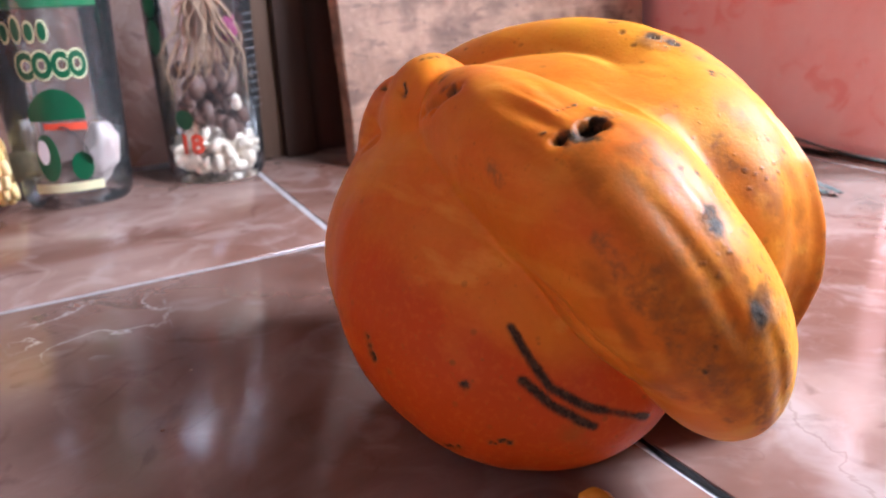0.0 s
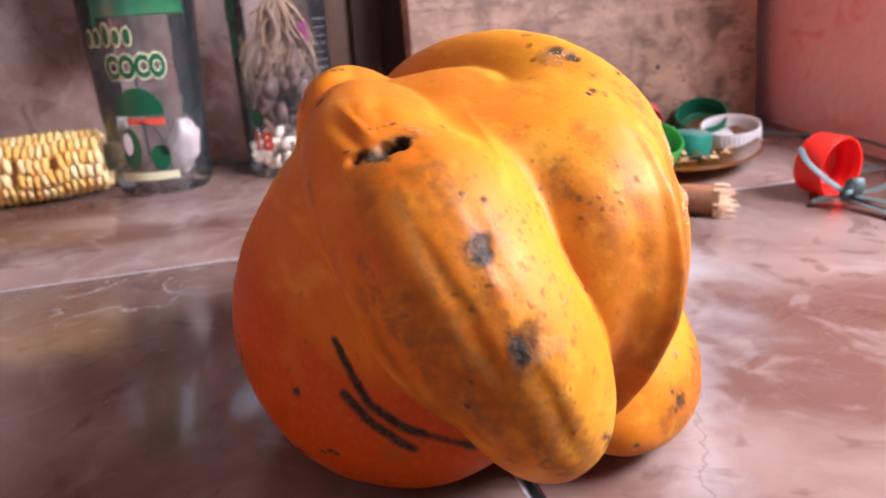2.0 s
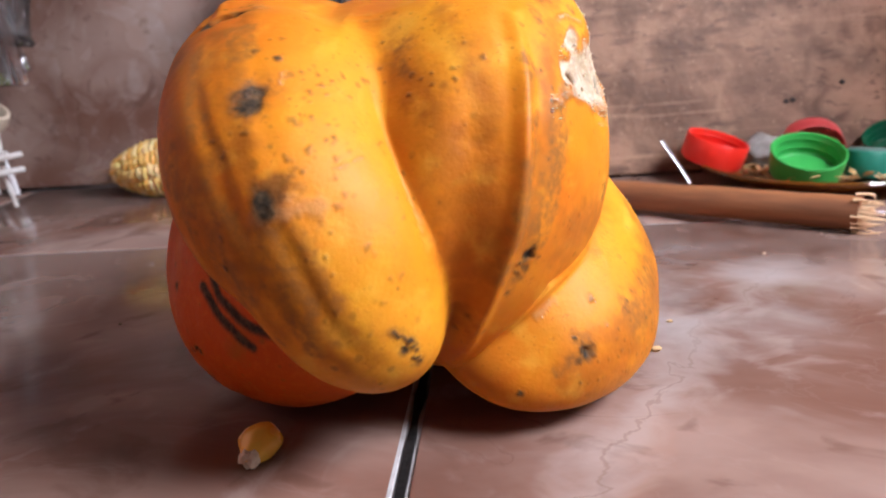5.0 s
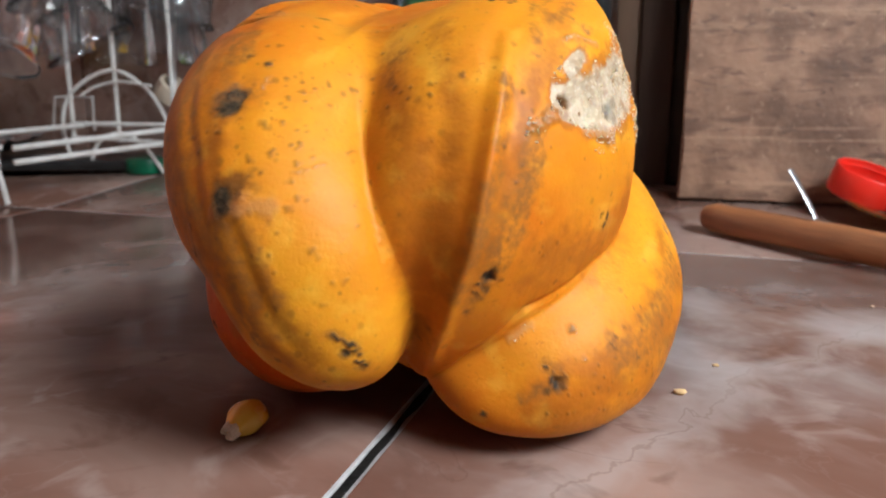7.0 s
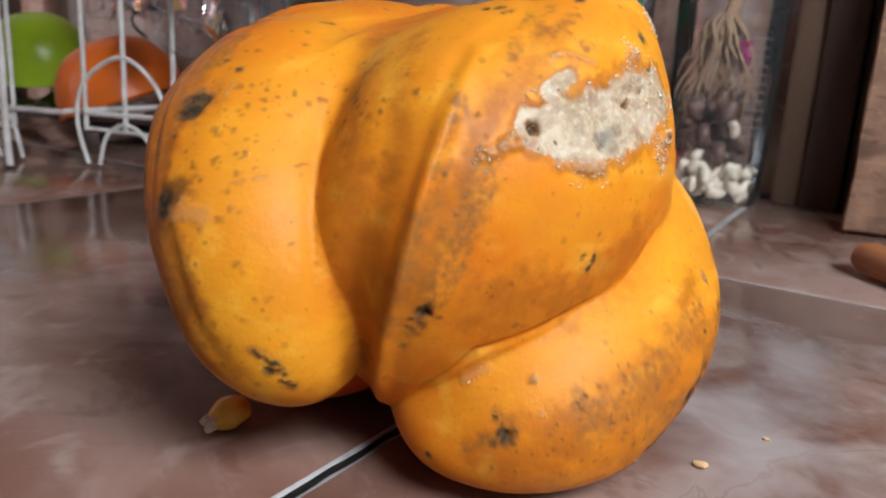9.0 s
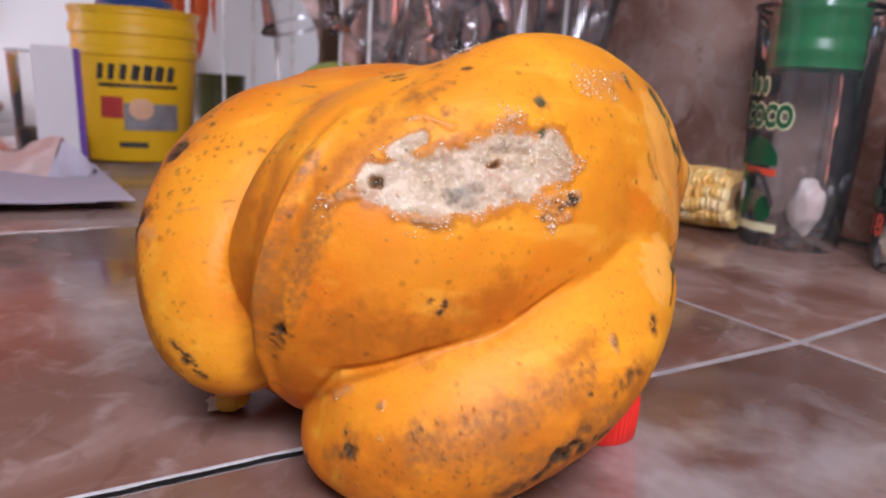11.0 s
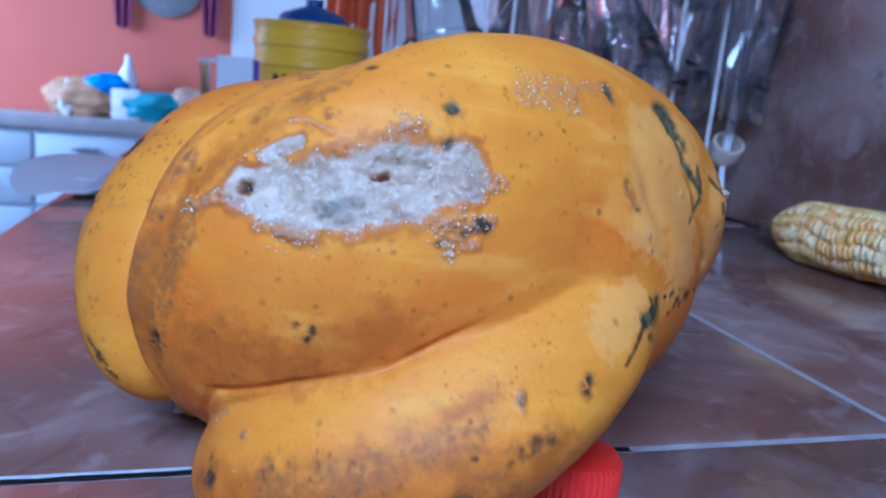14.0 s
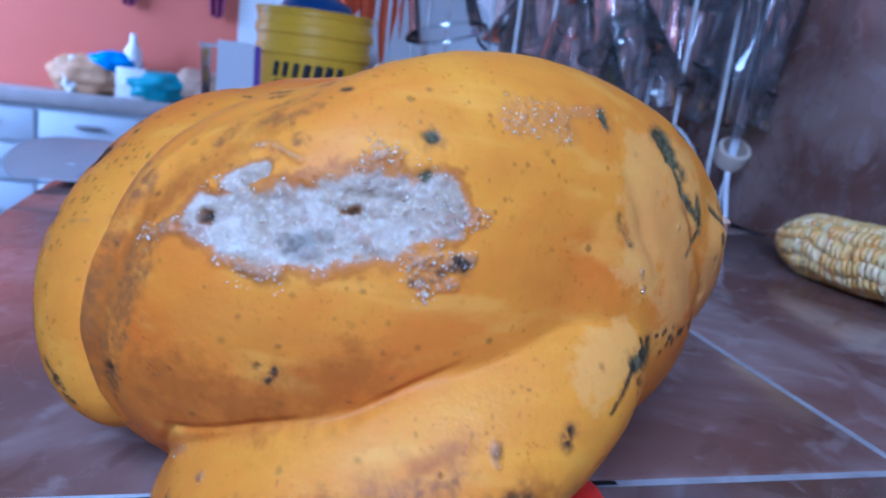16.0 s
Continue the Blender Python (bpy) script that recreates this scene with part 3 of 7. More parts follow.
wall("wall_far", box(FAR_X - 0.1, FRONT_Y - 0.1, FLOOR_Z, FAR_X, 0.09, CEIL_Z, 0), CORAL, "coral painted wall at the far end")
wall("wall_far_white", box(FAR_X - 0.1, 0.09, FLOOR_Z, FAR_X, BACK_Y + 0.12, CEIL_Z, 0), WHITE, "white painted end of the far wall")


def holed_wall(name, material, label, along, at, thick, a0, a1, h0, h1, w0, w1, s0, s1):
    """A wall with one window opening, made of four butted blocks joined in one mesh."""
    bm = bmesh.new()
    for u0, u1, z0, z1 in ((a0, h0, FLOOR_Z, CEIL_Z), (h1, a1, FLOOR_Z, CEIL_Z), (h0, h1, FLOOR_Z, s0), (h0, h1, s1, CEIL_Z)):
        c = box(u0, at, z0, u1, at + thick, z1, 0) if along == "x" else box(at, u0, z0, at + thick, u1, z1, 0)
        me = bpy.data.meshes.new("scratch")
        c.to_mesh(me)
        c.free()
        bm.from_mesh(me)
        bpy.data.meshes.remove(me)
    return wall(name, bm, material, label)


# Unseen walls that close the room and frame the lamps.
holed_wall("wall_front", PLASTER, "unseen grey plastered wall with an opening for the far fill", "x", FRONT_Y - 0.1, 0.1, FAR_X, -1.1, -2.5, -1.3, 0, 0, 0.1, 1.4)
holed_wall("wall_entrance", PLASTER, "unseen grey plastered wall with an opening for the front fill", "x", FRONT_Y - 0.1, 0.1, -1.1, SIDE_X, -0.95, 0.05, 0, 0, FLOOR_Z + 0.02, 1.15)
holed_wall("wall_side", PLASTER, "unseen grey plastered wall with the key lamp's window opening", "y", SIDE_X, 0.1, FRONT_Y, BACK_Y, -0.30, 0.18, 0, 0, 0.42, 0.80)
# Unseen partition, added only to shield the squash from the far lamp.
wall("wall_partition", box(-1.15, FRONT_Y, FLOOR_Z, -1.05, -0.65, CEIL_Z, 0), PLASTER, "unseen grey partition added to keep the far fill off the squash")

# worktop slab, grout bed, front face
tagged(part("worktop_slab", box(-1.04, 0.0, -0.06, PINK_X, BACK_Y, -0.020, 0), GROUT, None, "", False), "masonry slab under the worktop tiles", "worktop", kind="structure")
tagged(part("worktop_base", box(-1.03, 0.03, FLOOR_Z, PINK_X, BACK_Y, -0.06, 0), WHITE, None, "", False), "white masonry base carrying the worktop", "worktop", kind="structure")
tiles = thing("worktop", "worktop of glossy mauve-brown marbled tiles with pale grout", "worktop")
tiles["kind"] = "structure"


def grout_bed():
    bm = bmesh.new()
    for y0, y1 in ((-0.010, 0.415), (0.415, BACK_Y)):
        vs = [bm.verts.new(p) for p in ((-1.036, y0, rise(y0) - 0.0010), (PINK_X, y0, rise(y0) - 0.0010), (PINK_X, y1, rise(y1) - 0.0010), (-1.036, y1, rise(y1) - 0.0010))]
        lo = [bm.verts.new((v.co.x, v.co.y, -0.024)) for v in vs]
        bm.faces.new(vs)
        bm.faces.new(lo[::-1])
        for i in range(4):
            bm.faces.new((vs[i], lo[i], lo[(i + 1) % 4], vs[(i + 1) % 4]))
    return bm


part("grout_bed", grout_bed(), GROUT, tiles, "pale worn grout", False)


def slab_tile(x0, x1, y0, y1):
    """One worktop tile with softened edges, following the rise of the back row."""
    bm = box(x0, y0, -0.009, x1, y1, 0.0, 0.0011, 2)
    for v in bm.verts:
        v.co.z += rise(v.co.y)
    return bm


GAP = 0.0024
XS = (-1.034, -0.631, -0.228, 0.170, 0.578, 0.598)
YS = (-0.012, 0.415, BACK_Y)
for i in range(5):
    for j in range(2):
        part("tile", slab_tile(XS[i] + GAP, XS[i + 1] - GAP, YS[j] + GAP, YS[j + 1] - GAP), TILE, tiles)

# black grime filling one joint by the squash
bm = bmesh.new()
ny = 90
for k in range(ny):
    y = -0.008 + 0.30 * k / ny
    w = 0.0017 + 0.0009 * noise.noise(Vector((0, y * 60, 3)))
    h = rise(y) - 0.0003 + 0.0005 * noise.noise(Vector((5, y * 90, 1)))
    if k == 0:
        a, b = bm.verts.new((0.1702 - w * 0.75, y, h)), bm.verts.new((0.170 + w, y, h))
        continue
    c, d = bm.verts.new((0.1702 - w * 0.75, y, h)), bm.verts.new((0.170 + w, y, h))
    bm.faces.new((a, b, d, c))
    a, b = c, d
bmesh.ops.solidify(bm, geom=bm.faces[:], thickness=0.0015)
# Pale strip that draws the light caught along the tile's bevel.
edge = box(0.1662, -0.008, -0.006, 0.1682, 0.20, -0.0002, 0.0003, 1)
for v in edge.verts:
    v.co.z += rise(v.co.y)
part("joint_edge", edge, mat("bevel_light", (0.50, 0.49, 0.485), (0.30, 0.28, 0.27), 0.8, scale=150), tiles, "pale strip drawing the light on the tile's bevelled edge")
part("joint_grime", bm, GRIME_GAP, tiles, "black dirt packed in a joint")

# wall tiles
WX = (-1.18, -0.777, -0.374, 0.029, 0.432, PINK_X - 0.004)
for i in range(5):
    for z0, z1 in ((0.021, 0.421), (0.421, 0.821)):
        part("wall_tile", box(WX[i] + 0.0015, BACK_Y - 0.002, z0 + 0.001, WX[i + 1] - 0.0015, BACK_Y + 0.0055, z1 - 0.002, 0.001, 2), WALL_TILE, back)

# black strip drawn in for the dark gap along the foot of the pink wall
tagged(part("baseboard", box(PINK_X - 0.004, 0.32, 0.0005, PINK_X - 0.0005, 0.43, 0.0035, 0.0008), GRIME_GAP, None, "", False), "thin black strip drawn for the dark gap under the pink wall", "trim", kind="structure")

# ---- the squash ----
CORE = Vector((0.170, 0.200, 0.066))


class Lobe:
    def __init__(self, at, radii, turn):
        self.at, self.radii = np.array(at), np.array(radii)
        w = Vector(turn)
        self.frame_ = np.array(Matrix.Rotation(w.length, 3, w.normalized()))

    def far(self, p):
        q = (p - self.at) @ self.frame_
        k0 = np.sqrt(((q / self.radii) ** 2).sum(-1)) + 1e-9
        k1 = np.sqrt(((q / self.radii ** 2) ** 2).sum(-1)) + 1e-9
        return k0 * (k0 - 1) / k1


LOBES = [
    Lobe((0.1374, 0.1945, 0.0493), (0.0370, 0.0643, 0.0545), (0.324, 0.985, 0.526)),  # lower flank
    Lobe((0.1450, 0.1749, 0.0847), (0.0278, 0.0689, 0.0404), (0.287, -0.743, -0.094)),  # upper ridge
    Lobe((0.1575, 0.1309, 0.0579), (0.0234, 0.0288, 0.0409), (0.014, -0.427, -0.432)),  # ridge end
    Lobe((0.1876, 0.1909, 0.0638), (0.0432, 0.0679, 0.0594), (-0.066, 0.250, -0.007)),  # shoulder
    Lobe((0.1874, 0.2376, 0.0878), (0.0292, 0.0803, 0.0457), (-0.146, -0.063, 0.371)),  # shoulder towards the stem
    Lobe((0.2091, 0.1931, 0.0329), (0.0394, 0.0581, 0.0226), (0.449, 0.287, -0.113)),  # foot lobe
    Lobe((0.2056, 0.2051, 0.0424), (0.0428, 0.0689, 0.0285), (0.455, 0.399, 0.294)),  # foot lobe towards the stem
    Lobe((0.1471, 0.2563, 0.0900), (0.0211, 0.0526, 0.0262), (-0.473, 0.419, -0.622)),  # stem end
    Lobe((0.1576, 0.2191, 0.0617), (0.0709, 0.0833, 0.0564), (-0.084, -0.606, 0.100)),  # heart
    Lobe((0.1343, 0.2580, 0.0880), (0.0171, 0.0216, 0.0285), (-0.126, 0.084, -0.434)),  # stem collar
    Lobe((0.1452, 0.1422, 0.0774), (0.0266, 0.0419, 0.0310), (0.917, -1.056, -0.373)),  # ridge crest
    Lobe((0.1918, 0.1410, 0.0394), (0.0058, 0.0068, 0.0239), (-0.495, 0.474, -2.745)),  # shoulder tip
]
# Lower flank is set deepest: its shade and warm bounce sit in the tone.
TONES = (-0.07, 0.47, 0.51, 0.49, 0.55, 0.68, 0.64, 0.28, 0.38, 0.24, 0.51, 0.51)
MERGE = 0.0014


FAMILIES = ((0, 7, 8, 9), (1, 2, 10), (3, 4, 11), (5, 6))


def soft_union(d, k):
    m = d.min(0)
    return m - k * np.log(np.exp(-(d - m) / k).sum(0))


def squash_field(p):
    """Lobes melt together within a family; families meet in sharp folds."""
    d = np.array([lobe.far(p) for lobe in LOBES])
    fam = np.array([soft_union(d[list(f)], 0.003 if 11 in f else MERGE) for f in FAMILIES])
    w = np.exp(-(d - d.min(0)) / 0.0015)
    # ridge and shoulder run into each other high up
    x, y, z = p[..., 0], p[..., 1], p[..., 2]
    k = 0.0004 + 0.0045 * np.clip((z - 0.084) / 0.026, 0, 1) * np.clip((0.190 - y) / 0.03, 0, 1) * np.clip((x - 0.150) / 0.01, 0, 1)
    return soft_union(fam, k), w / w.sum(0)


MARKS = []


SPOTS = random.Random(3)


def on_skin(p):
    """The point of the rind straight outward through p."""
    core = np.array(CORE)
    d = p - core
    d = d / np.linalg.norm(d)
    r = np.linspace(0.02, 0.16, 300)
    f, _ = squash_field(core + d * r[:, None])
    return core + d * r[np.nonzero(f < 0)[0][-1]]


def mark(kind, r, a, b=None, k0=1.0, k1=1.0):
    """A mark on the rind round a point or along a short line; dark ones break up into uneven blots."""
    a, b = np.array(a), np.array(b or a)
    if kind in ("dark", "brown") and r > 0.00085:
        n = 3 if (a == b).all() else 5
        for i in range(n):
            p = a + (b - a) * i / (n - 1) + r * 0.5 * np.array([SPOTS.uniform(-1, 1) for _ in range(3)])
            MARKS.append((kind, r * SPOTS.uniform(0.5, 0.9), p, p, 1.0, 1.0))
        return
    MARKS.append((kind, r, a, b, k0, k1))


def speckle(count, seed, *line):
    """Small brown pores strewn along a line over the rind."""
    rnd = random.Random(seed)
    for _ in range(count):
        i = rnd.randrange(len(line) - 1)
        p = np.array(line[i]) + (np.array(line[i + 1]) - np.array(line[i])) * rnd.random()
        p = on_skin(p + np.array([rnd.gauss(0, 0.008) for _ in range(3)]))
        MARKS.append(("dot" if rnd.random() < 0.8 else "brown", rnd.uniform(0.0003, 0.0007), p, p, 1.0, 1.0))


mark("dark", 0.0038, (0.1260, 0.1467, 0.1108), (0.1343, 0.1465, 0.1132))
mark("dark", 0.0015, (0.1220, 0.1484, 0.1094))
mark("dark", 0.0009, (0.1208, 0.1534, 0.1109))
mark("grey", 0.0049, (0.1438, 0.1182, 0.0930))
mark("dark", 0.0045, (0.1445, 0.1171, 0.0917))
mark("brown", 0.0054, (0.1503, 0.1055, 0.0712))
mark("dark", 0.0018, (0.1481, 0.1051, 0.0697))
mark("grey", 0.0021, (0.1541, 0.1059, 0.0716))
mark("dark", 0.0016, (0.1483, 0.2725, 0.1208), (0.1326, 0.2276, 0.1252))
mark("brown", 0.0024, (0.1193, 0.2021, 0.1175), (0.1206, 0.1976, 0.1194))
mark("dark", 0.0013, (0.1188, 0.2262, 0.1172), (0.1180, 0.2239, 0.1147))
mark("dark", 0.0013, (0.1264, 0.2576, 0.1125))
mark("dark", 0.0018, (0.0862, 0.1972, 0.0445), (0.0863, 0.1945, 0.0377))
mark("dark", 0.0012, (0.1016, 0.1642, 0.0398), (0.1014, 0.1639, 0.0378))
mark("olive", 0.0015, (0.0998, 0.2239, 0.0811))
mark("olive", 0.0021, (0.1116, 0.1653, 0.1013), (0.1117, 0.1603, 0.0984))
mark("olive", 0.0014, (0.0885, 0.1864, 0.0367))
mark("stripe", 0.0016, (0.1131, 0.1577, 0.0562), (0.1155, 0.1543, 0.0489))
mark("stripe", 0.0016, (0.1155, 0.1543, 0.0489), (0.1197, 0.1480, 0.0387))
mark("stripe", 0.0017, (0.1197, 0.1480, 0.0387), (0.1283, 0.1421, 0.0328))
mark("stripe", 0.0016, (0.1283, 0.1421, 0.0328), (0.1473, 0.1375, 0.0255))
mark("stripe", 0.0017, (0.1136, 0.1531, 0.0411), (0.1191, 0.1472, 0.0342))
mark("stripe", 0.0017, (0.1191, 0.1472, 0.0342), (0.1297, 0.1411, 0.0263))
mark("dark", 0.0012, (0.1061, 0.1584, 0.0208), (0.1095, 0.1546, 0.0222))
mark("dark", 0.0014, (0.0996, 0.1737, 0.0137), (0.1013, 0.1682, 0.0154))
mark("grey", 0.0033, (0.1950, 0.1904, 0.1270), (0.2008, 0.1872, 0.1273))
mark("dark", 0.0016, (0.1976, 0.1905, 0.1281))
mark("dark", 0.0018, (0.2043, 0.1764, 0.1215))
mark("dark", 0.0015, (0.1962, 0.1641, 0.1180))
mark("brown", 0.0017, (0.1914, 0.2003, 0.1300))
mark("brown", 0.0016, (0.1904, 0.1923, 0.1254))
mark("brown", 0.0014, (0.2006, 0.1804, 0.1234))
mark("brown", 0.0017, (0.1941, 0.2075, 0.1331))
mark("olive", 0.0050, (0.1224, 0.1213, 0.0837), (0.1309, 0.1121, 0.0658))
mark("olive", 0.0038, (0.1309, 0.1121, 0.0658), (0.1420, 0.1081, 0.0502))
mark("dark", 0.0013, (0.1380, 0.1080, 0.0654), (0.1374, 0.1099, 0.0556))
mark("olive", 0.0027, (0.1393, 0.1343, 0.1077), (0.1427, 0.1278, 0.1026))
mark("brown", 0.0021, (0.1744, 0.1576, 0.1094))
mark("olive", 0.0016, (0.1477, 0.1098, 0.0384))
mark("dot", 0.0008, (0.1544, 0.1154, 0.0868))
mark("dot", 0.0008, (0.1576, 0.1177, 0.0874))
mark("dot", 0.0008, (0.1579, 0.1117, 0.0802))
mark("dot", 0.0008, (0.1627, 0.1168, 0.0824))
mark("dot", 0.0008, (0.1551, 0.1088, 0.0773))
mark("dot", 0.0009, (0.1668, 0.1364, 0.0942))
mark("dot", 0.0008, (0.1632, 0.1136, 0.0783))
mark("dot", 0.0008, (0.1361, 0.1121, 0.0836))
mark("dot", 0.0008, (0.1645, 0.1286, 0.0910))
mark("dot", 0.0008, (0.1694, 0.1085, 0.0596))
mark("dot", 0.0008, (0.1594, 0.1038, 0.0446))
mark("dot", 0.0008, (0.1486, 0.1146, 0.0881))
mark("dot", 0.0008, (0.1650, 0.1103, 0.0711))
mark("dot", 0.0007, (0.1626, 0.1058, 0.0636))
mark("dot", 0.0008, (0.1718, 0.1082, 0.0469))
mark("dot", 0.0008, (0.1687, 0.1070, 0.0405))
mark("dark", 0.0010, (0.1487, 0.1274, 0.1009))
mark("olive", 0.0023, (0.1746, 0.1110, 0.0383))
mark("dark", 0.0013, (0.1753, 0.1127, 0.0343))
mark("olive", 0.0014, (0.1768, 0.1165, 0.0296))
mark("olive", 0.0016, (0.1605, 0.1053, 0.0390))
mark("olive", 0.0013, (0.1587, 0.1038, 0.0600))
mark("olive", 0.0012, (0.1469, 0.1046, 0.0527))
mark("olive", 0.0010, (0.1569, 0.1043, 0.0423))
mark("pale", 0.0004, (0.1631, 0.1121, 0.0763), (0.1681, 0.1182, 0.0779))
mark("pale", 0.0005, (0.1506, 0.1245, 0.0976), (0.1504, 0.1217, 0.0950))
mark("band", 0.0022, (0.2056, 0.1391, 0.0973), (0.2061, 0.1301, 0.0770))
mark("band", 0.0024, (0.2061, 0.1301, 0.0770), (0.2024, 0.1273, 0.0628))
mark("band", 0.0025, (0.2024, 0.1273, 0.0628), (0.1972, 0.1289, 0.0471))
mark("dark", 0.0014, (0.2017, 0.1302, 0.0499), (0.1981, 0.1318, 0.0421))
mark("band", 0.0019, (0.2119, 0.1370, 0.0844), (0.2120, 0.1345, 0.0687))
mark("brown", 0.0013, (0.2272, 0.1632, 0.0621))
mark("resin", 0.0015, (0.2069, 0.1457, 0.0311), (0.2116, 0.1484, 0.0345))
mark("ring", 0.0014, (0.2221, 0.1526, 0.0328))
mark("olive", 0.0021, (0.2174, 0.1453, 0.0244))
mark("olive", 0.0021, (0.2212, 0.1454, 0.0201))
mark("olive", 0.0024, (0.2157, 0.1428, 0.0166))
mark("dark", 0.0009, (0.2015, 0.1402, 0.0114))
mark("pale", 0.0009, (0.2260, 0.1505, 0.0257))
mark("olive", 0.0034, (0.1486, 0.1038, 0.0620), (0.1560, 0.1058, 0.0384))
mark("olive", 0.0027, (0.1335, 0.1157, 0.0886), (0.1369, 0.1091, 0.0604))
mark("olive", 0.0025, (0.1365, 0.1341, 0.1074), (0.1413, 0.1211, 0.0963))
mark("dark", 0.0010, (0.1288, 0.1568, 0.1155), (0.1355, 0.1578, 0.1163))
mark("dark", 0.0010, (0.1474, 0.1549, 0.1140), (0.1491, 0.1599, 0.1137))
mark("dark", 0.0009, (0.2005, 0.1632, 0.1170), (0.2014, 0.1673, 0.1182))
mark("dark", 0.0009, (0.2122, 0.1774, 0.1211), (0.2131, 0.1789, 0.1214))
mark("olive", 0.0017, (0.2123, 0.1693, 0.1153), (0.2112, 0.1622, 0.1115))
mark("dot", 0.0007, (0.1487, 0.1268, 0.1004))
mark("dot", 0.0007, (0.1565, 0.1292, 0.0986))
mark("dot", 0.0007, (0.1626, 0.1324, 0.0961))
mark("dot", 0.0007, (0.1482, 0.1216, 0.0957))
mark("dot", 0.0007, (0.1532, 0.1096, 0.0795))
mark("dot", 0.0007, (0.1649, 0.1391, 0.0981))
mark("dot", 0.0008, (0.1627, 0.1449, 0.1030))
mark("dot", 0.0007, (0.1567, 0.1370, 0.1041))
mark("dot", 0.0008, (0.1491, 0.1331, 0.1053))
mark("dot", 0.0007, (0.1671, 0.1485, 0.1003))
mark("dot", 0.0008, (0.1699, 0.1520, 0.1033))
mark("dot", 0.0007, (0.1886, 0.1338, 0.0964))
mark("dot", 0.0007, (0.1914, 0.1387, 0.1021))
mark("dot", 0.0006, (0.1961, 0.1364, 0.0991))
mark("dot", 0.0007, (0.1757, 0.1121, 0.0520))
mark("dot", 0.0007, (0.1707, 0.1075, 0.0476))
mark("dot", 0.0007, (0.1620, 0.1039, 0.0463))
mark("dot", 0.0008, (0.1644, 0.1616, 0.1086))
mark("dot", 0.0007, (0.1787, 0.1361, 0.0953))
mark("dot", 0.0007, (0.1814, 0.1459, 0.1060))
mark("dot", 0.0008, (0.1603, 0.1523, 0.1067))
mark("dot", 0.0008, (0.1553, 0.1427, 0.1077))
mark("dark", 0.0012, (0.1737, 0.1101, 0.0394), (0.1762, 0.1129, 0.0363))
mark("dark", 0.0011, (0.1766, 0.1133, 0.0363), (0.1779, 0.1174, 0.0303))
mark("olive", 0.0019, (0.1599, 0.1053, 0.0653))
mark("olive", 0.0013, (0.1637, 0.1042, 0.0492))
mark("olive", 0.0017, (0.2177, 0.1451, 0.0233))
mark("brown", 0.0018, (0.2203, 0.1449, 0.0196))
mark("olive", 0.0028, (0.2207, 0.1455, 0.0210), (0.2159, 0.1430, 0.0177))
mark("olive", 0.0014, (0.2106, 0.1414, 0.0154), (0.2173, 0.1434, 0.0172))
mark("olive", 0.0034, (0.2438, 0.1904, 0.0396), (0.2423, 0.1766, 0.0323))
mark("scar", 0.0052, (0.2188, 0.1500, 0.0922), (0.2226, 0.1571, 0.0919))
mark("scar", 0.0068, (0.2226, 0.1571, 0.0919), (0.2250, 0.1637, 0.0924))
mark("scar", 0.0080, (0.2250, 0.1637, 0.0924), (0.2275, 0.1747, 0.0942))
mark("scar", 0.0088, (0.2274, 0.1747, 0.0945), (0.2281, 0.1880, 0.0977))
mark("scar", 0.0066, (0.2279, 0.1880, 0.0983), (0.2273, 0.1985, 0.0993))
mark("crust", 0.0020, (0.2130, 0.1390, 0.0864), (0.2177, 0.1467, 0.0898))
mark("crust", 0.0017, (0.2165, 0.1441, 0.0884), (0.2181, 0.1480, 0.0910))
mark("crust", 0.0025, (0.2191, 0.1603, 0.1019), (0.2188, 0.1573, 0.1000))
mark("crust", 0.0012, (0.2166, 0.1636, 0.1076), (0.2208, 0.1688, 0.1067))
mark("crust", 0.0028, (0.2258, 0.1597, 0.0841), (0.2277, 0.1657, 0.0839))
mark("crust", 0.0021, (0.2250, 0.1883, 0.1081), (0.2262, 0.1897, 0.1047))
mark("crust", 0.0018, (0.2290, 0.1993, 0.0931), (0.2301, 0.1976, 0.0887))
mark("crust", 0.0024, (0.2311, 0.1944, 0.0844), (0.2314, 0.1961, 0.0815))
mark("crust", 0.0028, (0.2276, 0.2011, 0.0974), (0.2268, 0.2064, 0.0976))
mark("hole", 0.0019, (0.2181, 0.1491, 0.0925))
mark("hole", 0.0013, (0.2272, 0.1779, 0.0975), (0.2273, 0.1802, 0.0984))
mark("green", 0.0018, (0.2257, 0.1949, 0.1057))
mark("green", 0.0020, (0.2227, 0.1959, 0.1135))
mark("dark", 0.0021, (0.2296, 0.2041, 0.0881))
mark("olive", 0.0021, (0.2305, 0.1959, 0.0873), (0.2300, 0.2018, 0.0874))
mark("brown", 0.0026, (0.2265, 0.1650, 0.0889), (0.2273, 0.1684, 0.0896))
mark("sheen", 0.0058, (0.2158, 0.2181, 0.1201), (0.2124, 0.2291, 0.1203))
mark("green", 0.0018, (0.2055, 0.2432, 0.1221), (0.2065, 0.2445, 0.1201))
mark("green", 0.0026, (0.1961, 0.2647, 0.1186), (0.1972, 0.2682, 0.1143))
mark("green", 0.0014, (0.1970, 0.2689, 0.1139), (0.1986, 0.2741, 0.1044))
mark("green", 0.0012, (0.1986, 0.2741, 0.1044), (0.1964, 0.2812, 0.0972))
mark("green", 0.0011, (0.2142, 0.2482, 0.0983), (0.2146, 0.2491, 0.0959))
mark("green", 0.0009, (0.2144, 0.2499, 0.0954), (0.2146, 0.2524, 0.0918))
mark("pale", 0.0011, (0.2147, 0.2569, 0.0850))
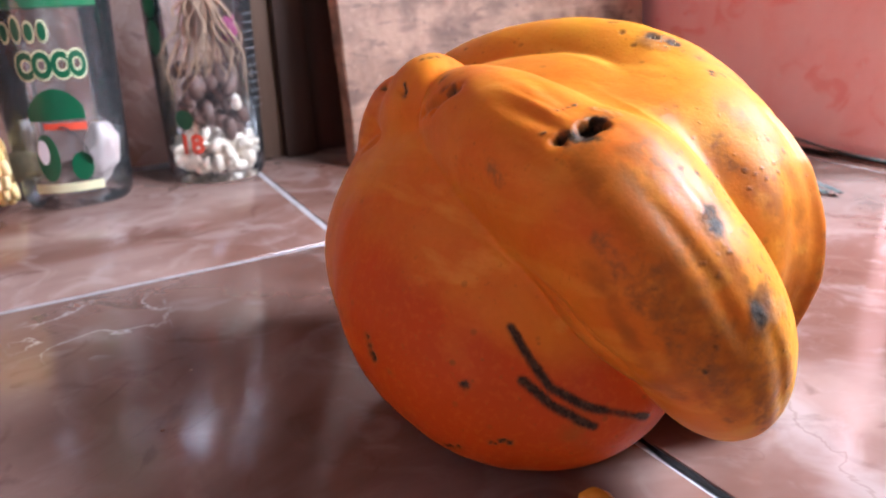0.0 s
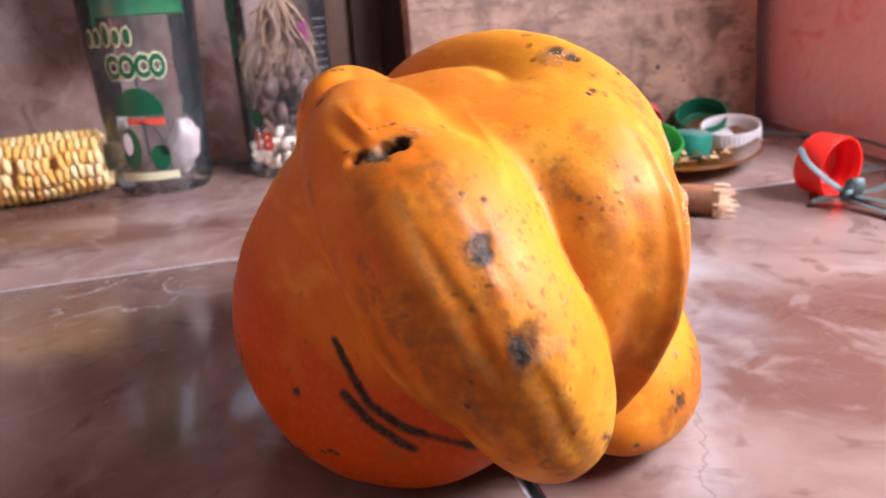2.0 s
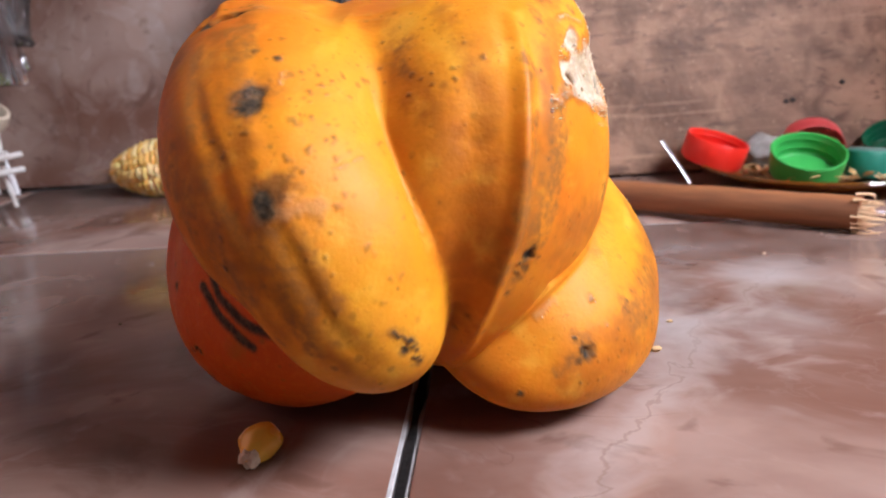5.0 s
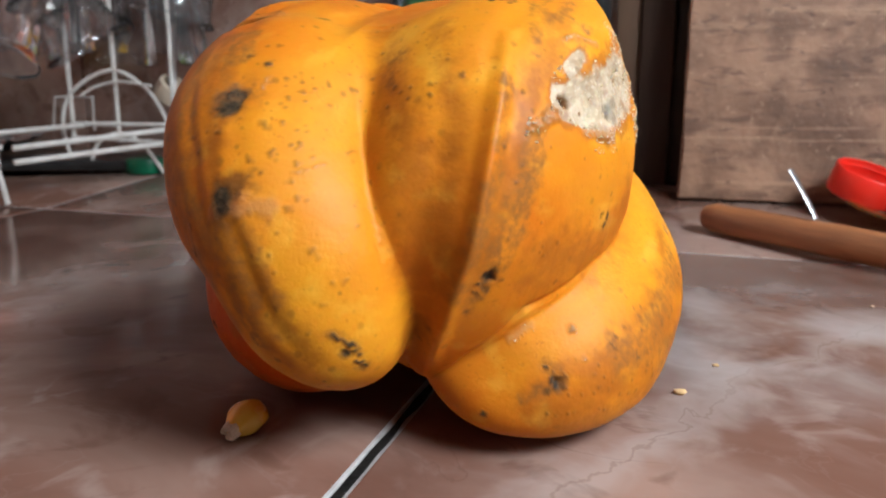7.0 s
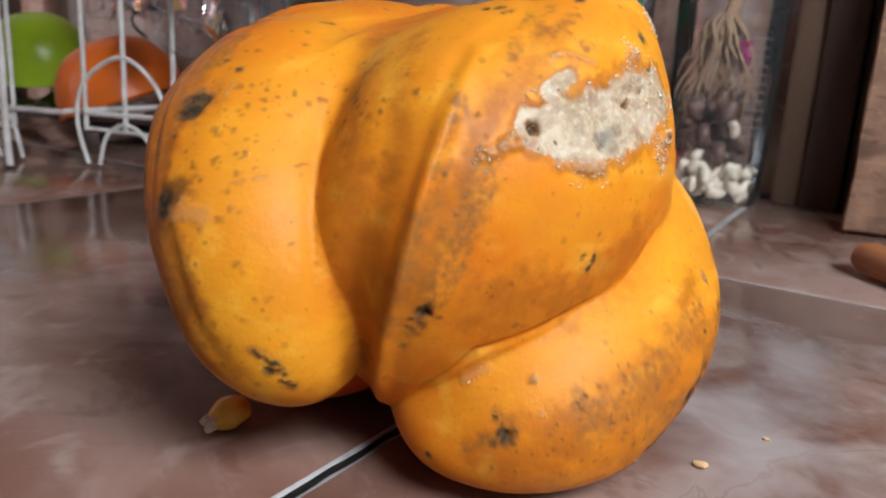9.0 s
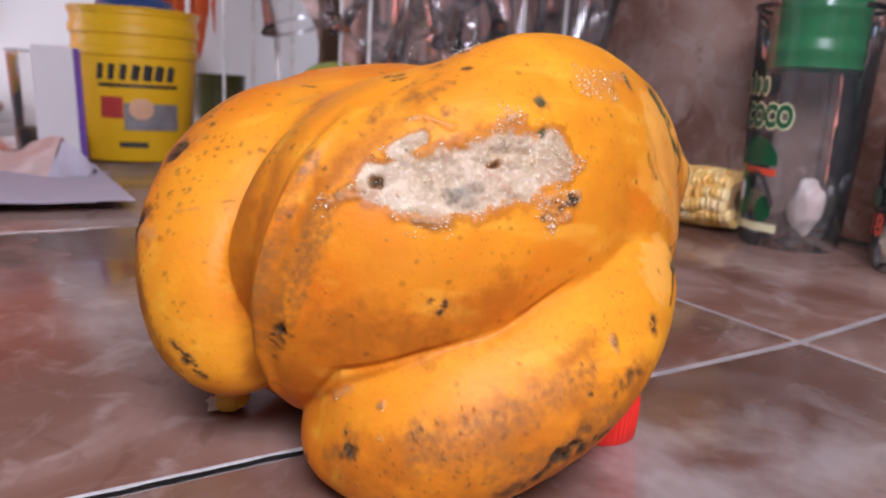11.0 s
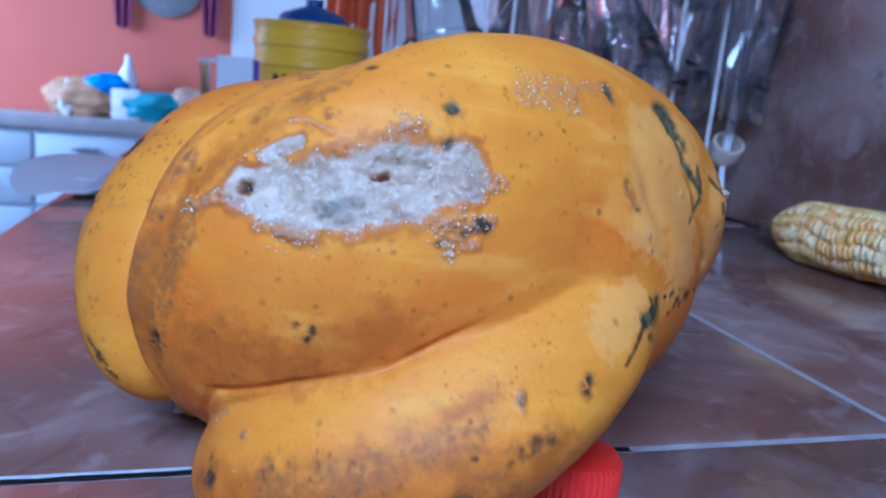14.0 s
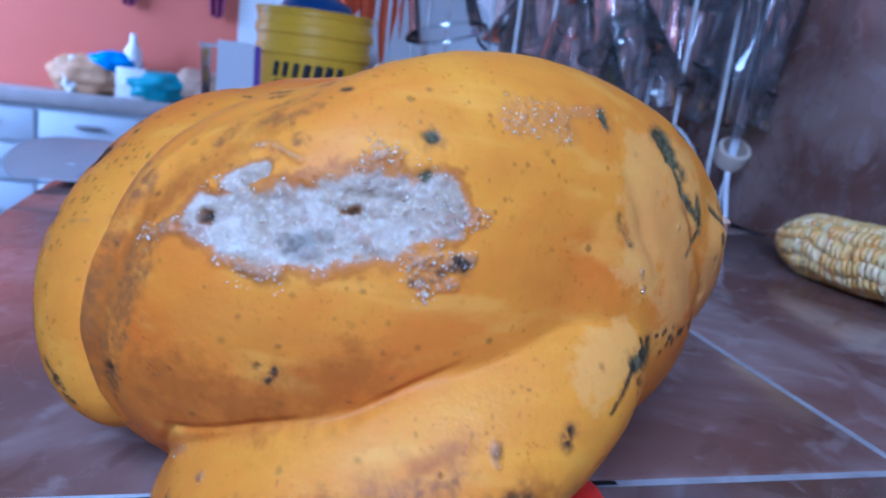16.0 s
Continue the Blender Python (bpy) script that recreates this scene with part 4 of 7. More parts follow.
mark("green", 0.0021, (0.2155, 0.2629, 0.0658), (0.2249, 0.2536, 0.0637))
mark("dark", 0.0008, (0.2249, 0.2536, 0.0637), (0.2332, 0.2452, 0.0550))
mark("green", 0.0010, (0.1957, 0.2836, 0.0935), (0.2002, 0.2789, 0.0872))
mark("crust", 0.0015, (0.2153, 0.2578, 0.0808))
mark("dark", 0.0016, (0.2169, 0.1449, 0.0236), (0.2201, 0.1448, 0.0194))
mark("dark", 0.0033, (0.2458, 0.2136, 0.0259), (0.2483, 0.1977, 0.0236))
mark("dark", 0.0036, (0.2479, 0.1964, 0.0220), (0.2457, 0.1870, 0.0154))
mark("brown", 0.0030, (0.2452, 0.1857, 0.0145), (0.2431, 0.1782, 0.0112))
mark("band", 0.0051, (0.2478, 0.2104, 0.0287), (0.2461, 0.1867, 0.0165))
mark("olive", 0.0031, (0.2473, 0.2125, 0.0398), (0.2459, 0.2217, 0.0406))
mark("brown", 0.0016, (0.2467, 0.2179, 0.0404), (0.2453, 0.2238, 0.0403))
mark("olive", 0.0035, (0.2443, 0.1930, 0.0401), (0.2447, 0.2005, 0.0428))
mark("olive", 0.0020, (0.2448, 0.1856, 0.0346))
mark("dark", 0.0009, (0.2473, 0.2029, 0.0384))
mark("hole", 0.0009, (0.2419, 0.2145, 0.0505), (0.2431, 0.2141, 0.0486))
mark("dark", 0.0012, (0.2280, 0.1664, 0.0613), (0.2277, 0.1663, 0.0594))
mark("dark", 0.0016, (0.2384, 0.2334, 0.0536), (0.2403, 0.2308, 0.0510))
mark("band", 0.0024, (0.2143, 0.1376, 0.0775), (0.2099, 0.1327, 0.0646))
mark("band", 0.0026, (0.2099, 0.1327, 0.0646), (0.2028, 0.1314, 0.0486))
mark("dark", 0.0021, (0.2048, 0.1316, 0.0516), (0.2009, 0.1312, 0.0464))
mark("dark", 0.0013, (0.1754, 0.1115, 0.0391), (0.1774, 0.1172, 0.0296))
mark("olive", 0.0016, (0.2098, 0.1636, 0.1132), (0.2085, 0.1729, 0.1191))
mark("dark", 0.0011, (0.2130, 0.1784, 0.1213))
mark("dot", 0.0007, (0.2157, 0.1552, 0.1028))
mark("dot", 0.0007, (0.2205, 0.1714, 0.1097))
mark("dot", 0.0007, (0.2196, 0.1759, 0.1142))
mark("dot", 0.0007, (0.2289, 0.1672, 0.0675))
mark("dot", 0.0007, (0.2265, 0.1587, 0.0728))
mark("dot", 0.0007, (0.2184, 0.1449, 0.0575))
mark("dot", 0.0008, (0.2175, 0.1500, 0.0462))
mark("dot", 0.0007, (0.2300, 0.1832, 0.0555))
mark("dot", 0.0007, (0.2313, 0.1918, 0.0618))
mark("dot", 0.0007, (0.2344, 0.1627, 0.0316))
mark("dot", 0.0008, (0.2292, 0.2426, 0.0648))
mark("dot", 0.0007, (0.2318, 0.1893, 0.0681))
mark("dot", 0.0007, (0.2293, 0.1693, 0.0792))
mark("dot", 0.0007, (0.2376, 0.1851, 0.0456))
mark("dot", 0.0008, (0.2192, 0.1561, 0.0402))
mark("dot", 0.0008, (0.2177, 0.2102, 0.1197))
mark("dot", 0.0008, (0.2193, 0.1850, 0.1184))
mark("dot", 0.0008, (0.2180, 0.1916, 0.1211))
mark("dot", 0.0008, (0.2108, 0.1845, 0.1251))
mark("dot", 0.0008, (0.2159, 0.1753, 0.1177))
mark("dot", 0.0007, (0.2312, 0.1836, 0.0813))
mark("dot", 0.0008, (0.2297, 0.2133, 0.0707))
mark("fold", 0.0017, (0.1646, 0.1432, 0.1005), (0.1690, 0.1340, 0.0895), 0.00, 0.41)
mark("fold", 0.0016, (0.1690, 0.1340, 0.0895), (0.1725, 0.1283, 0.0804), 0.41, 0.82)
mark("fold", 0.0016, (0.1725, 0.1283, 0.0804), (0.1765, 0.1233, 0.0704), 0.82, 1.00)
mark("fold", 0.0016, (0.1765, 0.1233, 0.0704), (0.1798, 0.1205, 0.0590))
mark("fold", 0.0016, (0.1798, 0.1205, 0.0590), (0.1823, 0.1207, 0.0469), 1.00, 0.82)
mark("fold", 0.0017, (0.1823, 0.1207, 0.0469), (0.1831, 0.1262, 0.0325), 0.82, 0.41)
mark("fold", 0.0020, (0.1831, 0.1262, 0.0325), (0.1768, 0.1530, 0.0159), 0.41, 1.00)
mark("fold", 0.0016, (0.2305, 0.1820, 0.0516), (0.2235, 0.1633, 0.0462), 0.00, 0.71)
mark("fold", 0.0015, (0.2235, 0.1633, 0.0462), (0.2105, 0.1446, 0.0393), 0.71, 1.00)
mark("fold", 0.0015, (0.2105, 0.1446, 0.0393), (0.1962, 0.1429, 0.0264), 1.00, 0.71)
mark("fold", 0.0015, (0.1962, 0.1429, 0.0264), (0.1876, 0.1441, 0.0195), 0.71, 0.00)
mark("fold", 0.0015, (0.2291, 0.1747, 0.0480), (0.2309, 0.1847, 0.0529), 0.00, 0.95)
mark("fold", 0.0015, (0.2309, 0.1847, 0.0529), (0.2314, 0.1968, 0.0595), 0.95, 0.95)
mark("fold", 0.0016, (0.2314, 0.1968, 0.0595), (0.2303, 0.2101, 0.0661), 0.95, 0.00)
mark("fold", 0.0017, (0.1108, 0.1748, 0.0823), (0.1148, 0.1611, 0.0751), 0.00, 0.71)
mark("fold", 0.0016, (0.1148, 0.1611, 0.0751), (0.1170, 0.1393, 0.0686), 0.71, 1.00)
mark("fold", 0.0016, (0.1170, 0.1393, 0.0686), (0.1243, 0.1256, 0.0559), 1.00, 0.71)
mark("fold", 0.0018, (0.1243, 0.1256, 0.0559), (0.1380, 0.1233, 0.0418), 0.71, 0.00)
mark("stain", 0.0033, (0.1272, 0.1275, 0.0991), (0.1307, 0.1133, 0.0809))
mark("stain", 0.0033, (0.1307, 0.1133, 0.0809), (0.1343, 0.1108, 0.0600))
mark("stain", 0.0041, (0.1343, 0.1108, 0.0600), (0.1250, 0.1433, 0.0248))
mark("stain", 0.0028, (0.1326, 0.1355, 0.1076), (0.1368, 0.1212, 0.0963))
mark("stain", 0.0026, (0.1368, 0.1212, 0.0963), (0.1437, 0.1098, 0.0814))
mark("stain", 0.0026, (0.1437, 0.1098, 0.0814), (0.1500, 0.1039, 0.0646))
mark("stain", 0.0026, (0.1500, 0.1039, 0.0646), (0.1573, 0.1038, 0.0445))
mark("stain", 0.0027, (0.1573, 0.1038, 0.0445), (0.1627, 0.1090, 0.0310))
mark("stain", 0.0034, (0.1217, 0.1398, 0.1045), (0.1269, 0.1192, 0.0885))
mark("stain", 0.0034, (0.1269, 0.1192, 0.0885), (0.1342, 0.1100, 0.0740))
mark("stain", 0.0035, (0.1342, 0.1100, 0.0740), (0.1431, 0.1058, 0.0568))
mark("stain", 0.0018, (0.1288, 0.1336, 0.1050), (0.1340, 0.1156, 0.0886))
mark("stain", 0.0018, (0.1340, 0.1156, 0.0886), (0.1408, 0.1089, 0.0789))
mark("valley", 0.0085, (0.1956, 0.1355, 0.0979), (0.1936, 0.1255, 0.0792), 0.20, 0.80)
mark("valley", 0.0085, (0.1936, 0.1255, 0.0792), (0.1901, 0.1235, 0.0596), 0.80, 1.00)
mark("valley", 0.0085, (0.1901, 0.1235, 0.0596), (0.1852, 0.1285, 0.041), 1.00, 1.00)
mark("valley", 0.0085, (0.1852, 0.1285, 0.041), (0.1807, 0.138, 0.0266), 1.00, 0.60)
mark("stain", 0.0089, (0.2163, 0.1440, 0.0523), (0.2249, 0.1633, 0.0513))
mark("stain", 0.0088, (0.2249, 0.1633, 0.0513), (0.2309, 0.1839, 0.0619))
mark("stain", 0.0073, (0.2317, 0.1541, 0.0232), (0.2434, 0.1745, 0.0271))
mark("stain", 0.0073, (0.2434, 0.1745, 0.0271), (0.2466, 0.1925, 0.0349))
mark("stain", 0.0049, (0.2077, 0.1312, 0.0762), (0.1970, 0.1265, 0.0535))
mark("groove", 0.0031, (0.1276, 0.1344, 0.1050), (0.1330, 0.1167, 0.0898), 0.00, 0.95)
mark("groove", 0.0031, (0.1330, 0.1167, 0.0898), (0.1400, 0.1074, 0.0727), 0.95, 0.95)
mark("groove", 0.0033, (0.1400, 0.1074, 0.0727), (0.1506, 0.1037, 0.0503), 0.95, 0.00)
mark("groove", 0.0032, (0.1428, 0.1339, 0.1073), (0.1457, 0.1147, 0.0887), 0.00, 0.71)
mark("groove", 0.0030, (0.1457, 0.1147, 0.0887), (0.1528, 0.1039, 0.0648), 0.71, 1.00)
mark("groove", 0.0031, (0.1528, 0.1039, 0.0648), (0.1600, 0.1039, 0.0447), 1.00, 0.71)
mark("groove", 0.0032, (0.1600, 0.1039, 0.0447), (0.1676, 0.1108, 0.0295), 0.71, 0.00)
mark("groove", 0.0040, (0.2082, 0.1861, 0.1265), (0.2015, 0.1457, 0.1065), 0.00, 1.00)
mark("groove", 0.0038, (0.2015, 0.1457, 0.1065), (0.1997, 0.1296, 0.0864), 1.00, 0.00)
mark("crest", 0.0031, (0.1378, 0.1347, 0.1079), (0.1445, 0.1146, 0.0887), 0.00, 0.95)
mark("crest", 0.0032, (0.1445, 0.1146, 0.0887), (0.1525, 0.1045, 0.0673), 0.95, 0.95)
mark("crest", 0.0035, (0.1525, 0.1045, 0.0673), (0.1644, 0.1049, 0.0432), 0.95, 0.00)
mark("groove", 0.0040, (0.1957, 0.2656, 0.1184), (0.1991, 0.2755, 0.1007), 0.00, 1.00)
mark("groove", 0.0043, (0.1991, 0.2755, 0.1007), (0.1931, 0.2894, 0.0791), 1.00, 0.00)
mark("groove", 0.0037, (0.2065, 0.2451, 0.1196), (0.2104, 0.2580, 0.0962), 0.00, 1.00)
mark("groove", 0.0038, (0.2104, 0.2580, 0.0962), (0.2106, 0.2680, 0.0754), 1.00, 0.00)
mark("groove", 0.0037, (0.1339, 0.1928, 0.1236), (0.1310, 0.1572, 0.1160), 0.00, 1.00)
mark("groove", 0.0036, (0.1310, 0.1572, 0.1160), (0.1393, 0.1343, 0.1077), 1.00, 0.00)
mark("crest", 0.0038, (0.1613, 0.2552, 0.1193), (0.1282, 0.1659, 0.1184), 0.00, 1.00)
mark("crest", 0.0036, (0.1282, 0.1659, 0.1184), (0.1345, 0.1435, 0.1121), 1.00, 0.00)
mark("ridge", 0.0030, (0.2028, 0.149, 0.1085), (0.205, 0.1349, 0.0915), 0.30, 0.70)
mark("ridge", 0.0030, (0.205, 0.1349, 0.0915), (0.2041, 0.1288, 0.0766), 0.70, 1.00)
mark("ridge", 0.0030, (0.2041, 0.1288, 0.0766), (0.2013, 0.1266, 0.0597), 1.00, 1.00)
mark("ridge", 0.0030, (0.2013, 0.1266, 0.0597), (0.1947, 0.1294, 0.0418), 1.00, 1.00)
mark("ridge", 0.0030, (0.1947, 0.1294, 0.0418), (0.1884, 0.1355, 0.0286), 1.00, 0.80)
mark("ridge", 0.0030, (0.1884, 0.1355, 0.0286), (0.1841, 0.1413, 0.0204), 0.80, 0.30)
mark("crust", 0.0020, (0.2172, 0.1536, 0.0993), (0.2187, 0.1604, 0.1026))
mark("crust", 0.0017, (0.2159, 0.1623, 0.1075), (0.2216, 0.1698, 0.1061))
mark("crust", 0.0023, (0.2236, 0.1544, 0.0844), (0.2280, 0.1664, 0.0832))
mark("pale", 0.0017, (0.2254, 0.1583, 0.0834), (0.2280, 0.1664, 0.0835))
mark("sheen", 0.0024, (0.2303, 0.1927, 0.0886), (0.2305, 0.1993, 0.0859))
mark("crust", 0.0021, (0.2303, 0.1943, 0.0887), (0.2291, 0.2063, 0.0889))
mark("brown", 0.0015, (0.2311, 0.1928, 0.0843), (0.2313, 0.1978, 0.0815))
mark("grey", 0.0015, (0.2282, 0.1935, 0.0971), (0.2253, 0.1996, 0.1059))
mark("band", 0.0021, (0.2120, 0.1357, 0.0800), (0.2085, 0.1312, 0.0689))
mark("band", 0.0022, (0.2102, 0.1490, 0.1036), (0.2052, 0.1677, 0.1172))
mark("brown", 0.0014, (0.1970, 0.1305, 0.0435), (0.1818, 0.1333, 0.0277))
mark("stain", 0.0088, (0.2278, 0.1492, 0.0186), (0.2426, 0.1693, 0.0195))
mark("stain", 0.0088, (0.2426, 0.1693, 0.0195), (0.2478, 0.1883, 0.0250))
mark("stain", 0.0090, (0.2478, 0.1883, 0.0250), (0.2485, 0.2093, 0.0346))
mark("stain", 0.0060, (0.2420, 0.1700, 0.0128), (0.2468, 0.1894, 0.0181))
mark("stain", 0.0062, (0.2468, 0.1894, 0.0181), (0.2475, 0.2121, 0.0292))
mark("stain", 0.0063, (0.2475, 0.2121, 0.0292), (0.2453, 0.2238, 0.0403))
mark("olive", 0.0033, (0.2446, 0.1748, 0.0184), (0.2484, 0.1927, 0.0249), 0.00, 1.00)
mark("olive", 0.0033, (0.2484, 0.1927, 0.0249), (0.2485, 0.2093, 0.0346), 1.00, 0.00)
mark("stain", 0.0042, (0.2074, 0.1312, 0.0777), (0.2010, 0.1277, 0.0562))
mark("stain", 0.0047, (0.2010, 0.1277, 0.0562), (0.1831, 0.1311, 0.0301))
mark("pale", 0.0008, (0.2027, 0.2723, 0.0951))
mark("pale", 0.0007, (0.2148, 0.2574, 0.0835))
mark("dark", 0.0019, (0.2202, 0.2583, 0.0659), (0.2084, 0.2709, 0.0620))
mark("dark", 0.0015, (0.2072, 0.2730, 0.0633), (0.1971, 0.2854, 0.0658))
mark("dark", 0.0013, (0.2249, 0.2559, 0.0593))
mark("green", 0.0009, (0.2138, 0.2505, 0.0965), (0.2143, 0.2530, 0.0918))
mark("brown", 0.0017, (0.1170, 0.2020, 0.1143), (0.1206, 0.1976, 0.1194))
mark("dark", 0.0016, (0.1241, 0.2089, 0.1202))
mark("dark", 0.0014, (0.1275, 0.2284, 0.1246), (0.1316, 0.2278, 0.1252))
mark("dark", 0.0013, (0.1180, 0.2251, 0.1155))
mark("dark", 0.0029, (0.1978, 0.1934, 0.1295), (0.2000, 0.1850, 0.1259))
mark("grey", 0.0028, (0.1936, 0.1917, 0.1270), (0.1954, 0.1855, 0.1244))
mark("dark", 0.0020, (0.2034, 0.1768, 0.1217))
mark("dark", 0.0016, (0.1977, 0.1654, 0.1183))
mark("brown", 0.0014, (0.1739, 0.1582, 0.1094), (0.1751, 0.1538, 0.1078))
mark("olive", 0.0018, (0.1409, 0.1359, 0.1087), (0.1414, 0.1265, 0.1016))
mark("olive", 0.0028, (0.1769, 0.1445, 0.1026), (0.1766, 0.1376, 0.0956))
mark("groove", 0.0024, (0.1188, 0.1767, 0.1167), (0.1228, 0.1564, 0.1133), 0.00, 1.00)
mark("groove", 0.0024, (0.1228, 0.1564, 0.1133), (0.1248, 0.1474, 0.1106), 1.00, 0.00)
mark("crest", 0.0025, (0.1231, 0.1830, 0.1204), (0.1257, 0.1626, 0.1167), 0.00, 1.00)
mark("crest", 0.0024, (0.1257, 0.1626, 0.1167), (0.1298, 0.1467, 0.1122), 1.00, 0.00)
mark("stain", 0.0037, (0.1251, 0.1426, 0.1085), (0.1276, 0.1194, 0.0897))
mark("stain", 0.0036, (0.1276, 0.1194, 0.0897), (0.1343, 0.1101, 0.0649))
mark("stain", 0.0038, (0.1343, 0.1101, 0.0649), (0.1483, 0.1076, 0.0411))
mark("stain", 0.0029, (0.1521, 0.1053, 0.0706), (0.1588, 0.1031, 0.0541))
mark("stain", 0.0031, (0.1588, 0.1031, 0.0541), (0.1690, 0.1087, 0.0347))
mark("stain", 0.0021, (0.1380, 0.1421, 0.1119), (0.1414, 0.1231, 0.0984))
mark("stain", 0.0020, (0.1414, 0.1231, 0.0984), (0.1458, 0.1105, 0.0827))
mark("olive", 0.0018, (0.1288, 0.1311, 0.1032), (0.1312, 0.1161, 0.0877), 0.00, 1.00)
mark("olive", 0.0018, (0.1312, 0.1161, 0.0877), (0.1380, 0.1079, 0.0655), 1.00, 0.00)
mark("olive", 0.0016, (0.1555, 0.1042, 0.0652), (0.1627, 0.1040, 0.0473), 0.00, 0.00)
mark("stain", 0.0041, (0.2125, 0.1650, 0.1122), (0.2117, 0.1406, 0.0922))
mark("stain", 0.0040, (0.2117, 0.1406, 0.0922), (0.2065, 0.1296, 0.0676))
mark("stain", 0.0041, (0.2065, 0.1296, 0.0676), (0.1976, 0.1296, 0.0459))
mark("stain", 0.0033, (0.1261, 0.1341, 0.1040), (0.1298, 0.1183, 0.0901))
mark("stain", 0.0034, (0.1298, 0.1183, 0.0901), (0.1375, 0.1082, 0.0714))
mark("stain", 0.0036, (0.1375, 0.1082, 0.0714), (0.1438, 0.1063, 0.0521))
mark("olive", 0.0025, (0.1186, 0.1291, 0.0895), (0.1227, 0.1192, 0.0743), 0.00, 1.00)
mark("olive", 0.0027, (0.1227, 0.1192, 0.0743), (0.1348, 0.1113, 0.0574), 1.00, 0.00)
mark("stain", 0.0029, (0.1170, 0.1290, 0.0812), (0.1228, 0.1205, 0.0647))
mark("stain", 0.0031, (0.1228, 0.1205, 0.0647), (0.1368, 0.1176, 0.0458))
mark("brown", 0.0006, (0.1835, 0.1341, 0.0954))
mark("brown", 0.0007, (0.1836, 0.1321, 0.0927))
mark("brown", 0.0007, (0.1779, 0.1332, 0.0909))
mark("brown", 0.0007, (0.1960, 0.1358, 0.0985))
mark("brown", 0.0007, (0.1891, 0.1320, 0.0939))
mark("brown", 0.0006, (0.1718, 0.1394, 0.0938))
mark("brown", 0.0007, (0.1753, 0.1563, 0.1093))
mark("brown", 0.0008, (0.1667, 0.1367, 0.0946))
mark("brown", 0.0006, (0.1575, 0.1179, 0.0877))
mark("brown", 0.0006, (0.1627, 0.1169, 0.0826))
mark("brown", 0.0008, (0.1538, 0.1095, 0.0792))
mark("brown", 0.0007, (0.1576, 0.1122, 0.0811))
mark("brown", 0.0008, (0.1540, 0.1154, 0.0871))
mark("brown", 0.0007, (0.1568, 0.1091, 0.0767))
mark("brown", 0.0007, (0.1628, 0.1108, 0.0746))
mark("brown", 0.0006, (0.1587, 0.1116, 0.0795))
mark("brown", 0.0008, (0.1578, 0.1279, 0.0965))
mark("brown", 0.0008, (0.1588, 0.1261, 0.0941))
mark("brown", 0.0007, (0.1628, 0.1322, 0.0957))
mark("brown", 0.0008, (0.1546, 0.1264, 0.0973))
mark("brown", 0.0008, (0.1440, 0.1280, 0.1026))
mark("brown", 0.0007, (0.1468, 0.1319, 0.1051))
mark("brown", 0.0008, (0.1445, 0.1120, 0.0851))
mark("brown", 0.0007, (0.1394, 0.1099, 0.0807))
mark("brown", 0.0007, (0.1489, 0.1269, 0.1004))
mark("olive", 0.0046, (0.2329, 0.1578, 0.0275), (0.2433, 0.1784, 0.0320))
mark("brown", 0.0014, (0.2172, 0.1435, 0.0186), (0.2218, 0.1462, 0.0217))
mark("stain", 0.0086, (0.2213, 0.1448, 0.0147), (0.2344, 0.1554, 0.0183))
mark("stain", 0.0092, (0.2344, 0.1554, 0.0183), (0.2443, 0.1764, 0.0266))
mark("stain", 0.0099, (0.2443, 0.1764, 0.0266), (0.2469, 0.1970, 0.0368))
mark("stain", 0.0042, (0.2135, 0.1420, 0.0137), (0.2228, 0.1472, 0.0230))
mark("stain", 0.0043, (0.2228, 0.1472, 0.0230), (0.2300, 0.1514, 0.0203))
speckle(55, 1, (0.2187, 0.1438, 0.0159), (0.2338, 0.1561, 0.0224), (0.2436, 0.1818, 0.0341))
speckle(55, 2, (0.2282, 0.1492, 0.0172), (0.2441, 0.1745, 0.0244), (0.2483, 0.2092, 0.0361))
speckle(24, 3, (0.1519, 0.1266, 0.0989), (0.1637, 0.1177, 0.0824), (0.1692, 0.1092, 0.0620))
speckle(30, 4, (0.1657, 0.1513, 0.1024), (0.1856, 0.1309, 0.0916), (0.1983, 0.1350, 0.0966))
speckle(45, 5, (0.2147, 0.1658, 0.1110), (0.2204, 0.2029, 0.1170), (0.2143, 0.2332, 0.1145))
speckle(24, 6, (0.1512, 0.1270, 0.0996), (0.1599, 0.1115, 0.0784), (0.1691, 0.1075, 0.0565))
# Redder brown plane of the shoulder, with part of its shading painted in.
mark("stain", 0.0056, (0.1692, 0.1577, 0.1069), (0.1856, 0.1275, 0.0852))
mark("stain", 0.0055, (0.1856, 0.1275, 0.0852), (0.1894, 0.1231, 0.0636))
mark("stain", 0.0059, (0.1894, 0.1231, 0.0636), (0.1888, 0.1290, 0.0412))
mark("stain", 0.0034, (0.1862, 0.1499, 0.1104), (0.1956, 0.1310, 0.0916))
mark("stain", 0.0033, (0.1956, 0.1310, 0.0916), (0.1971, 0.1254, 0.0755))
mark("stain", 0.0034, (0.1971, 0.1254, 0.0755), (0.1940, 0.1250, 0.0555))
mark("crust", 0.0024, (0.2249, 0.1822, 0.1070), (0.2245, 0.1884, 0.1095))
mark("crust", 0.0026, (0.2279, 0.1691, 0.0876), (0.2262, 0.1610, 0.0845))
mark("crust", 0.0025, (0.2266, 0.2038, 0.0997), (0.2265, 0.2083, 0.0976))
mark("crust", 0.0017, (0.2151, 0.1429, 0.0893), (0.2177, 0.1480, 0.0920))
mark("scar", 0.0021, (0.2181, 0.1555, 0.0998), (0.2198, 0.1616, 0.1033))
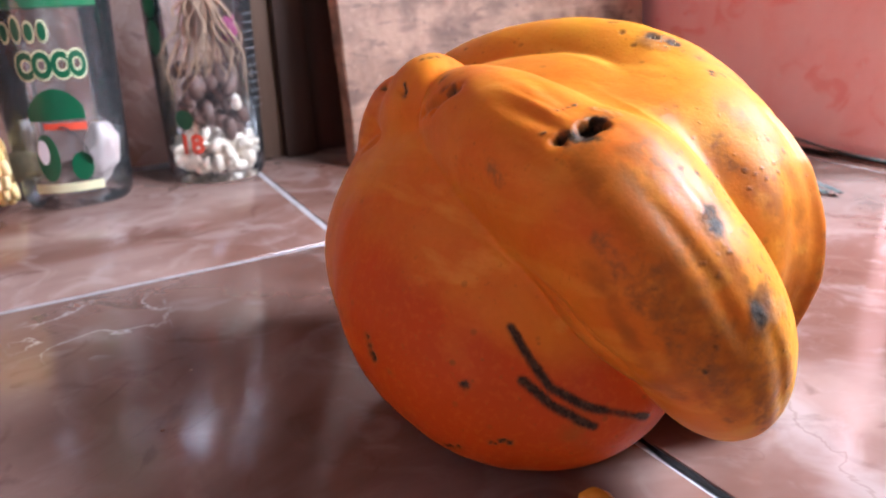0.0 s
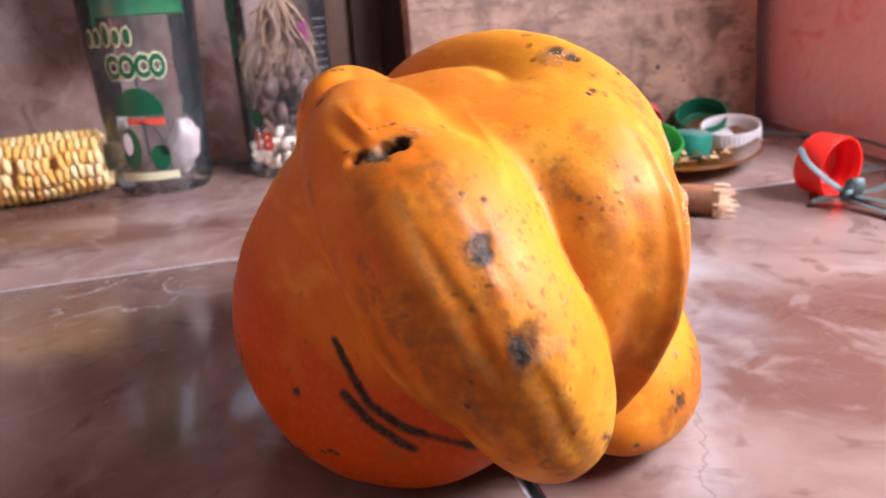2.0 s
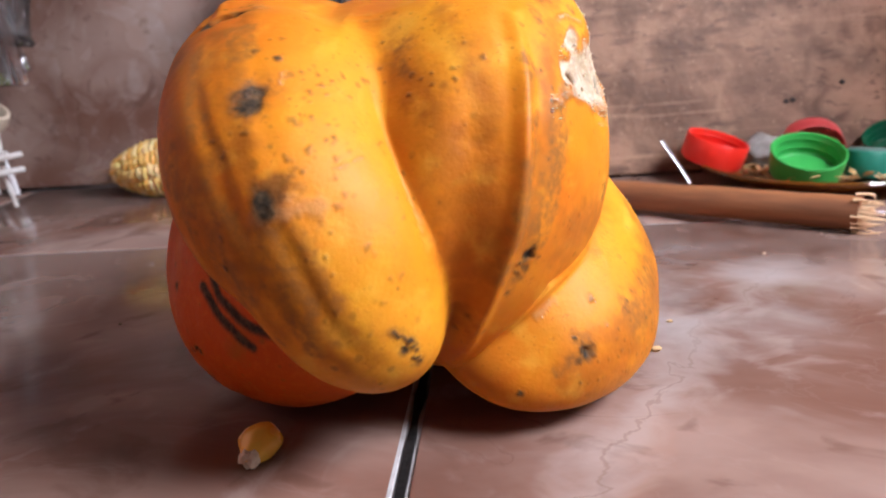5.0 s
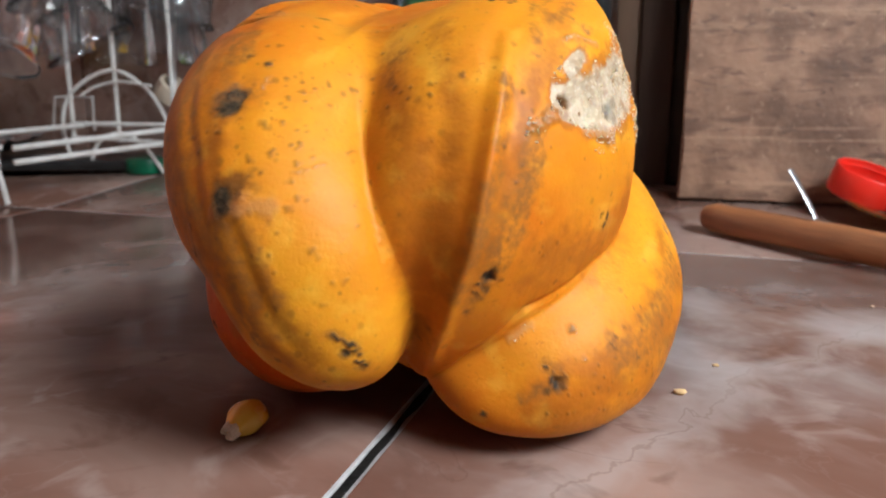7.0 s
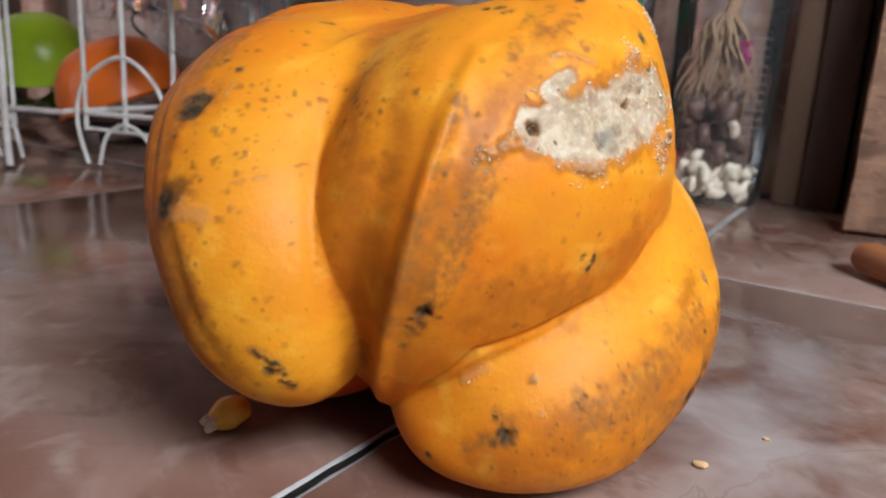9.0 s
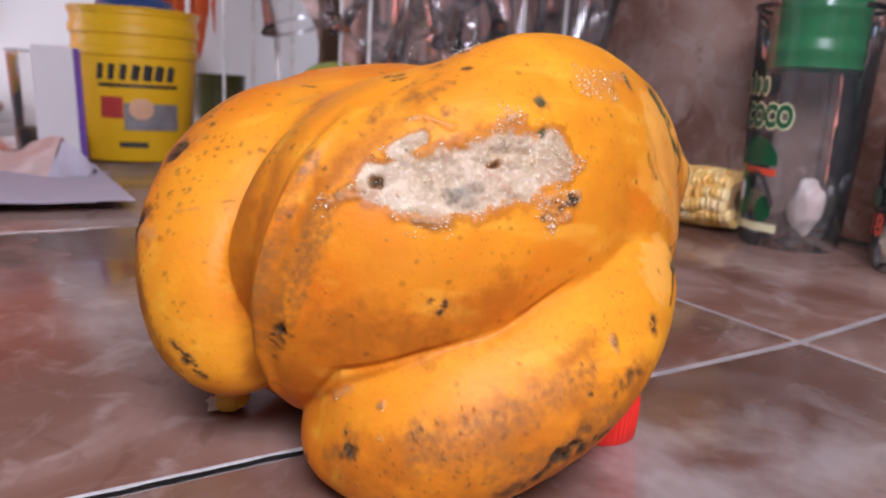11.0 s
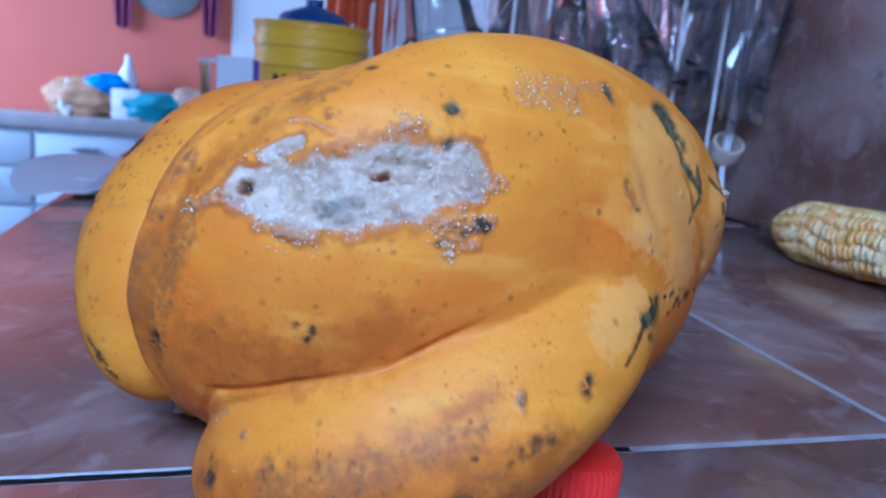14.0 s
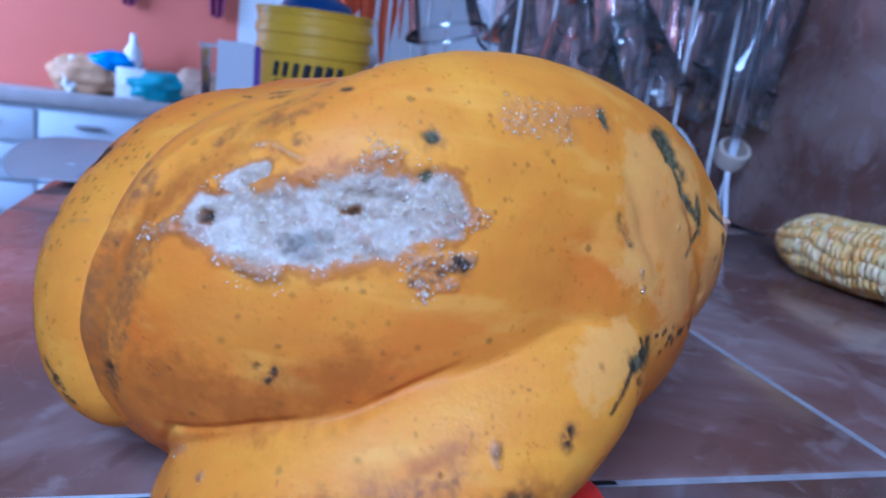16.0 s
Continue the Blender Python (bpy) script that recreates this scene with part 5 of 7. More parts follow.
mark("crust", 0.0012, (0.2157, 0.1602, 0.1072), (0.2179, 0.1642, 0.1083))
mark("crust", 0.0010, (0.2179, 0.1642, 0.1083), (0.2225, 0.1689, 0.1061))
mark("crust", 0.0024, (0.2261, 0.1758, 0.1032), (0.2274, 0.1960, 0.1034))
mark("crust", 0.0017, (0.2130, 0.1391, 0.0864), (0.2169, 0.1456, 0.0899))
mark("crust", 0.0017, (0.2255, 0.1884, 0.1090), (0.2244, 0.1848, 0.1107))
mark("crust", 0.0020, (0.2312, 0.1934, 0.0874), (0.2301, 0.2048, 0.0885))
mark("crust", 0.0016, (0.2316, 0.1957, 0.0833), (0.2311, 0.2027, 0.0835))
mark("brown", 0.0016, (0.2316, 0.1950, 0.0840), (0.2308, 0.2040, 0.0880))
mark("resin", 0.0013, (0.2415, 0.2145, 0.0510), (0.2437, 0.2143, 0.0475))
mark("sheen", 0.0030, (0.2170, 0.2163, 0.1190), (0.2129, 0.2213, 0.1231))
mark("sheen", 0.0022, (0.2105, 0.2311, 0.1220), (0.2053, 0.2423, 0.1229))
mark("fold", 0.0022, (0.1161, 0.2023, 0.1123), (0.1204, 0.1947, 0.1194))
mark("brown", 0.0016, (0.1180, 0.1990, 0.1155), (0.1204, 0.1947, 0.1194))
mark("fold", 0.0030, (0.1163, 0.2543, 0.0943), (0.1178, 0.2465, 0.0998))
mark("fold", 0.0020, (0.1183, 0.2255, 0.1158), (0.1230, 0.2400, 0.1150))
mark("fold", 0.0018, (0.1263, 0.2560, 0.1126), (0.1240, 0.2450, 0.1110))
mark("hole", 0.0020, (0.1229, 0.1487, 0.1099))
mark("hole", 0.0028, (0.1290, 0.1464, 0.1117), (0.1330, 0.1462, 0.1128))
mark("grey", 0.0026, (0.1470, 0.1049, 0.0678), (0.1597, 0.1066, 0.0692))
mark("brown", 0.0008, (0.1738, 0.1575, 0.1093), (0.1765, 0.1548, 0.1083))
mark("stripe", 0.0034, (0.1449, 0.1166, 0.0910))
mark("stripe", 0.0030, (0.1480, 0.1053, 0.0708), (0.1492, 0.1052, 0.0690))
mark("crust", 0.0022, (0.1384, 0.1533, 0.1149), (0.1405, 0.1490, 0.1142))
mark("hole", 0.0025, (0.1299, 0.1468, 0.1122), (0.1335, 0.1466, 0.1132))
mark("fold", 0.0040, (0.1305, 0.1466, 0.1122), (0.1325, 0.1466, 0.1130))
mark("fold", 0.0022, (0.1216, 0.1491, 0.1093))
mark("smudge", 0.0020, (0.2282, 0.1703, 0.0903), (0.2289, 0.1742, 0.0918))
mark("smudge", 0.0012, (0.2277, 0.1679, 0.0891))
mark("smudge", 0.0009, (0.2275, 0.1812, 0.102), (0.2281, 0.1918, 0.1017))
mark("smudge", 0.0008, (0.2256, 0.1587, 0.0829), (0.2273, 0.1638, 0.0839))
mark("smudge", 0.0007, (0.2235, 0.1562, 0.0878), (0.2246, 0.1574, 0.0857))
mark("fold", 0.0014, (0.2274, 0.1795, 0.1014), (0.2282, 0.1918, 0.1015))
mark("stain", 0.0022, (0.2258, 0.1592, 0.0833), (0.2286, 0.1673, 0.0822))
mark("stain", 0.0016, (0.2283, 0.1672, 0.0842), (0.2308, 0.1922, 0.0905))
mark("fold", 0.0024, (0.118, 0.2119, 0.1103), (0.1177, 0.2002, 0.1158), 1.0, 1.9)
mark("fold", 0.0024, (0.1177, 0.2002, 0.1158), (0.1197, 0.1943, 0.1188), 1.9, 1.0)
mark("stain", 0.0026, (0.1176, 0.2096, 0.1113), (0.1187, 0.1959, 0.1177))
mark("dark", 0.0010, (0.1231, 0.2091, 0.1194))
mark("dark", 0.0012, (0.1194, 0.1972, 0.1182))
mark("valley", 0.0030, (0.1186, 0.2517, 0.1007), (0.1163, 0.2427, 0.0981), 0.6, 1.0)
mark("valley", 0.0030, (0.1163, 0.2427, 0.0981), (0.1143, 0.2494, 0.0928), 1.0, 0.5)
mark("stain", 0.0022, (0.117, 0.246, 0.0979), (0.1152, 0.2496, 0.0939))
mark("ridge", 0.0085, (0.1872, 0.2955, 0.0896), 0.9, 0.9)
mark("light", 0.0060, (0.1877, 0.2925, 0.0967), (0.1896, 0.2931, 0.0872))
mark("green", 0.0009, (0.1832, 0.2965, 0.0985))
mark("crust", 0.0014, (0.1819, 0.3003, 0.0923), (0.1793, 0.3037, 0.0883))
mark("green", 0.0006, (0.1891, 0.294, 0.0841))
mark("resin", 0.0009, (0.2025, 0.2721, 0.0951))
mark("resin", 0.0008, (0.2146, 0.257, 0.0845))
mark("band", 0.0018, (0.2199, 0.1692, 0.1104), (0.2188, 0.1544, 0.0977))
mark("band", 0.0020, (0.2188, 0.1544, 0.0977), (0.2143, 0.1411, 0.0874))
mark("band", 0.0023, (0.2143, 0.1411, 0.0874), (0.2134, 0.1363, 0.0747))
mark("band", 0.0024, (0.2134, 0.1363, 0.0747), (0.2106, 0.1336, 0.0616))
mark("band", 0.0022, (0.2106, 0.1336, 0.0616), (0.2069, 0.1320, 0.0521))
speckle(40, 7, (0.2188, 0.1544, 0.0977), (0.2134, 0.1363, 0.0747), (0.2069, 0.1320, 0.0521))
mark("brown", 0.0017, (0.2021, 0.1278, 0.0465), (0.2052, 0.1309, 0.0495))
mark("olive", 0.0060, (0.2487, 0.2017, 0.0282), (0.2455, 0.1848, 0.0153))
mark("olive", 0.0058, (0.2455, 0.1848, 0.0153), (0.2442, 0.1794, 0.0134))
mark("brown", 0.0036, (0.2487, 0.2017, 0.0275), (0.2470, 0.1890, 0.0190))
mark("dark", 0.0026, (0.2485, 0.1990, 0.0265), (0.2480, 0.1925, 0.0235))
mark("olive", 0.0048, (0.2450, 0.2030, 0.0430), (0.2452, 0.1944, 0.0390))
mark("brown", 0.0022, (0.2466, 0.2181, 0.0401), (0.2477, 0.2116, 0.0378))
mark("olive", 0.0050, (0.2423, 0.1730, 0.0282), (0.2347, 0.1578, 0.0237))
mark("brown", 0.0016, (0.2192, 0.1453, 0.0222), (0.2205, 0.1462, 0.0190))
mark("dark", 0.0016, (0.2181, 0.2611, 0.0637), (0.1945, 0.2876, 0.0654))
mark("brown", 0.0018, (0.2181, 0.2611, 0.0637), (0.2259, 0.2551, 0.0574))
mark("olive", 0.0032, (0.2064, 0.1306, 0.0549), (0.2105, 0.1330, 0.0711))
mark("brown", 0.0019, (0.2031, 0.1308, 0.0444), (0.2064, 0.1306, 0.0530))
mark("stain", 0.0036, (0.1304, 0.1173, 0.0889), (0.1351, 0.1096, 0.0745))
mark("stain", 0.0036, (0.1351, 0.1096, 0.0745), (0.1439, 0.1052, 0.0607))
mark("stain", 0.0032, (0.1439, 0.1052, 0.0607), (0.1523, 0.1039, 0.0470))
mark("olive", 0.0026, (0.1351, 0.1096, 0.0745), (0.1439, 0.1052, 0.0607))
mark("stain", 0.0030, (0.1267, 0.1152, 0.0737), (0.1315, 0.1132, 0.0589))
mark("stain", 0.0030, (0.1315, 0.1132, 0.0589), (0.1414, 0.1120, 0.0443))
mark("stain", 0.0022, (0.1380, 0.1301, 0.1046), (0.1428, 0.1110, 0.0834))
mark("olive", 0.0020, (0.1501, 0.1039, 0.0644), (0.1571, 0.1034, 0.0469))
mark("olive", 0.0024, (0.2150, 0.1720, 0.1171), (0.2132, 0.1652, 0.1131))
mark("green", 0.0012, (0.1893, 0.2897, 0.0990), (0.1853, 0.2965, 0.0935))
mark("dot", 0.0026, (0.2268, 0.1675, 0.0893), (0.2274, 0.1705, 0.0899))
mark("dot", 0.0022, (0.2290, 0.1690, 0.0885), (0.2292, 0.1720, 0.0888))
mark("light", 0.0105, (0.2045, 0.2590, 0.1110), (0.2125, 0.2581, 0.0891))
mark("light", 0.0110, (0.1970, 0.2736, 0.1083), (0.2066, 0.2736, 0.0763))
mark("light", 0.0085, (0.1879, 0.2945, 0.0906), (0.1873, 0.2959, 0.0747))
mark("light", 0.0070, (0.2314, 0.2404, 0.0625), (0.2228, 0.2512, 0.0688))
mark("green", 0.0034, (0.1941, 0.2675, 0.1186), (0.1965, 0.2699, 0.1134))
mark("green", 0.0020, (0.1965, 0.2699, 0.1134), (0.1963, 0.2741, 0.1091))
mark("green", 0.0015, (0.1947, 0.2814, 0.1015), (0.1953, 0.2835, 0.0952))
mark("groove", 0.0022, (0.1996, 0.2745, 0.1007), (0.1981, 0.2805, 0.0913), 0.3, 1.0)
mark("groove", 0.0022, (0.1981, 0.2805, 0.0913), (0.1896, 0.2927, 0.0733), 1.0, 1.0)
mark("stain", 0.0012, (0.1996, 0.2745, 0.1007), (0.1981, 0.2805, 0.0913))
mark("stain", 0.0012, (0.1981, 0.2805, 0.0913), (0.1896, 0.2927, 0.0733))
mark("green", 0.0010, (0.1879, 0.2945, 0.0906), (0.1875, 0.2955, 0.0880))
mark("crust", 0.0020, (0.1855, 0.2983, 0.0834), (0.1860, 0.2978, 0.0800))
mark("pale", 0.0010, (0.2060, 0.2740, 0.0820))
mark("dark", 0.0014, (0.2193, 0.2575, 0.0680), (0.2095, 0.2700, 0.0673))
mark("dark", 0.0013, (0.2095, 0.2700, 0.0673), (0.1938, 0.2881, 0.0671))
mark("brown", 0.0014, (0.2193, 0.2575, 0.0680), (0.2243, 0.2561, 0.0604))
mark("brown", 0.0012, (0.2243, 0.2561, 0.0604), (0.2042, 0.2689, 0.0467))
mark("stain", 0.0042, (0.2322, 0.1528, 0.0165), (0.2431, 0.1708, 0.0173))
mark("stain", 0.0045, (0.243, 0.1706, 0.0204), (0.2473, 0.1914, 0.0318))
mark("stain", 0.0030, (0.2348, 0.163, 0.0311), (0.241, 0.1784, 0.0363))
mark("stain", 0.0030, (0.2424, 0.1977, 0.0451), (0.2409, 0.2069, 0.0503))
mark("olive", 0.0024, (0.2372, 0.1603, 0.0218), (0.2455, 0.1783, 0.0234))
mark("olive", 0.0022, (0.245, 0.1834, 0.0319), (0.2452, 0.1944, 0.039))


def mottle(p, scale, seed):
    return np.array([noise.noise(Vector(q)) for q in (p * scale + seed).tolist()])


WEPT = ((0.2128, 0.1386, 0.0857), (0.2258, 0.1587, 0.0818), (0.228, 0.165, 0.0817), (0.2314, 0.1937, 0.0859), (0.2318, 0.1959, 0.0812), (0.2251, 0.1874, 0.1097), (0.2242, 0.1839, 0.1111), (0.226, 0.1947, 0.1074), (0.2283, 0.2005, 0.0991), (0.228, 0.2057, 0.0974), (0.217, 0.2168, 0.1188), (0.2274, 0.1812, 0.1023), (0.2167, 0.1514, 0.098))


def squash():
    bm = bmesh.new()
    bmesh.ops.create_icosphere(bm, subdivisions=8, radius=1)
    me = bpy.data.meshes.new("squash")
    bm.to_mesh(me)
    bm.free()
    n = len(me.vertices)
    d = np.empty(n * 3)
    me.vertices.foreach_get("co", d)
    d = d.reshape(-1, 3)
    d /= np.linalg.norm(d, axis=1, keepdims=True)
    core = np.array(CORE)
    lo, hi = np.full(n, 0.01), np.full(n, 0.16)
    steps = np.linspace(0.16, 0.02, 29)
    inside = np.zeros(n, bool)
    for s in steps:
        f, _ = squash_field(core + d * s)
        hit = (f < 0) & ~inside
        lo[hit] = s
        hi[hit] = s + 0.005
        inside |= hit
    for _ in range(14):
        mid = (lo + hi) / 2
        f, _ = squash_field(core + d * mid[:, None])
        lo, hi = np.where(f < 0, mid, lo), np.where(f < 0, hi, mid)
    r = (lo + hi) / 2
    p = core + d * r[:, None]
    _, w = squash_field(p)
    tone = (w * np.array(TONES)[:, None]).sum(0)
    # the ridge goes from brown-orange on one side to golden on the other
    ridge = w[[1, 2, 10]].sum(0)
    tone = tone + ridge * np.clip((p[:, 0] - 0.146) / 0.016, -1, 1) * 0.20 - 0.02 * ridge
    # lower lobes and shoulder deepen downward, their shade put into the tone
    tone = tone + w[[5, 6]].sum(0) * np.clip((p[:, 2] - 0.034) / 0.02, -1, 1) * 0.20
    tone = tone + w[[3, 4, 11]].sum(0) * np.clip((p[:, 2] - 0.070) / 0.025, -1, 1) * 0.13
    rough = mottle(p, 320, 3.0)
    rough2 = mottle(p, 900, 9.0)
    rough3 = mottle(p, 170, 4.0)
    lumps = mottle(p, 45, 1.0) * 0.0006 + mottle(p, 120, 5.0) * 0.00022
    move = lumps
    masks = np.zeros((4, n))
    tiny = np.zeros(n)
    glow, brown, up, down = np.zeros(n), np.zeros(n), np.zeros(n), np.zeros(n)
    style = {"dark": (0, 1.0, -0.00045), "hole": (0, 1.0, -0.0022), "stripe": (0, 1.0, -0.0002), "smudge": (0, 0.42, -0.0003), "dot": (0, 0.45, 0), "brown": (0, 0.62, -0.0003), "olive": (1, 0.9, 0), "band": (1, 1.0, 0), "scar": (2, 1.0, -0.0008), "crust": (2, 0.66, 0.0004), "grey": (2, 0.45, 0.0002), "pale": (2, 0.6, 0), "sheen": (2, 0.50, 0.0002), "resin": (2, 0.5, 0.0003), "ring": (2, 0.6, 0.0002), "green": (3, 1.0, -0.0003), "ridge": (None, 0, 0.0030), "fold": (None, 0, -0.0016), "groove": (None, 0, -0.0010), "crest": (None, 0, 0.0011), "valley": (None, 0, -0.0030), "stain": (None, 1, 0), "light": (None, 1, 0)}
    for kind, rad, a, b, k0, k1 in MARKS:
        slot, power, depth = style[kind]
        ab = b - a
        near = np.nonzero(((p - (a + b) / 2) ** 2).sum(1) < (np.linalg.norm(ab) / 2 + rad * 2.6) ** 2)[0]
        if not len(near):
            continue
        q = p[near]
        t = np.clip(((q - a) @ ab) / max(ab @ ab, 1e-12), 0, 1)
        dist = np.linalg.norm(q - a - t[:, None] * ab, axis=1) / rad
        if kind in ("ridge", "fold", "groove", "crest", "valley"):
            step = depth * (k0 + (k1 - k0) * t) * np.exp(-dist ** 2 * 1.6)
            if depth > 0:
                up[near] = np.maximum(up[near], step)
            else:
                down[near] = np.minimum(down[near], step)
            continue
        ragged = 0.19 if kind == "scar" else 0.45 if kind in ("dark", "brown", "green") else 0.16 if kind == "stripe" else 0.42 if kind in ("crust", "sheen", "resin") else 0.55 if kind in ("olive", "band", "stain") else 0.42
        dist = dist + ragged * (rough[near] + 0.7 * rough2[near] + 0.8 * rough3[near])
        if kind == "stain":
            brown[near] = np.maximum(brown[near], np.clip((1.3 - dist) / 1.1, 0, 1))
            continue
        if kind == "light":
            glow[near] = np.maximum(glow[near], np.clip((1.12 - dist) / 0.22, 0, 1))
            continue
        if kind == "scar":
            brown[near] = np.maximum(brown[near], 0.9 * np.clip((1.48 - dist) / 0.16, 0, 1))
        soft = 0.8 if kind in ("olive", "band") else 0.30 if kind == "scar" else 0.55
        f = np.clip(((1.22 if kind == "scar" else 1.15) - dist) / soft, 0, 1)
        if kind in ("dark", "green", "hole"):
            masks[1][near] = np.maximum(masks[1][near], 0.7 * np.clip((2.1 - dist) / 1.1, 0, 1))
        if kind in ("crust", "sheen"):
            f = f * np.clip(0.72 + 0.9 * rough2[near] + 0.5 * rough[near], 0, 1)
        if kind in ("hole",):
            masks[2][near] *= 1 - f
        if slot == 0 and rad < 0.001:
            # pores are only stains, too small to pit the skin
            tiny[near] = np.maximum(tiny[near], power * f)
            continue
        masks[slot][near] = np.maximum(masks[slot][near], power * f)
        move[near] += depth * f * (1 + (0.25 * rough[near] if kind in ("scar", "crust") else 0))
        if kind == "ring":
            inner = np.clip((0.6 - dist) / 0.3, 0, 1)
            masks[0][near] = np.maximum(masks[0][near], 0.5 * inner)
    masks[0] = np.maximum(masks[0], tiny * (1 - masks[2]))
    p = p + d * (move + up + down)[:, None]
    p[:, 2] = np.maximum(p[:, 2], (p[:, 1] - 0.35) * 0.0205 + 0.0004)
    me.vertices.foreach_set("co", p.ravel())
    me.update()
    col = me.color_attributes.new("marks", "FLOAT_COLOR", "POINT")
    col.data.foreach_set("color", np.clip(masks, 0, 1).T.ravel())
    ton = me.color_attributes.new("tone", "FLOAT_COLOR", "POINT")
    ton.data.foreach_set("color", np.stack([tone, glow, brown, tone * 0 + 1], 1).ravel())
    me.shade_smooth()
    me.materials.append(RIND)
    t = thing("squash", "lumpy ripe orange squash with dark spots and a pale scar", "squash")
    skin = new("rind", me)
    skin.parent = t
    # granular corky grains standing on the pale scar
    rnd = random.Random(4)
    scabby = np.nonzero((masks[2] > 0.75) & (masks[0] < 0.2) & (p[:, 0] > 0.195))[0].tolist()
    bm = bmesh.new()
    for k in range(30):
        i = rnd.choice(scabby)
        s = rnd.uniform(0.0002, 0.0005)
        turn = Euler((rnd.uniform(0, 3), rnd.uniform(0, 3), rnd.uniform(0, 3))).to_matrix()
        blob(s * rnd.uniform(1, 2.2), s, s * 0.7, p[i] + d[i] * s * 0.3, k, 0.6, 1, turn=turn, bm=bm)
    tagged(part("corky_grain", bm, CORK, t, "pale corky grains on the scar"), kind="stuff")
    bm = bmesh.new()
    edge = np.nonzero((masks[2] > 0.12) & (masks[2] < 0.7) & (p[:, 0] > 0.195))[0].tolist()
    for k in range(330):
        i = rnd.choice(edge if k % 8 else scabby)
        q = rnd.uniform(0.00010, 0.00034)
        turn = Euler((rnd.uniform(0, 3), rnd.uniform(0, 3), rnd.uniform(0, 3))).to_matrix()
        blob(q * rnd.uniform(1.2, 2.2), q, q * 0.6, p[i] + d[i] * q * 0.3, k, 0.35, 1, turn=turn, bm=bm)
    for k, c in enumerate(WEPT * 16):
        close = np.nonzero(((p - np.array(c)) ** 2).sum(1) < 0.0034 ** 2)[0].tolist()
        i, q = rnd.choice(close), rnd.uniform(0.00012, 0.00036)
        blob(q * rnd.uniform(1.0, 1.8), q, q * 0.7, p[i] + d[i] * q * 0.3, k, 0.35, 1, bm=bm)
    tagged(part("dried_sap", bm, SAP, t, "glassy dried sap beads made pale to draw glints"), kind="stuff")
    # dried stump of the stem
    knob = bmesh.new()
    for k in range(7):
        a = k * 0.9
        blob(0.0040, 0.0036, 0.0038, (0.1700 + 0.004 * math.cos(a), 0.3035 + 0.001 * math.sin(a * 2), 0.0880 + 0.005 * math.sin(a)), k, 0.4, 3, bm=knob)
    part("stem_stump", knob, HUSK, t, "dry corky stump of the stem")
    return t


squash()

# ---- small things round the squash ----


def cap_shell(r, h, wall_t=0.0016, top=0.0016, ribs=0, flare=0.0, skirt=0.0, seg=64):
    """A screw cap, open end up: base at z 0, ribbed outside when asked, threaded lip inside."""
    prof = [(0.0001, 0.0), (r - 0.0022, 0.0), (r - 0.0008, 0.0006), (r, 0.0024), (r + flare * 0.5, h * 0.5), (r + flare, h - 0.0006), (r + flare - 0.0005, h), (r + flare - wall_t, h - 0.0004), (r + flare * 0.8 - wall_t, h * 0.82), (r + flare * 0.7 - wall_t - 0.0006, h * 0.76), (r + flare * 0.6 - wall_t, h * 0.70), (r - wall_t, h * 0.45), (r - wall_t - 0.0006, h * 0.40), (r - wall_t, h * 0.34), (r - wall_t - 0.0004, top + 0.001), (r - wall_t - 0.0015, top), (0.0001, top)]
    bm = lathe(prof, seg)
    if ribs:
        for v in bm.verts:
            rr = math.hypot(v.co.x, v.co.y)
            if rr > r - 0.0007 and 0.002 < v.co.z < h - 0.002:
                a = math.atan2(v.co.y, v.co.x)
                k = 1 + 0.00055 * math.cos(a * ribs) / rr
                v.co.x *= k
                v.co.y *= k
    return bm


def cap(name, label, r, h, at, turn, material, ribs=0, flare=0.0, seg=96, top_material=None):
    c = thing(name, label, "bottle cap", at, turn, "loose bottle caps")
    part("cap_body", cap_shell(r, h, ribs=ribs, flare=flare, seg=seg), material, c)
    part("liner", lathe([(0.0001, 0.0017), (r * 0.78, 0.0017), (r * 0.80, 0.0024), (r * 0.78, 0.0030), (r * 0.74, 0.0025), (0.0001, 0.0024)], 48), material, c)
    if top_material:
        part("cap_top", lathe([(0.0001, -0.0008), (r - 0.003, -0.0008), (r - 0.0022, -0.0003), (r - 0.0022, 0.0), (0.0001, 0.0)], 48), top_material, c, "dusty scratched top")
    return c


# red cap under the squash's foot, closed side up
c = cap("red_bottle_cap", "red ribbed plastic bottle cap lying under the squash", 0.0148, 0.0168, (0.1995, 0.2512, rise(0.2512) + 0.0168), (180, 0, 20), RED, ribs=48, seg=144)
bm = bmesh.new()
for k in range(3):
    b2 = box(-0.006 + 0.0045 * k, -0.003, -0.00035, -0.0035 + 0.0045 * k, 0.004, 0.0, 0.0002, 1)
    me = bpy.data.meshes.new("scratch")
    b2.to_mesh(me)
    b2.free()
    bm.from_mesh(me)
    bpy.data.meshes.remove(me)
part("moulded_mark", bm, RED, c, "faint raised moulded mark")

# a grain of maize and crumbs
g = thing("maize_grain", "single yellow maize grain with a pale tip on the tile", "maize grain", (0.1298, 0.1380, rise(0.1380) + 0.0046), (0, -14, 78))
bm = blob(0.0070, 0.0060, 0.0046, seed=4, rough=0.12, sub=4)
for v in bm.verts:
    if v.co.x < 0:
        v.co.y *= 1 - 0.35 * (-v.co.x / 0.0062)
        v.co.z *= 1 - 0.25 * (-v.co.x / 0.0062)
part("grain_body", bm, mat("grain_skin", (0.80, 0.46, 0.06), (0.72, 0.33, 0.03), 0.25, scale=160, skin=0.15), g)
bm = bmesh.new()
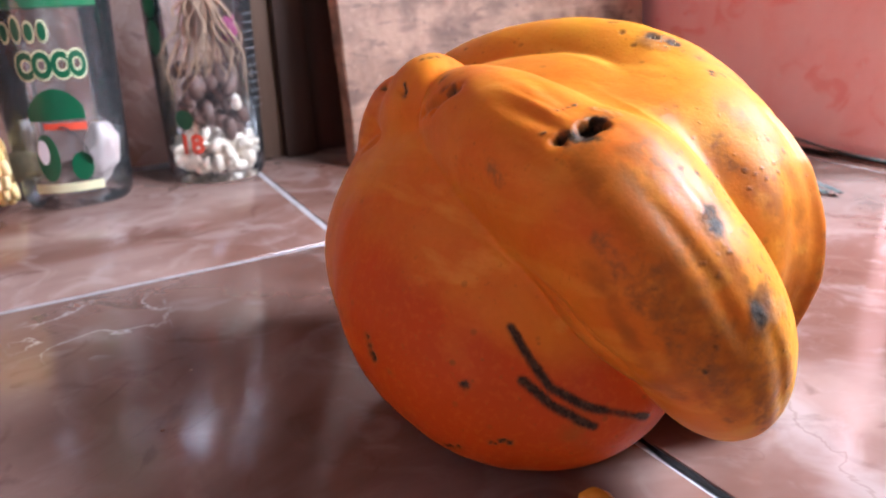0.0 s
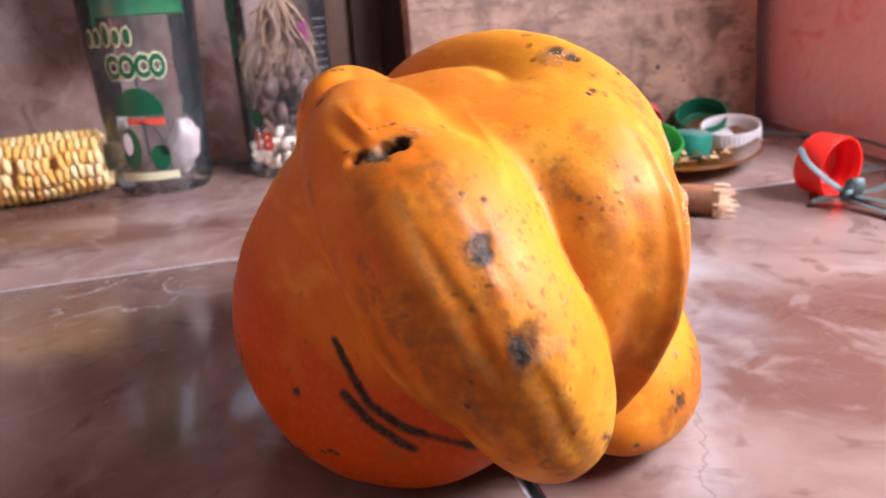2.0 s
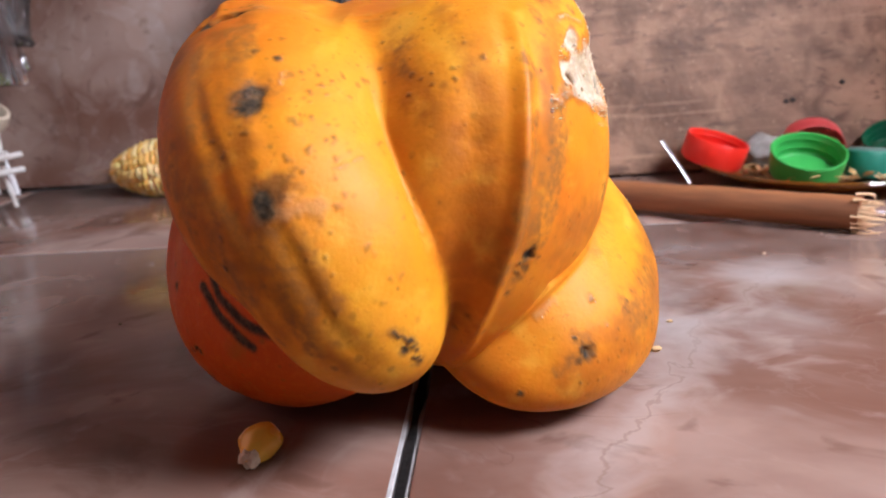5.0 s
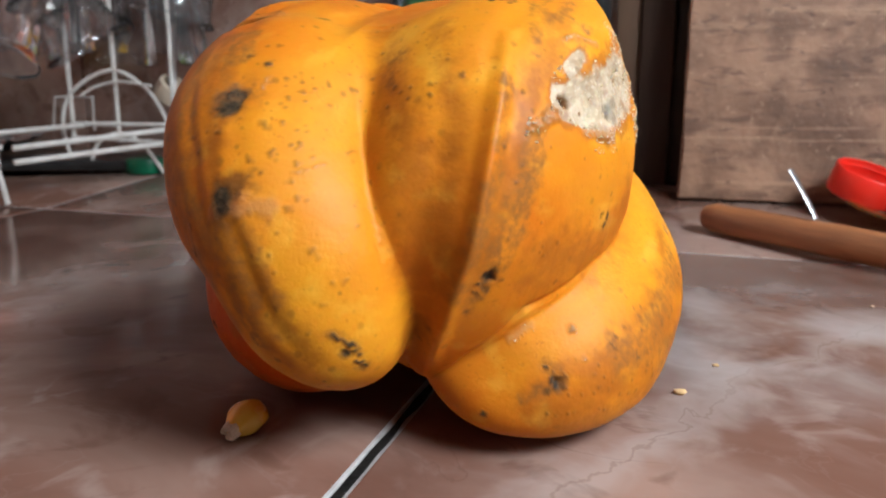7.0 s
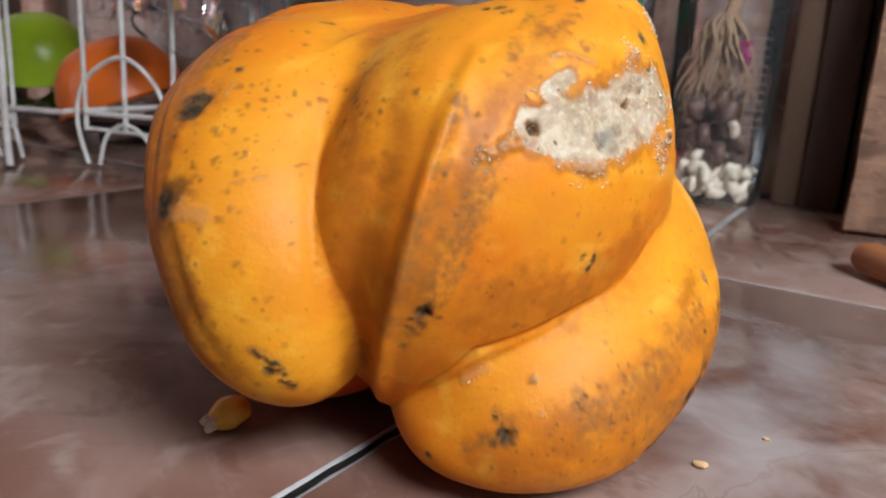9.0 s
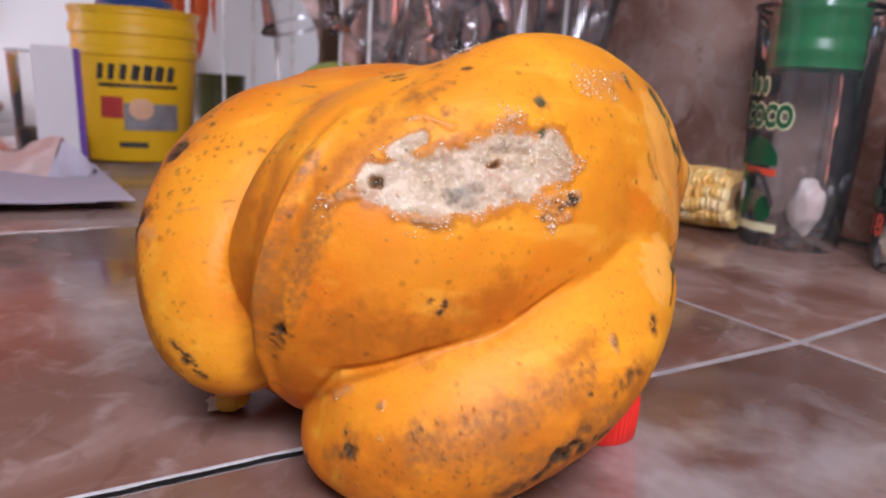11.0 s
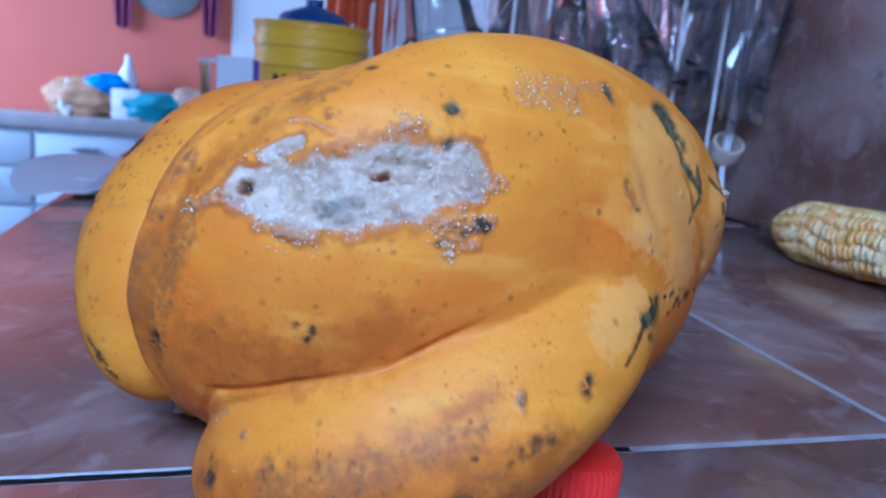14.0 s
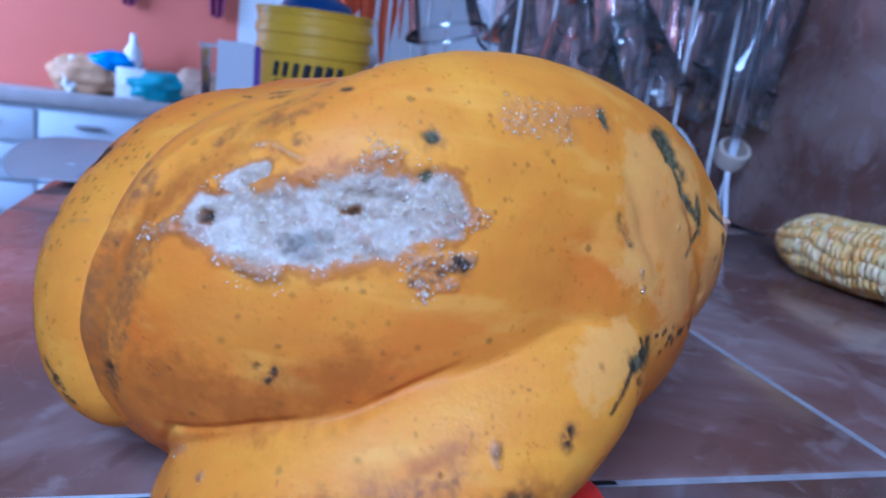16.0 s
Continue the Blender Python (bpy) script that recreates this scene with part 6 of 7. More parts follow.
for k in range(5):
    a = k * 1.26
    blob(0.0024, 0.0015, 0.0013, (-0.0056 - 0.0006 * (k % 2), 0.0018 * math.cos(a), 0.0014 * math.sin(a)), k, 0.5, 2, bm=bm)
part("grain_tip", bm, mat("grain_tip", (0.72, 0.58, 0.42), (0.40, 0.25, 0.15), 0.7, scale=300, bump=0.5), g, "pale torn tip")
for k, (x, y, s) in enumerate(((0.2505, 0.206, 0.0022), (0.232, 0.196, 0.0035), (0.262, 0.235, 0.0012), (0.05, 0.30, 0.0007), (0.03, 0.26, 0.0008), (0.33, 0.33, 0.001))):
    tagged(part("crumb", blob(s, s * 0.7, s * 0.45, (0, 0, s * 0.4), k, 0.5, 2), (HUSK if k > 2 else LABELPEACH if k == 1 else CHAFF)), "tiny dry crumb on the worktop tile", "crumb", "crumbs").location = (x, y, rise(y))

# ---- ear of maize against the wall ----
EAR_AT = Vector((-0.1240, 0.578, 0.0362))


def plump(seed):
    """A squarish kernel of unit size."""
    bm = blob(1, 1, 1, seed=seed, rough=0.16, sub=2)
    for v in bm.verts:
        v.co = Vector([math.copysign(abs(c) ** 0.72, c) for c in v.co])
    return bm


def ear():
    e = thing("maize_ear", "ear of pale yellow maize lying against the wall", "maize ear", EAR_AT, (0, -3, -2))
    length = 0.128

    def fat(t):
        return 0.0208 * (0.35 + 0.65 * min(1, t / 0.28) ** 0.6) * (1 - 0.12 * max(0, t - 0.75) / 0.25)

    part("cob", tube([(length * i / 12, 0, 0) for i in range(13)], lambda t: fat(t) * 0.86, 20), COB, e)
    shapes = [piece_mesh("kernel", plump(q), KERNEL) for q in range(6)]
    rows_, per = 12, 25
    rnd = random.Random(5)
    for i in range(rows_):
        for j in range(per):
            t = max(0.003, (j + 0.5 * (i % 2) + rnd.uniform(-0.12, 0.12)) / per)
            a = 2 * math.pi * (i + 0.25 * math.sin(j * 0.5)) / rows_ + rnd.uniform(-0.04, 0.04) + t * 0.35
            if t > 0.99 or rnd.random() < 0.015:
                continue
            r = fat(t)
            out = Vector((0, math.cos(a), math.sin(a)))
            side = Vector((0, -math.sin(a), math.cos(a)))
            size = (0.45 + 0.55 * min(1, t / 0.2))
            m3 = Matrix((Vector((1, 0, 0)), side, out)).transposed()
            place = Matrix.Translation(Vector((length * t, 0, 0)) + out * (r * 0.90)) @ (m3 @ Matrix.Rotation(rnd.uniform(-0.2, 0.2), 3, "Z")).to_4x4()
            piece("kernel", rnd.choice(shapes), e, place @ Matrix.Diagonal((length / per * 0.57, r * math.pi / rows_ * rnd.uniform(1.12, 1.24), 0.0064 * size, 1)))
    bm = bmesh.new()
    for q in range(9):
        a = q * 0.7
        tube([(0.004, 0.004 * math.cos(a), 0.004 * math.sin(a)), (-0.008, 0.006 * math.cos(a + 0.4), 0.006 * math.sin(a + 0.4) - 0.002), (-0.017 - 0.004 * (q % 3), 0.008 * math.cos(a + 0.9), 0.006 * math.sin(a + 0.9) - 0.004)], lambda t: 0.0028 * (1 - 0.7 * t), 6, bm=bm, flat=0.35, smooth_steps=4)
    part("husk_tip", bm, HUSK, e, "dry torn husk at the tip")
    part("stalk_end", tube([(length - 0.004, 0, 0), (length + 0.010, 0.002, 0.001), (length + 0.018, 0.004, -0.004)], lambda t: 0.011 * (1 - 0.35 * t), 12), mat("dry_stalk", (0.10, 0.075, 0.035), (0.05, 0.035, 0.018), 0.8, scale=120, bump=0.5), e, "dark dry stalk end")
    return e


ear()

# ---- printed clear bottles with seeds ----


def round_text(body, size, r, angle, z, swell=0.022, squeeze=1.0):
    """Letters wrapped round an upright cylinder of radius r, centred at an angle."""
    cu = bpy.data.curves.new("letters", "FONT")
    cu.body, cu.size, cu.align_x, cu.offset = body, size, "CENTER", size * swell
    ob = bpy.data.objects.new("letters", cu)
    scene.collection.objects.link(ob)
    bpy.context.view_layer.update()
    me = bpy.data.meshes.new_from_object(ob.evaluated_get(bpy.context.evaluated_depsgraph_get()))
    bpy.data.objects.remove(ob)
    bm = bmesh.new()
    bm.from_mesh(me)
    bpy.data.meshes.remove(me)
    bmesh.ops.subdivide_edges(bm, edges=[e for e in bm.edges if e.calc_length() > 0.003], cuts=3)
    bmesh.ops.triangulate(bm, faces=bm.faces[:])
    for v in bm.verts:
        a = angle + squeeze * v.co.x / r
        v.co = Vector((r * math.cos(a), r * math.sin(a), z + v.co.y))
    return bm


def patch(r, a0, a1, shape, n=40, lift=0.0):
    """A printed patch on a cylinder: shape(u) gives its lower and upper height for u from 0 to 1."""
    bm = bmesh.new()
    prev = None
    for i in range(n + 1):
        u = i / n
        a = a0 + (a1 - a0) * u
        lo, hi = shape(u)
        cur = [bm.verts.new(((r + lift) * math.cos(a), (r + lift) * math.sin(a), lo + (hi - lo) * k / 4)) for k in range(5)]
        if prev:
            for k in range(4):
                bm.faces.new((prev[k], cur[k], cur[k + 1], prev[k + 1]))
        prev = cur
    return bm


def oval(z, h):
    return lambda u: (z - h * math.sqrt(max(0, 1 - (2 * u - 1) ** 2)), z + h * math.sqrt(max(0, 1 - (2 * u - 1) ** 2)))


def bean_heap(name, r, z0, z1, count, size, seed, material, parent, keep=None):
    shapes = [piece_mesh(name, blob(size, size * 0.66, size * 0.55, seed=q, rough=0.12, sub=2), material) for q in range(3)]
    rnd = random.Random(seed)
    for k in range(count):
        a, q = rnd.uniform(0, 6.283), math.sqrt(rnd.random()) * (r - size * 1.1)
        x, y = q * math.cos(a), q * math.sin(a)
        if keep and not keep(x, y):
            continue
        turn = Euler((rnd.uniform(0, 3), rnd.uniform(0, 3), rnd.uniform(0, 3))).to_matrix()
        piece(name, shapes[k % 3], parent, Matrix.Translation((x, y, rnd.uniform(z0, z1))) @ turn.to_4x4())


B1 = thing("printed_bottle", "clear plastic bottle with green printing holding a papery bulb", "bottle", (0.0425, 0.579, rise(0.579) + 0.0003), (0, 0, 0), "clear bottles by the wall")


def bottle_wall(r0, r1, h, t=0.0007):
    return lathe([(0.0001, 0.0015), (r0 * 0.6, 0.0012), (r0 * 0.75, 0.0003), (r0 * 0.92, 0.0006), (r0, 0.006), (r0 + (r1 - r0) * 0.5, h * 0.5), (r1, h)], 64)


def r_at(z):
    return 0.0355 + (0.0425 - 0.0355) * z / 0.17


part("bottle_wall", bottle_wall(0.0355, 0.0425, 0.17), CLEAR, B1).visible_shadow = False
part("rim", lathe([(0.0425, 0.168), (0.0445, 0.169), (0.0445, 0.1715), (0.0422, 0.1715), (0.0425, 0.168)], 64), CLEAR, B1)
FACE = math.radians(-112)   # the printed side
part("printed_letters", round_text("COCO", 0.0205, r_at(0.095) + 0.0006, FACE + 0.26, 0.0875, 0.055, 0.66), PRINTGREEN, B1, "green word with a pale outline")
part("letter_outline", round_text("COCO", 0.0205, r_at(0.095) + 0.0003, FACE + 0.26, 0.0875, 0.115, 0.66), PRINTCREAM, B1, "cream printed outline")
for k, tall in enumerate((0.010, 0.0105, 0.0140, 0.0105, 0.0110)):
    a, rr = FACE - 0.52 + 0.185 * k, r_at(0.118)
    part("bar_outline", patch(rr, a - 0.088, a + 0.088, oval(0.1095 + tall / 2, tall / 2 + 0.0016), 16, lift=0.0003), PRINTCREAM, B1, "cream printed outline")
    part("printed_bar", patch(rr, a - 0.060, a + 0.060, oval(0.1095 + tall / 2, tall / 2), 16, lift=0.0008), PRINTGREEN, B1, "green printed bar")
part("printed_cap_shape", patch(r_at(0.07), FACE - 0.26, FACE + 0.62, lambda u: (0.060, 0.066 + 0.014 * math.sin(math.pi * u) ** 0.7), lift=0.0004), PRINTGREEN, B1, "green printed shape")
part("printed_red_band", patch(r_at(0.058), FACE - 0.05, FACE + 0.62, lambda u: (0.0545 - 0.002 * u, 0.0585 - 0.001 * u), lift=0.0006), PRINTRED, B1, "red printed band")
part("printed_oval", patch(r_at(0.035), FACE - 0.28, FACE + 0.10, oval(0.036, 0.0155), lift=0.0005), PRINTGREEN, B1, "green printed oval")
part("printed_oval", patch(r_at(0.03), FACE + 0.26, FACE + 0.62, oval(0.029, 0.0095), lift=0.0005), PRINTGREEN, B1, "green printed oval")
part("printed_spot", patch(r_at(0.04), FACE - 0.24, FACE - 0.05, oval(0.040, 0.008), lift=0.0008), PAPER, B1, "white printed spot")
bm = bmesh.new()
tube([((r_at(0.05) + 0.0009) * math.cos(FACE + 0.18 + 0.44 * u), (r_at(0.05) + 0.0009) * math.sin(FACE + 0.18 + 0.44 * u), 0.056 - 0.024 * u * u) for u in (0, 0.25, 0.5, 0.75, 1)], 0.0024, 8, bm=bm, flat=0.2)
part("printed_arc", bm, INK, B1, "black printed arc")
part("cream_foot_band", patch(r_at(0.016), FACE - 0.45, FACE + 0.75, lambda u: (0.0125, 0.0185), lift=0.0004), PRINTCREAM, B1, "cream printed band")
# green screw neck of an inner jar
part("inner_green_neck", lathe([(0.030, 0.128), (0.0315, 0.129), (0.0315, 0.137), (0.0322, 0.138), (0.0322, 0.144), (0.0315, 0.145), (0.0315, 0.152), (0.0322, 0.153), (0.0322, 0.185), (0.0300, 0.187), (0.0290, 0.187), (0.0290, 0.128), (0.030, 0.128)], 64), mat("collar_green", (0.015, 0.17, 0.055), (0.01, 0.12, 0.04), 0.3, scale=40, skin=0.1), B1, "green threaded collar")
part("inner_jar", lathe([(0.028, 0.012), (0.0300, 0.03), (0.0300, 0.128)], 48), CLEAR, B1).visible_shadow = False
bulb = thing("papery_bulb", "pale papery bulb with pink skin inside the bottle", "bulb", (0.0600, 0.570, rise(0.579) + 0.033), (10, 12, 0))
part("bulb_body", blob(0.0115, 0.0105, 0.021, seed=3, rough=0.22, sub=4), GARLIC, bulb)
bulb2 = thing("papery_bulb", "small dark dried bulb inside the bottle", "bulb", (0.0330, 0.584, rise(0.579) + 0.014), (0, 70, 0))
part("bulb_body", blob(0.010, 0.009, 0.018, seed=5, rough=0.4, sub=4), BROWNBEAN, bulb2)

B2 = thing("seed_bottle", "clear plastic bottle holding white beans and dry roots", "bottle", (0.1425, 0.5845, rise(0.5845) + 0.0003), (0, 0, 0), "clear bottles by the wall")
part("bottle_wall", bottle_wall(0.0355, 0.0392, 0.19), CLEAR, B2).visible_shadow = False
bean_heap("white_bean", 0.0345, 0.007, 0.028, 110, 0.0068, 2, BEAN, B2)
bean_heap("white_bean", 0.0345, 0.024, 0.042, 18, 0.0070, 4, BEAN, B2, lambda x, y: x < -0.008)
bean_heap("white_bean", 0.0350, 0.052, 0.088, 90, 0.0062, 9, BEAN, B2, lambda x, y: x > 0.012 and y < -0.010)
bean_heap("brown_seed", 0.032, 0.035, 0.082, 44, 0.0092, 7, BROWNBEAN, B2)
bm = bmesh.new()
rnd = random.Random(11)
for k in range(46):
    a = rnd.uniform(0, 6.283)
    p = [Vector((0.004 * math.cos(a), -0.012 + 0.004 * math.sin(a), 0.135))]
    for s in range(4):
        p.append(p[-1] + Vector((rnd.uniform(-0.009, 0.009) + 0.004 * math.cos(a), rnd.uniform(-0.006, 0.004), -rnd.uniform(0.006, 0.022))))
    for v in p:
        q = math.hypot(v.x, v.y)
        if q > 0.033:
            v.x *= 0.033 / q
            v.y *= 0.033 / q
    tube(p, lambda t: 0.0016 * (1.15 - t), 5, bm=bm, smooth_steps=3)
tube([(0.0, -0.010, 0.12), (0.004, -0.010, 0.145), (0.010, -0.006, 0.17)], lambda t: 0.010 - 0.004 * t, 9, bm=bm, flat=0.6)
part("dry_roots", bm, ROOT, B2, "tangle of dry brown roots")["kind"] = "stuff"
part("magenta_petal", blob(0.006, 0.004, 0.010, (0.016, -0.018, 0.108), 2, 0.4, 3), MAGENTA, B2, "magenta scrap")
part("printed_number", round_text("18", 0.019, 0.0368, math.radians(-131), 0.024, 0.04), PRINTRED, B2, "red printed number")
part("printed_leaf", patch(0.0370, math.radians(-146), math.radians(-124), oval(0.048, 0.007), lift=0.0004), PRINTGREEN, B2, "green printed leaves")
bm = bmesh.new()
for k in range(12):
    tube([(0.0379 * math.cos(math.radians(-52 + 6 * j)), 0.0379 * math.sin(math.radians(-52 + 6 * j)), 0.052 + 0.006 * k) for j in range(5)], 0.00028, 4, bm=bm, smooth_steps=2)
part("printed_lines", bm, LABELGREY, B2, "lines of tiny grey print")
part("printed_green_patch", patch(0.0375, math.radians(-172), math.radians(-150), oval(0.105, 0.012), lift=0.0004), PRINTGREEN, B2, "green printed shape")
part("printed_green_patch", patch(0.0380, math.radians(-172), math.radians(-150), oval(0.127, 0.009), lift=0.0004), PRINTGREEN, B2, "green printed shape")

# ---- dark planks and the leaning board ----
for x0, x1, y0, m, lab in ((0.183, 0.203, 0.604, BROWNWOOD, "narrow brown plank standing against the wall"), (0.2035, 0.229, 0.598, DARKWOOD, "dark old plank standing in the shade"), (0.230, 0.262, 0.606, DARKWOOD, "dark old plank standing in the shade")):
    p = tagged(part("plank", box(x0, y0, rise(y0) + 0.0004, x1, BACK_Y - 0.0035, 0.62, 0.0015), m), lab, "plank", "planks against the wall")
bm = box(0.0, -0.0075, 0.0, 0.334, 0.0075, 0.46, 0.0012, 1)
bmesh.ops.subdivide_edges(bm, edges=[e for e in bm.edges if e.calc_length() > 0.1], cuts=24, use_grid_fill=True)
for v in bm.verts:
    k = 0.0016 * noise.noise(v.co * 60) + 0.0007 * noise.noise(v.co * 220)
    if v.co.x < 0.003 or v.co.x > 0.331:
        v.co.x += k
    v.co.y += 0.0006 * noise.noise(v.co * 25)
board = thing("wooden_board", "worn brown plywood board leaning on the wall", "board", (0.240, 0.5515, rise(0.5515) + 0.0012), (-5.5, 0, 3))
part("board_panel", bm, PLYWOOD, board, smooth=False)
# Black blobs draw the darkness inside the nail holes.
for x, z in ((0.226, 0.061), (0.1835, 0.0490), (0.1885, 0.0498)):
    part("nail_hole", blob(0.0022, 0.0012, 0.0018, (x, -0.0078, z), int(x * 100), 0.4, 2), GRIME_GAP, board, "dark nail hole")

# ---- plate of caps ----
PL = Vector((0.430, 0.510, 0.0))
plate = thing("amber_plate", "dark amber glass plate holding bottle caps and chaff", "plate", (PL.x, PL.y, rise(PL.y) + 0.0004), (5.1, 0, 0))
part("plate_body", lathe([(0.0001, 0.0), (0.045, 0.0), (0.052, 0.0012), (0.068, 0.0062), (0.0840, 0.0128), (0.0860, 0.0146), (0.0852, 0.0160), (0.0830, 0.0158), (0.066, 0.0088), (0.050, 0.0040), (0.0001, 0.0032)], 96), AMBER, plate)
PZ = rise(PL.y) + 0.0044
cap("green_bottle_cap", "bright green plastic cap lying tilted on the plate", 0.0228, 0.0175, (0.4060, 0.4760, PZ + 0.0055), (26, -6, 10), GREEN, flare=0.0012)
cap("teal_bottle_cap", "teal plastic cap standing upside down on the plate", 0.0150, 0.018, (0.4510, 0.4820, PZ + 0.0180), (180, 4, 0), TEAL, seg=96, top_material=CAPTOP)
cap("white_bottle_cap", "white ribbed plastic cap lying open on the plate", 0.0240, 0.0140, (0.4990, 0.4990, PZ + 0.0040), (8, -9, 0), WHITEPLASTIC, ribs=40, seg=240)
cap("dark_green_bottle_cap", "dark green plastic cap tipped against the white cap", 0.0222, 0.0175, (0.4990, 0.5400, PZ + 0.0075), (22, -20, 0), DEEPGREEN)
cap("faded_red_bottle_cap", "faded red plastic cap leaning with its top outward", 0.0245, 0.0140, (0.4430, 0.5640, PZ + 0.0160), (118, 0, -8), DULLRED, seg=96, top_material=DULLRED)
cap("red_open_cap", "red plastic cap lying open at the plate's edge", 0.0225, 0.0185, (0.3560, 0.5200, PZ + 0.0110), (12, 16, 0), RED)
tagged(part("pebble", blob(0.017, 0.013, 0.0125, (0.4035, 0.548, PZ + 0.0145), 6, 0.25, 4), STONE), "grey rounded pebble on the amber plate", "pebble")
bm = bmesh.new()
rnd = random.Random(21)
for k in range(150):
    a, q = rnd.uniform(0, 6.283), 0.060 * math.sqrt(rnd.random())
    x, y = PL.x + q * math.cos(a), PL.y - 0.012 + q * math.sin(a)
    z = PZ + 0.0015 + 0.004 * rnd.random() + max(0, q - 0.05) * 0.3
    turn = Euler((rnd.uniform(-0.6, 0.6), rnd.uniform(-0.6, 0.6), rnd.uniform(0, 6.28))).to_matrix()
    blob(rnd.uniform(0.002, 0.0075), rnd.uniform(0.001, 0.0022), 0.0006, (x, y, z), k, 0.6, 1, turn=turn, bm=bm)
tagged(part("chaff", bm, CHAFF), "scattered dry straw-coloured chaff on the plate", "chaff", kind="stuff")

# ---- turned stick with a torn end ----
S0, S1 = Vector((0.2595, 0.4640, 0.0)), Vector((0.3935, 0.3670, 0.0))
ang = math.degrees(math.atan2(S1.y - S0.y, S1.x - S0.x))
L = (S1 - S0).length
stick = thing("wooden_stick", "round pine stick with a torn splintered end", "stick", (S0.x, S0.y, rise(S0.y) + 0.0101), (0, math.degrees(math.atan2(rise(S0.y) - rise(S1.y), L)), ang))
bm = tube([(L * i / 24, 0, 0) for i in range(25)], lambda t: 0.0095 * min(1, 0.72 + 8 * t) * (0.97 + 0.03 * t), 28, smooth_steps=0)
for v in bm.verts:
    v.co.z += 0.0005 * noise.noise(v.co * 60)
part("shaft", bm, STICKWOOD, stick)
rnd = random.Random(8)
for k in range(34):
    a, q = rnd.uniform(0, 6.283), rnd.uniform(0.003, 0.0105)
    y, z = q * math.cos(a), q * math.sin(a)
    bm = tube([(L - 0.003, y, z), (L + 0.004, y * 1.05, z * 1.05), (L + rnd.uniform(0.005, 0.014), y * rnd.uniform(0.9, 1.5), z * rnd.uniform(0.7, 1.3))], lambda t: 0.0020 * (1.1 - t), 5, flat=0.5, smooth_steps=3)
    part("torn_fibre", bm, FIBRE, stick, "pale splintered fibre")

# bright metal strip across stick and plate
strip = thing("metal_strip", "thin bright steel strip resting on stick and plate", "metal strip", (0.3125, 0.4320, 0.0250), (0, 0, 0))
part("blade", tube([(0.0045, -0.010, -0.0010), (-0.0005, -0.006, 0.0085), (-0.0100, 0.002, 0.0245)], 0.0021, 8, flat=0.3), STEEL, strip)

# ---- red cap tied with plastic string ----
tied = cap("red_tied_cap", "red plastic cap lying on its side tied with string", 0.0215, 0.0225, (0.4840, 0.3870, 0.0222), (92, 8, 11), RED)
st = thing("plastic_string", "grey-green flat plastic string with knots and a bow", "string", (0, 0, 0))
part("long_strand", tube([(0.515, 0.497, 0.0245), (0.546, 0.492, 0.0195), (0.562, 0.482, 0.017), (0.580, 0.460, 0.0185), (0.589, 0.420, 0.014), (0.590, 0.370, 0.007), (0.5905, 0.30, 0.003)], 0.0018, 7, flat=0.6), STRING, st)
part("strand_knot", blob(0.0042, 0.0036, 0.0036, (0.561, 0.4825, 0.0172), 3, 0.5, 3, freq=3), STRING, st)
part("tie_strand", tube([(0.505, 0.398, 0.010), (0.528, 0.402, 0.006), (0.556, 0.405, 0.006), (0.588, 0.400, 0.004)], 0.0030, 8, flat=0.22), STRING, st)
part("tie_loop", tube([(0.463, 0.377, 0.036), (0.461, 0.366, 0.028), (0.470, 0.354, 0.016), (0.477, 0.349, 0.010)], 0.0024, 8, flat=0.3), STRING, st)
part("bow_knot", blob(0.0050, 0.0042, 0.0046, (0.478, 0.348, 0.0080), 5, 0.5, 3, freq=3), STRING, st)
for k, pts in enumerate((((0.478, 0.348, 0.008), (0.474, 0.335, 0.013), (0.474, 0.336, 0.022), (0.477, 0.345, 0.018), (0.478, 0.348, 0.009)), ((0.478, 0.348, 0.008), (0.486, 0.325, 0.008), (0.492, 0.304, 0.0035), (0.490, 0.294, 0.002)), ((0.478, 0.348, 0.007), (0.482, 0.322, 0.004), (0.484, 0.300, 0.0025)), ((0.478, 0.348, 0.008), (0.497, 0.345, 0.010), (0.512, 0.345, 0.013)), ((0.478, 0.348, 0.007), (0.467, 0.353, 0.007), (0.459, 0.357, 0.004)))):
    part("bow_tail", tube(pts, 0.0034, 8, flat=0.2), STRING, st)

# ---- dish rack ----
rack = thing("dish_rack", "white plastic-coated wire dish rack with chipped coating", "dish rack")


def arch_frame(c, u, wide, zf):
    """One end frame: uprights, a rail, a tall arch and a low arch between the feet."""
    c, u = Vector((*c, zf)), Vector((*u, 0)).normalized()

    def at(s, z):
        return c + u * (s * wide) + Vector((0, 0, z))

    for s, top in ((-0.50, 0.27), (-0.06, 0.29), (0.47, 0.27)):
        part("upright", tube([at(s, 0.032), at(s, 0.12), at(s - 0.01, top)], 0.0021, 8), WIRE, rack)
    part("rail", tube([at(-0.5, 0.047), at(0.52, 0.047)], 0.0022, 8), WIRE, rack)
    part("rail", tube([at(-0.5, 0.034), at(0.46, 0.031)], 0.0018, 8), WIRE, rack)
    part("tall_arch", tube([at(-0.50, 0.0025), at(-0.60, 0.040), at(-0.50, 0.074), at(-0.10, 0.096), at(0.24, 0.078), at(0.43, 0.042), at(0.52, 0.0025)], 0.0020, 8), WIRE, rack)
    part("low_arch", tube([at(-0.37, 0.0025), at(-0.28, 0.028), at(-0.06, 0.039), at(0.16, 0.028), at(0.34, 0.0025)], 0.0019, 8), WIRE, rack)


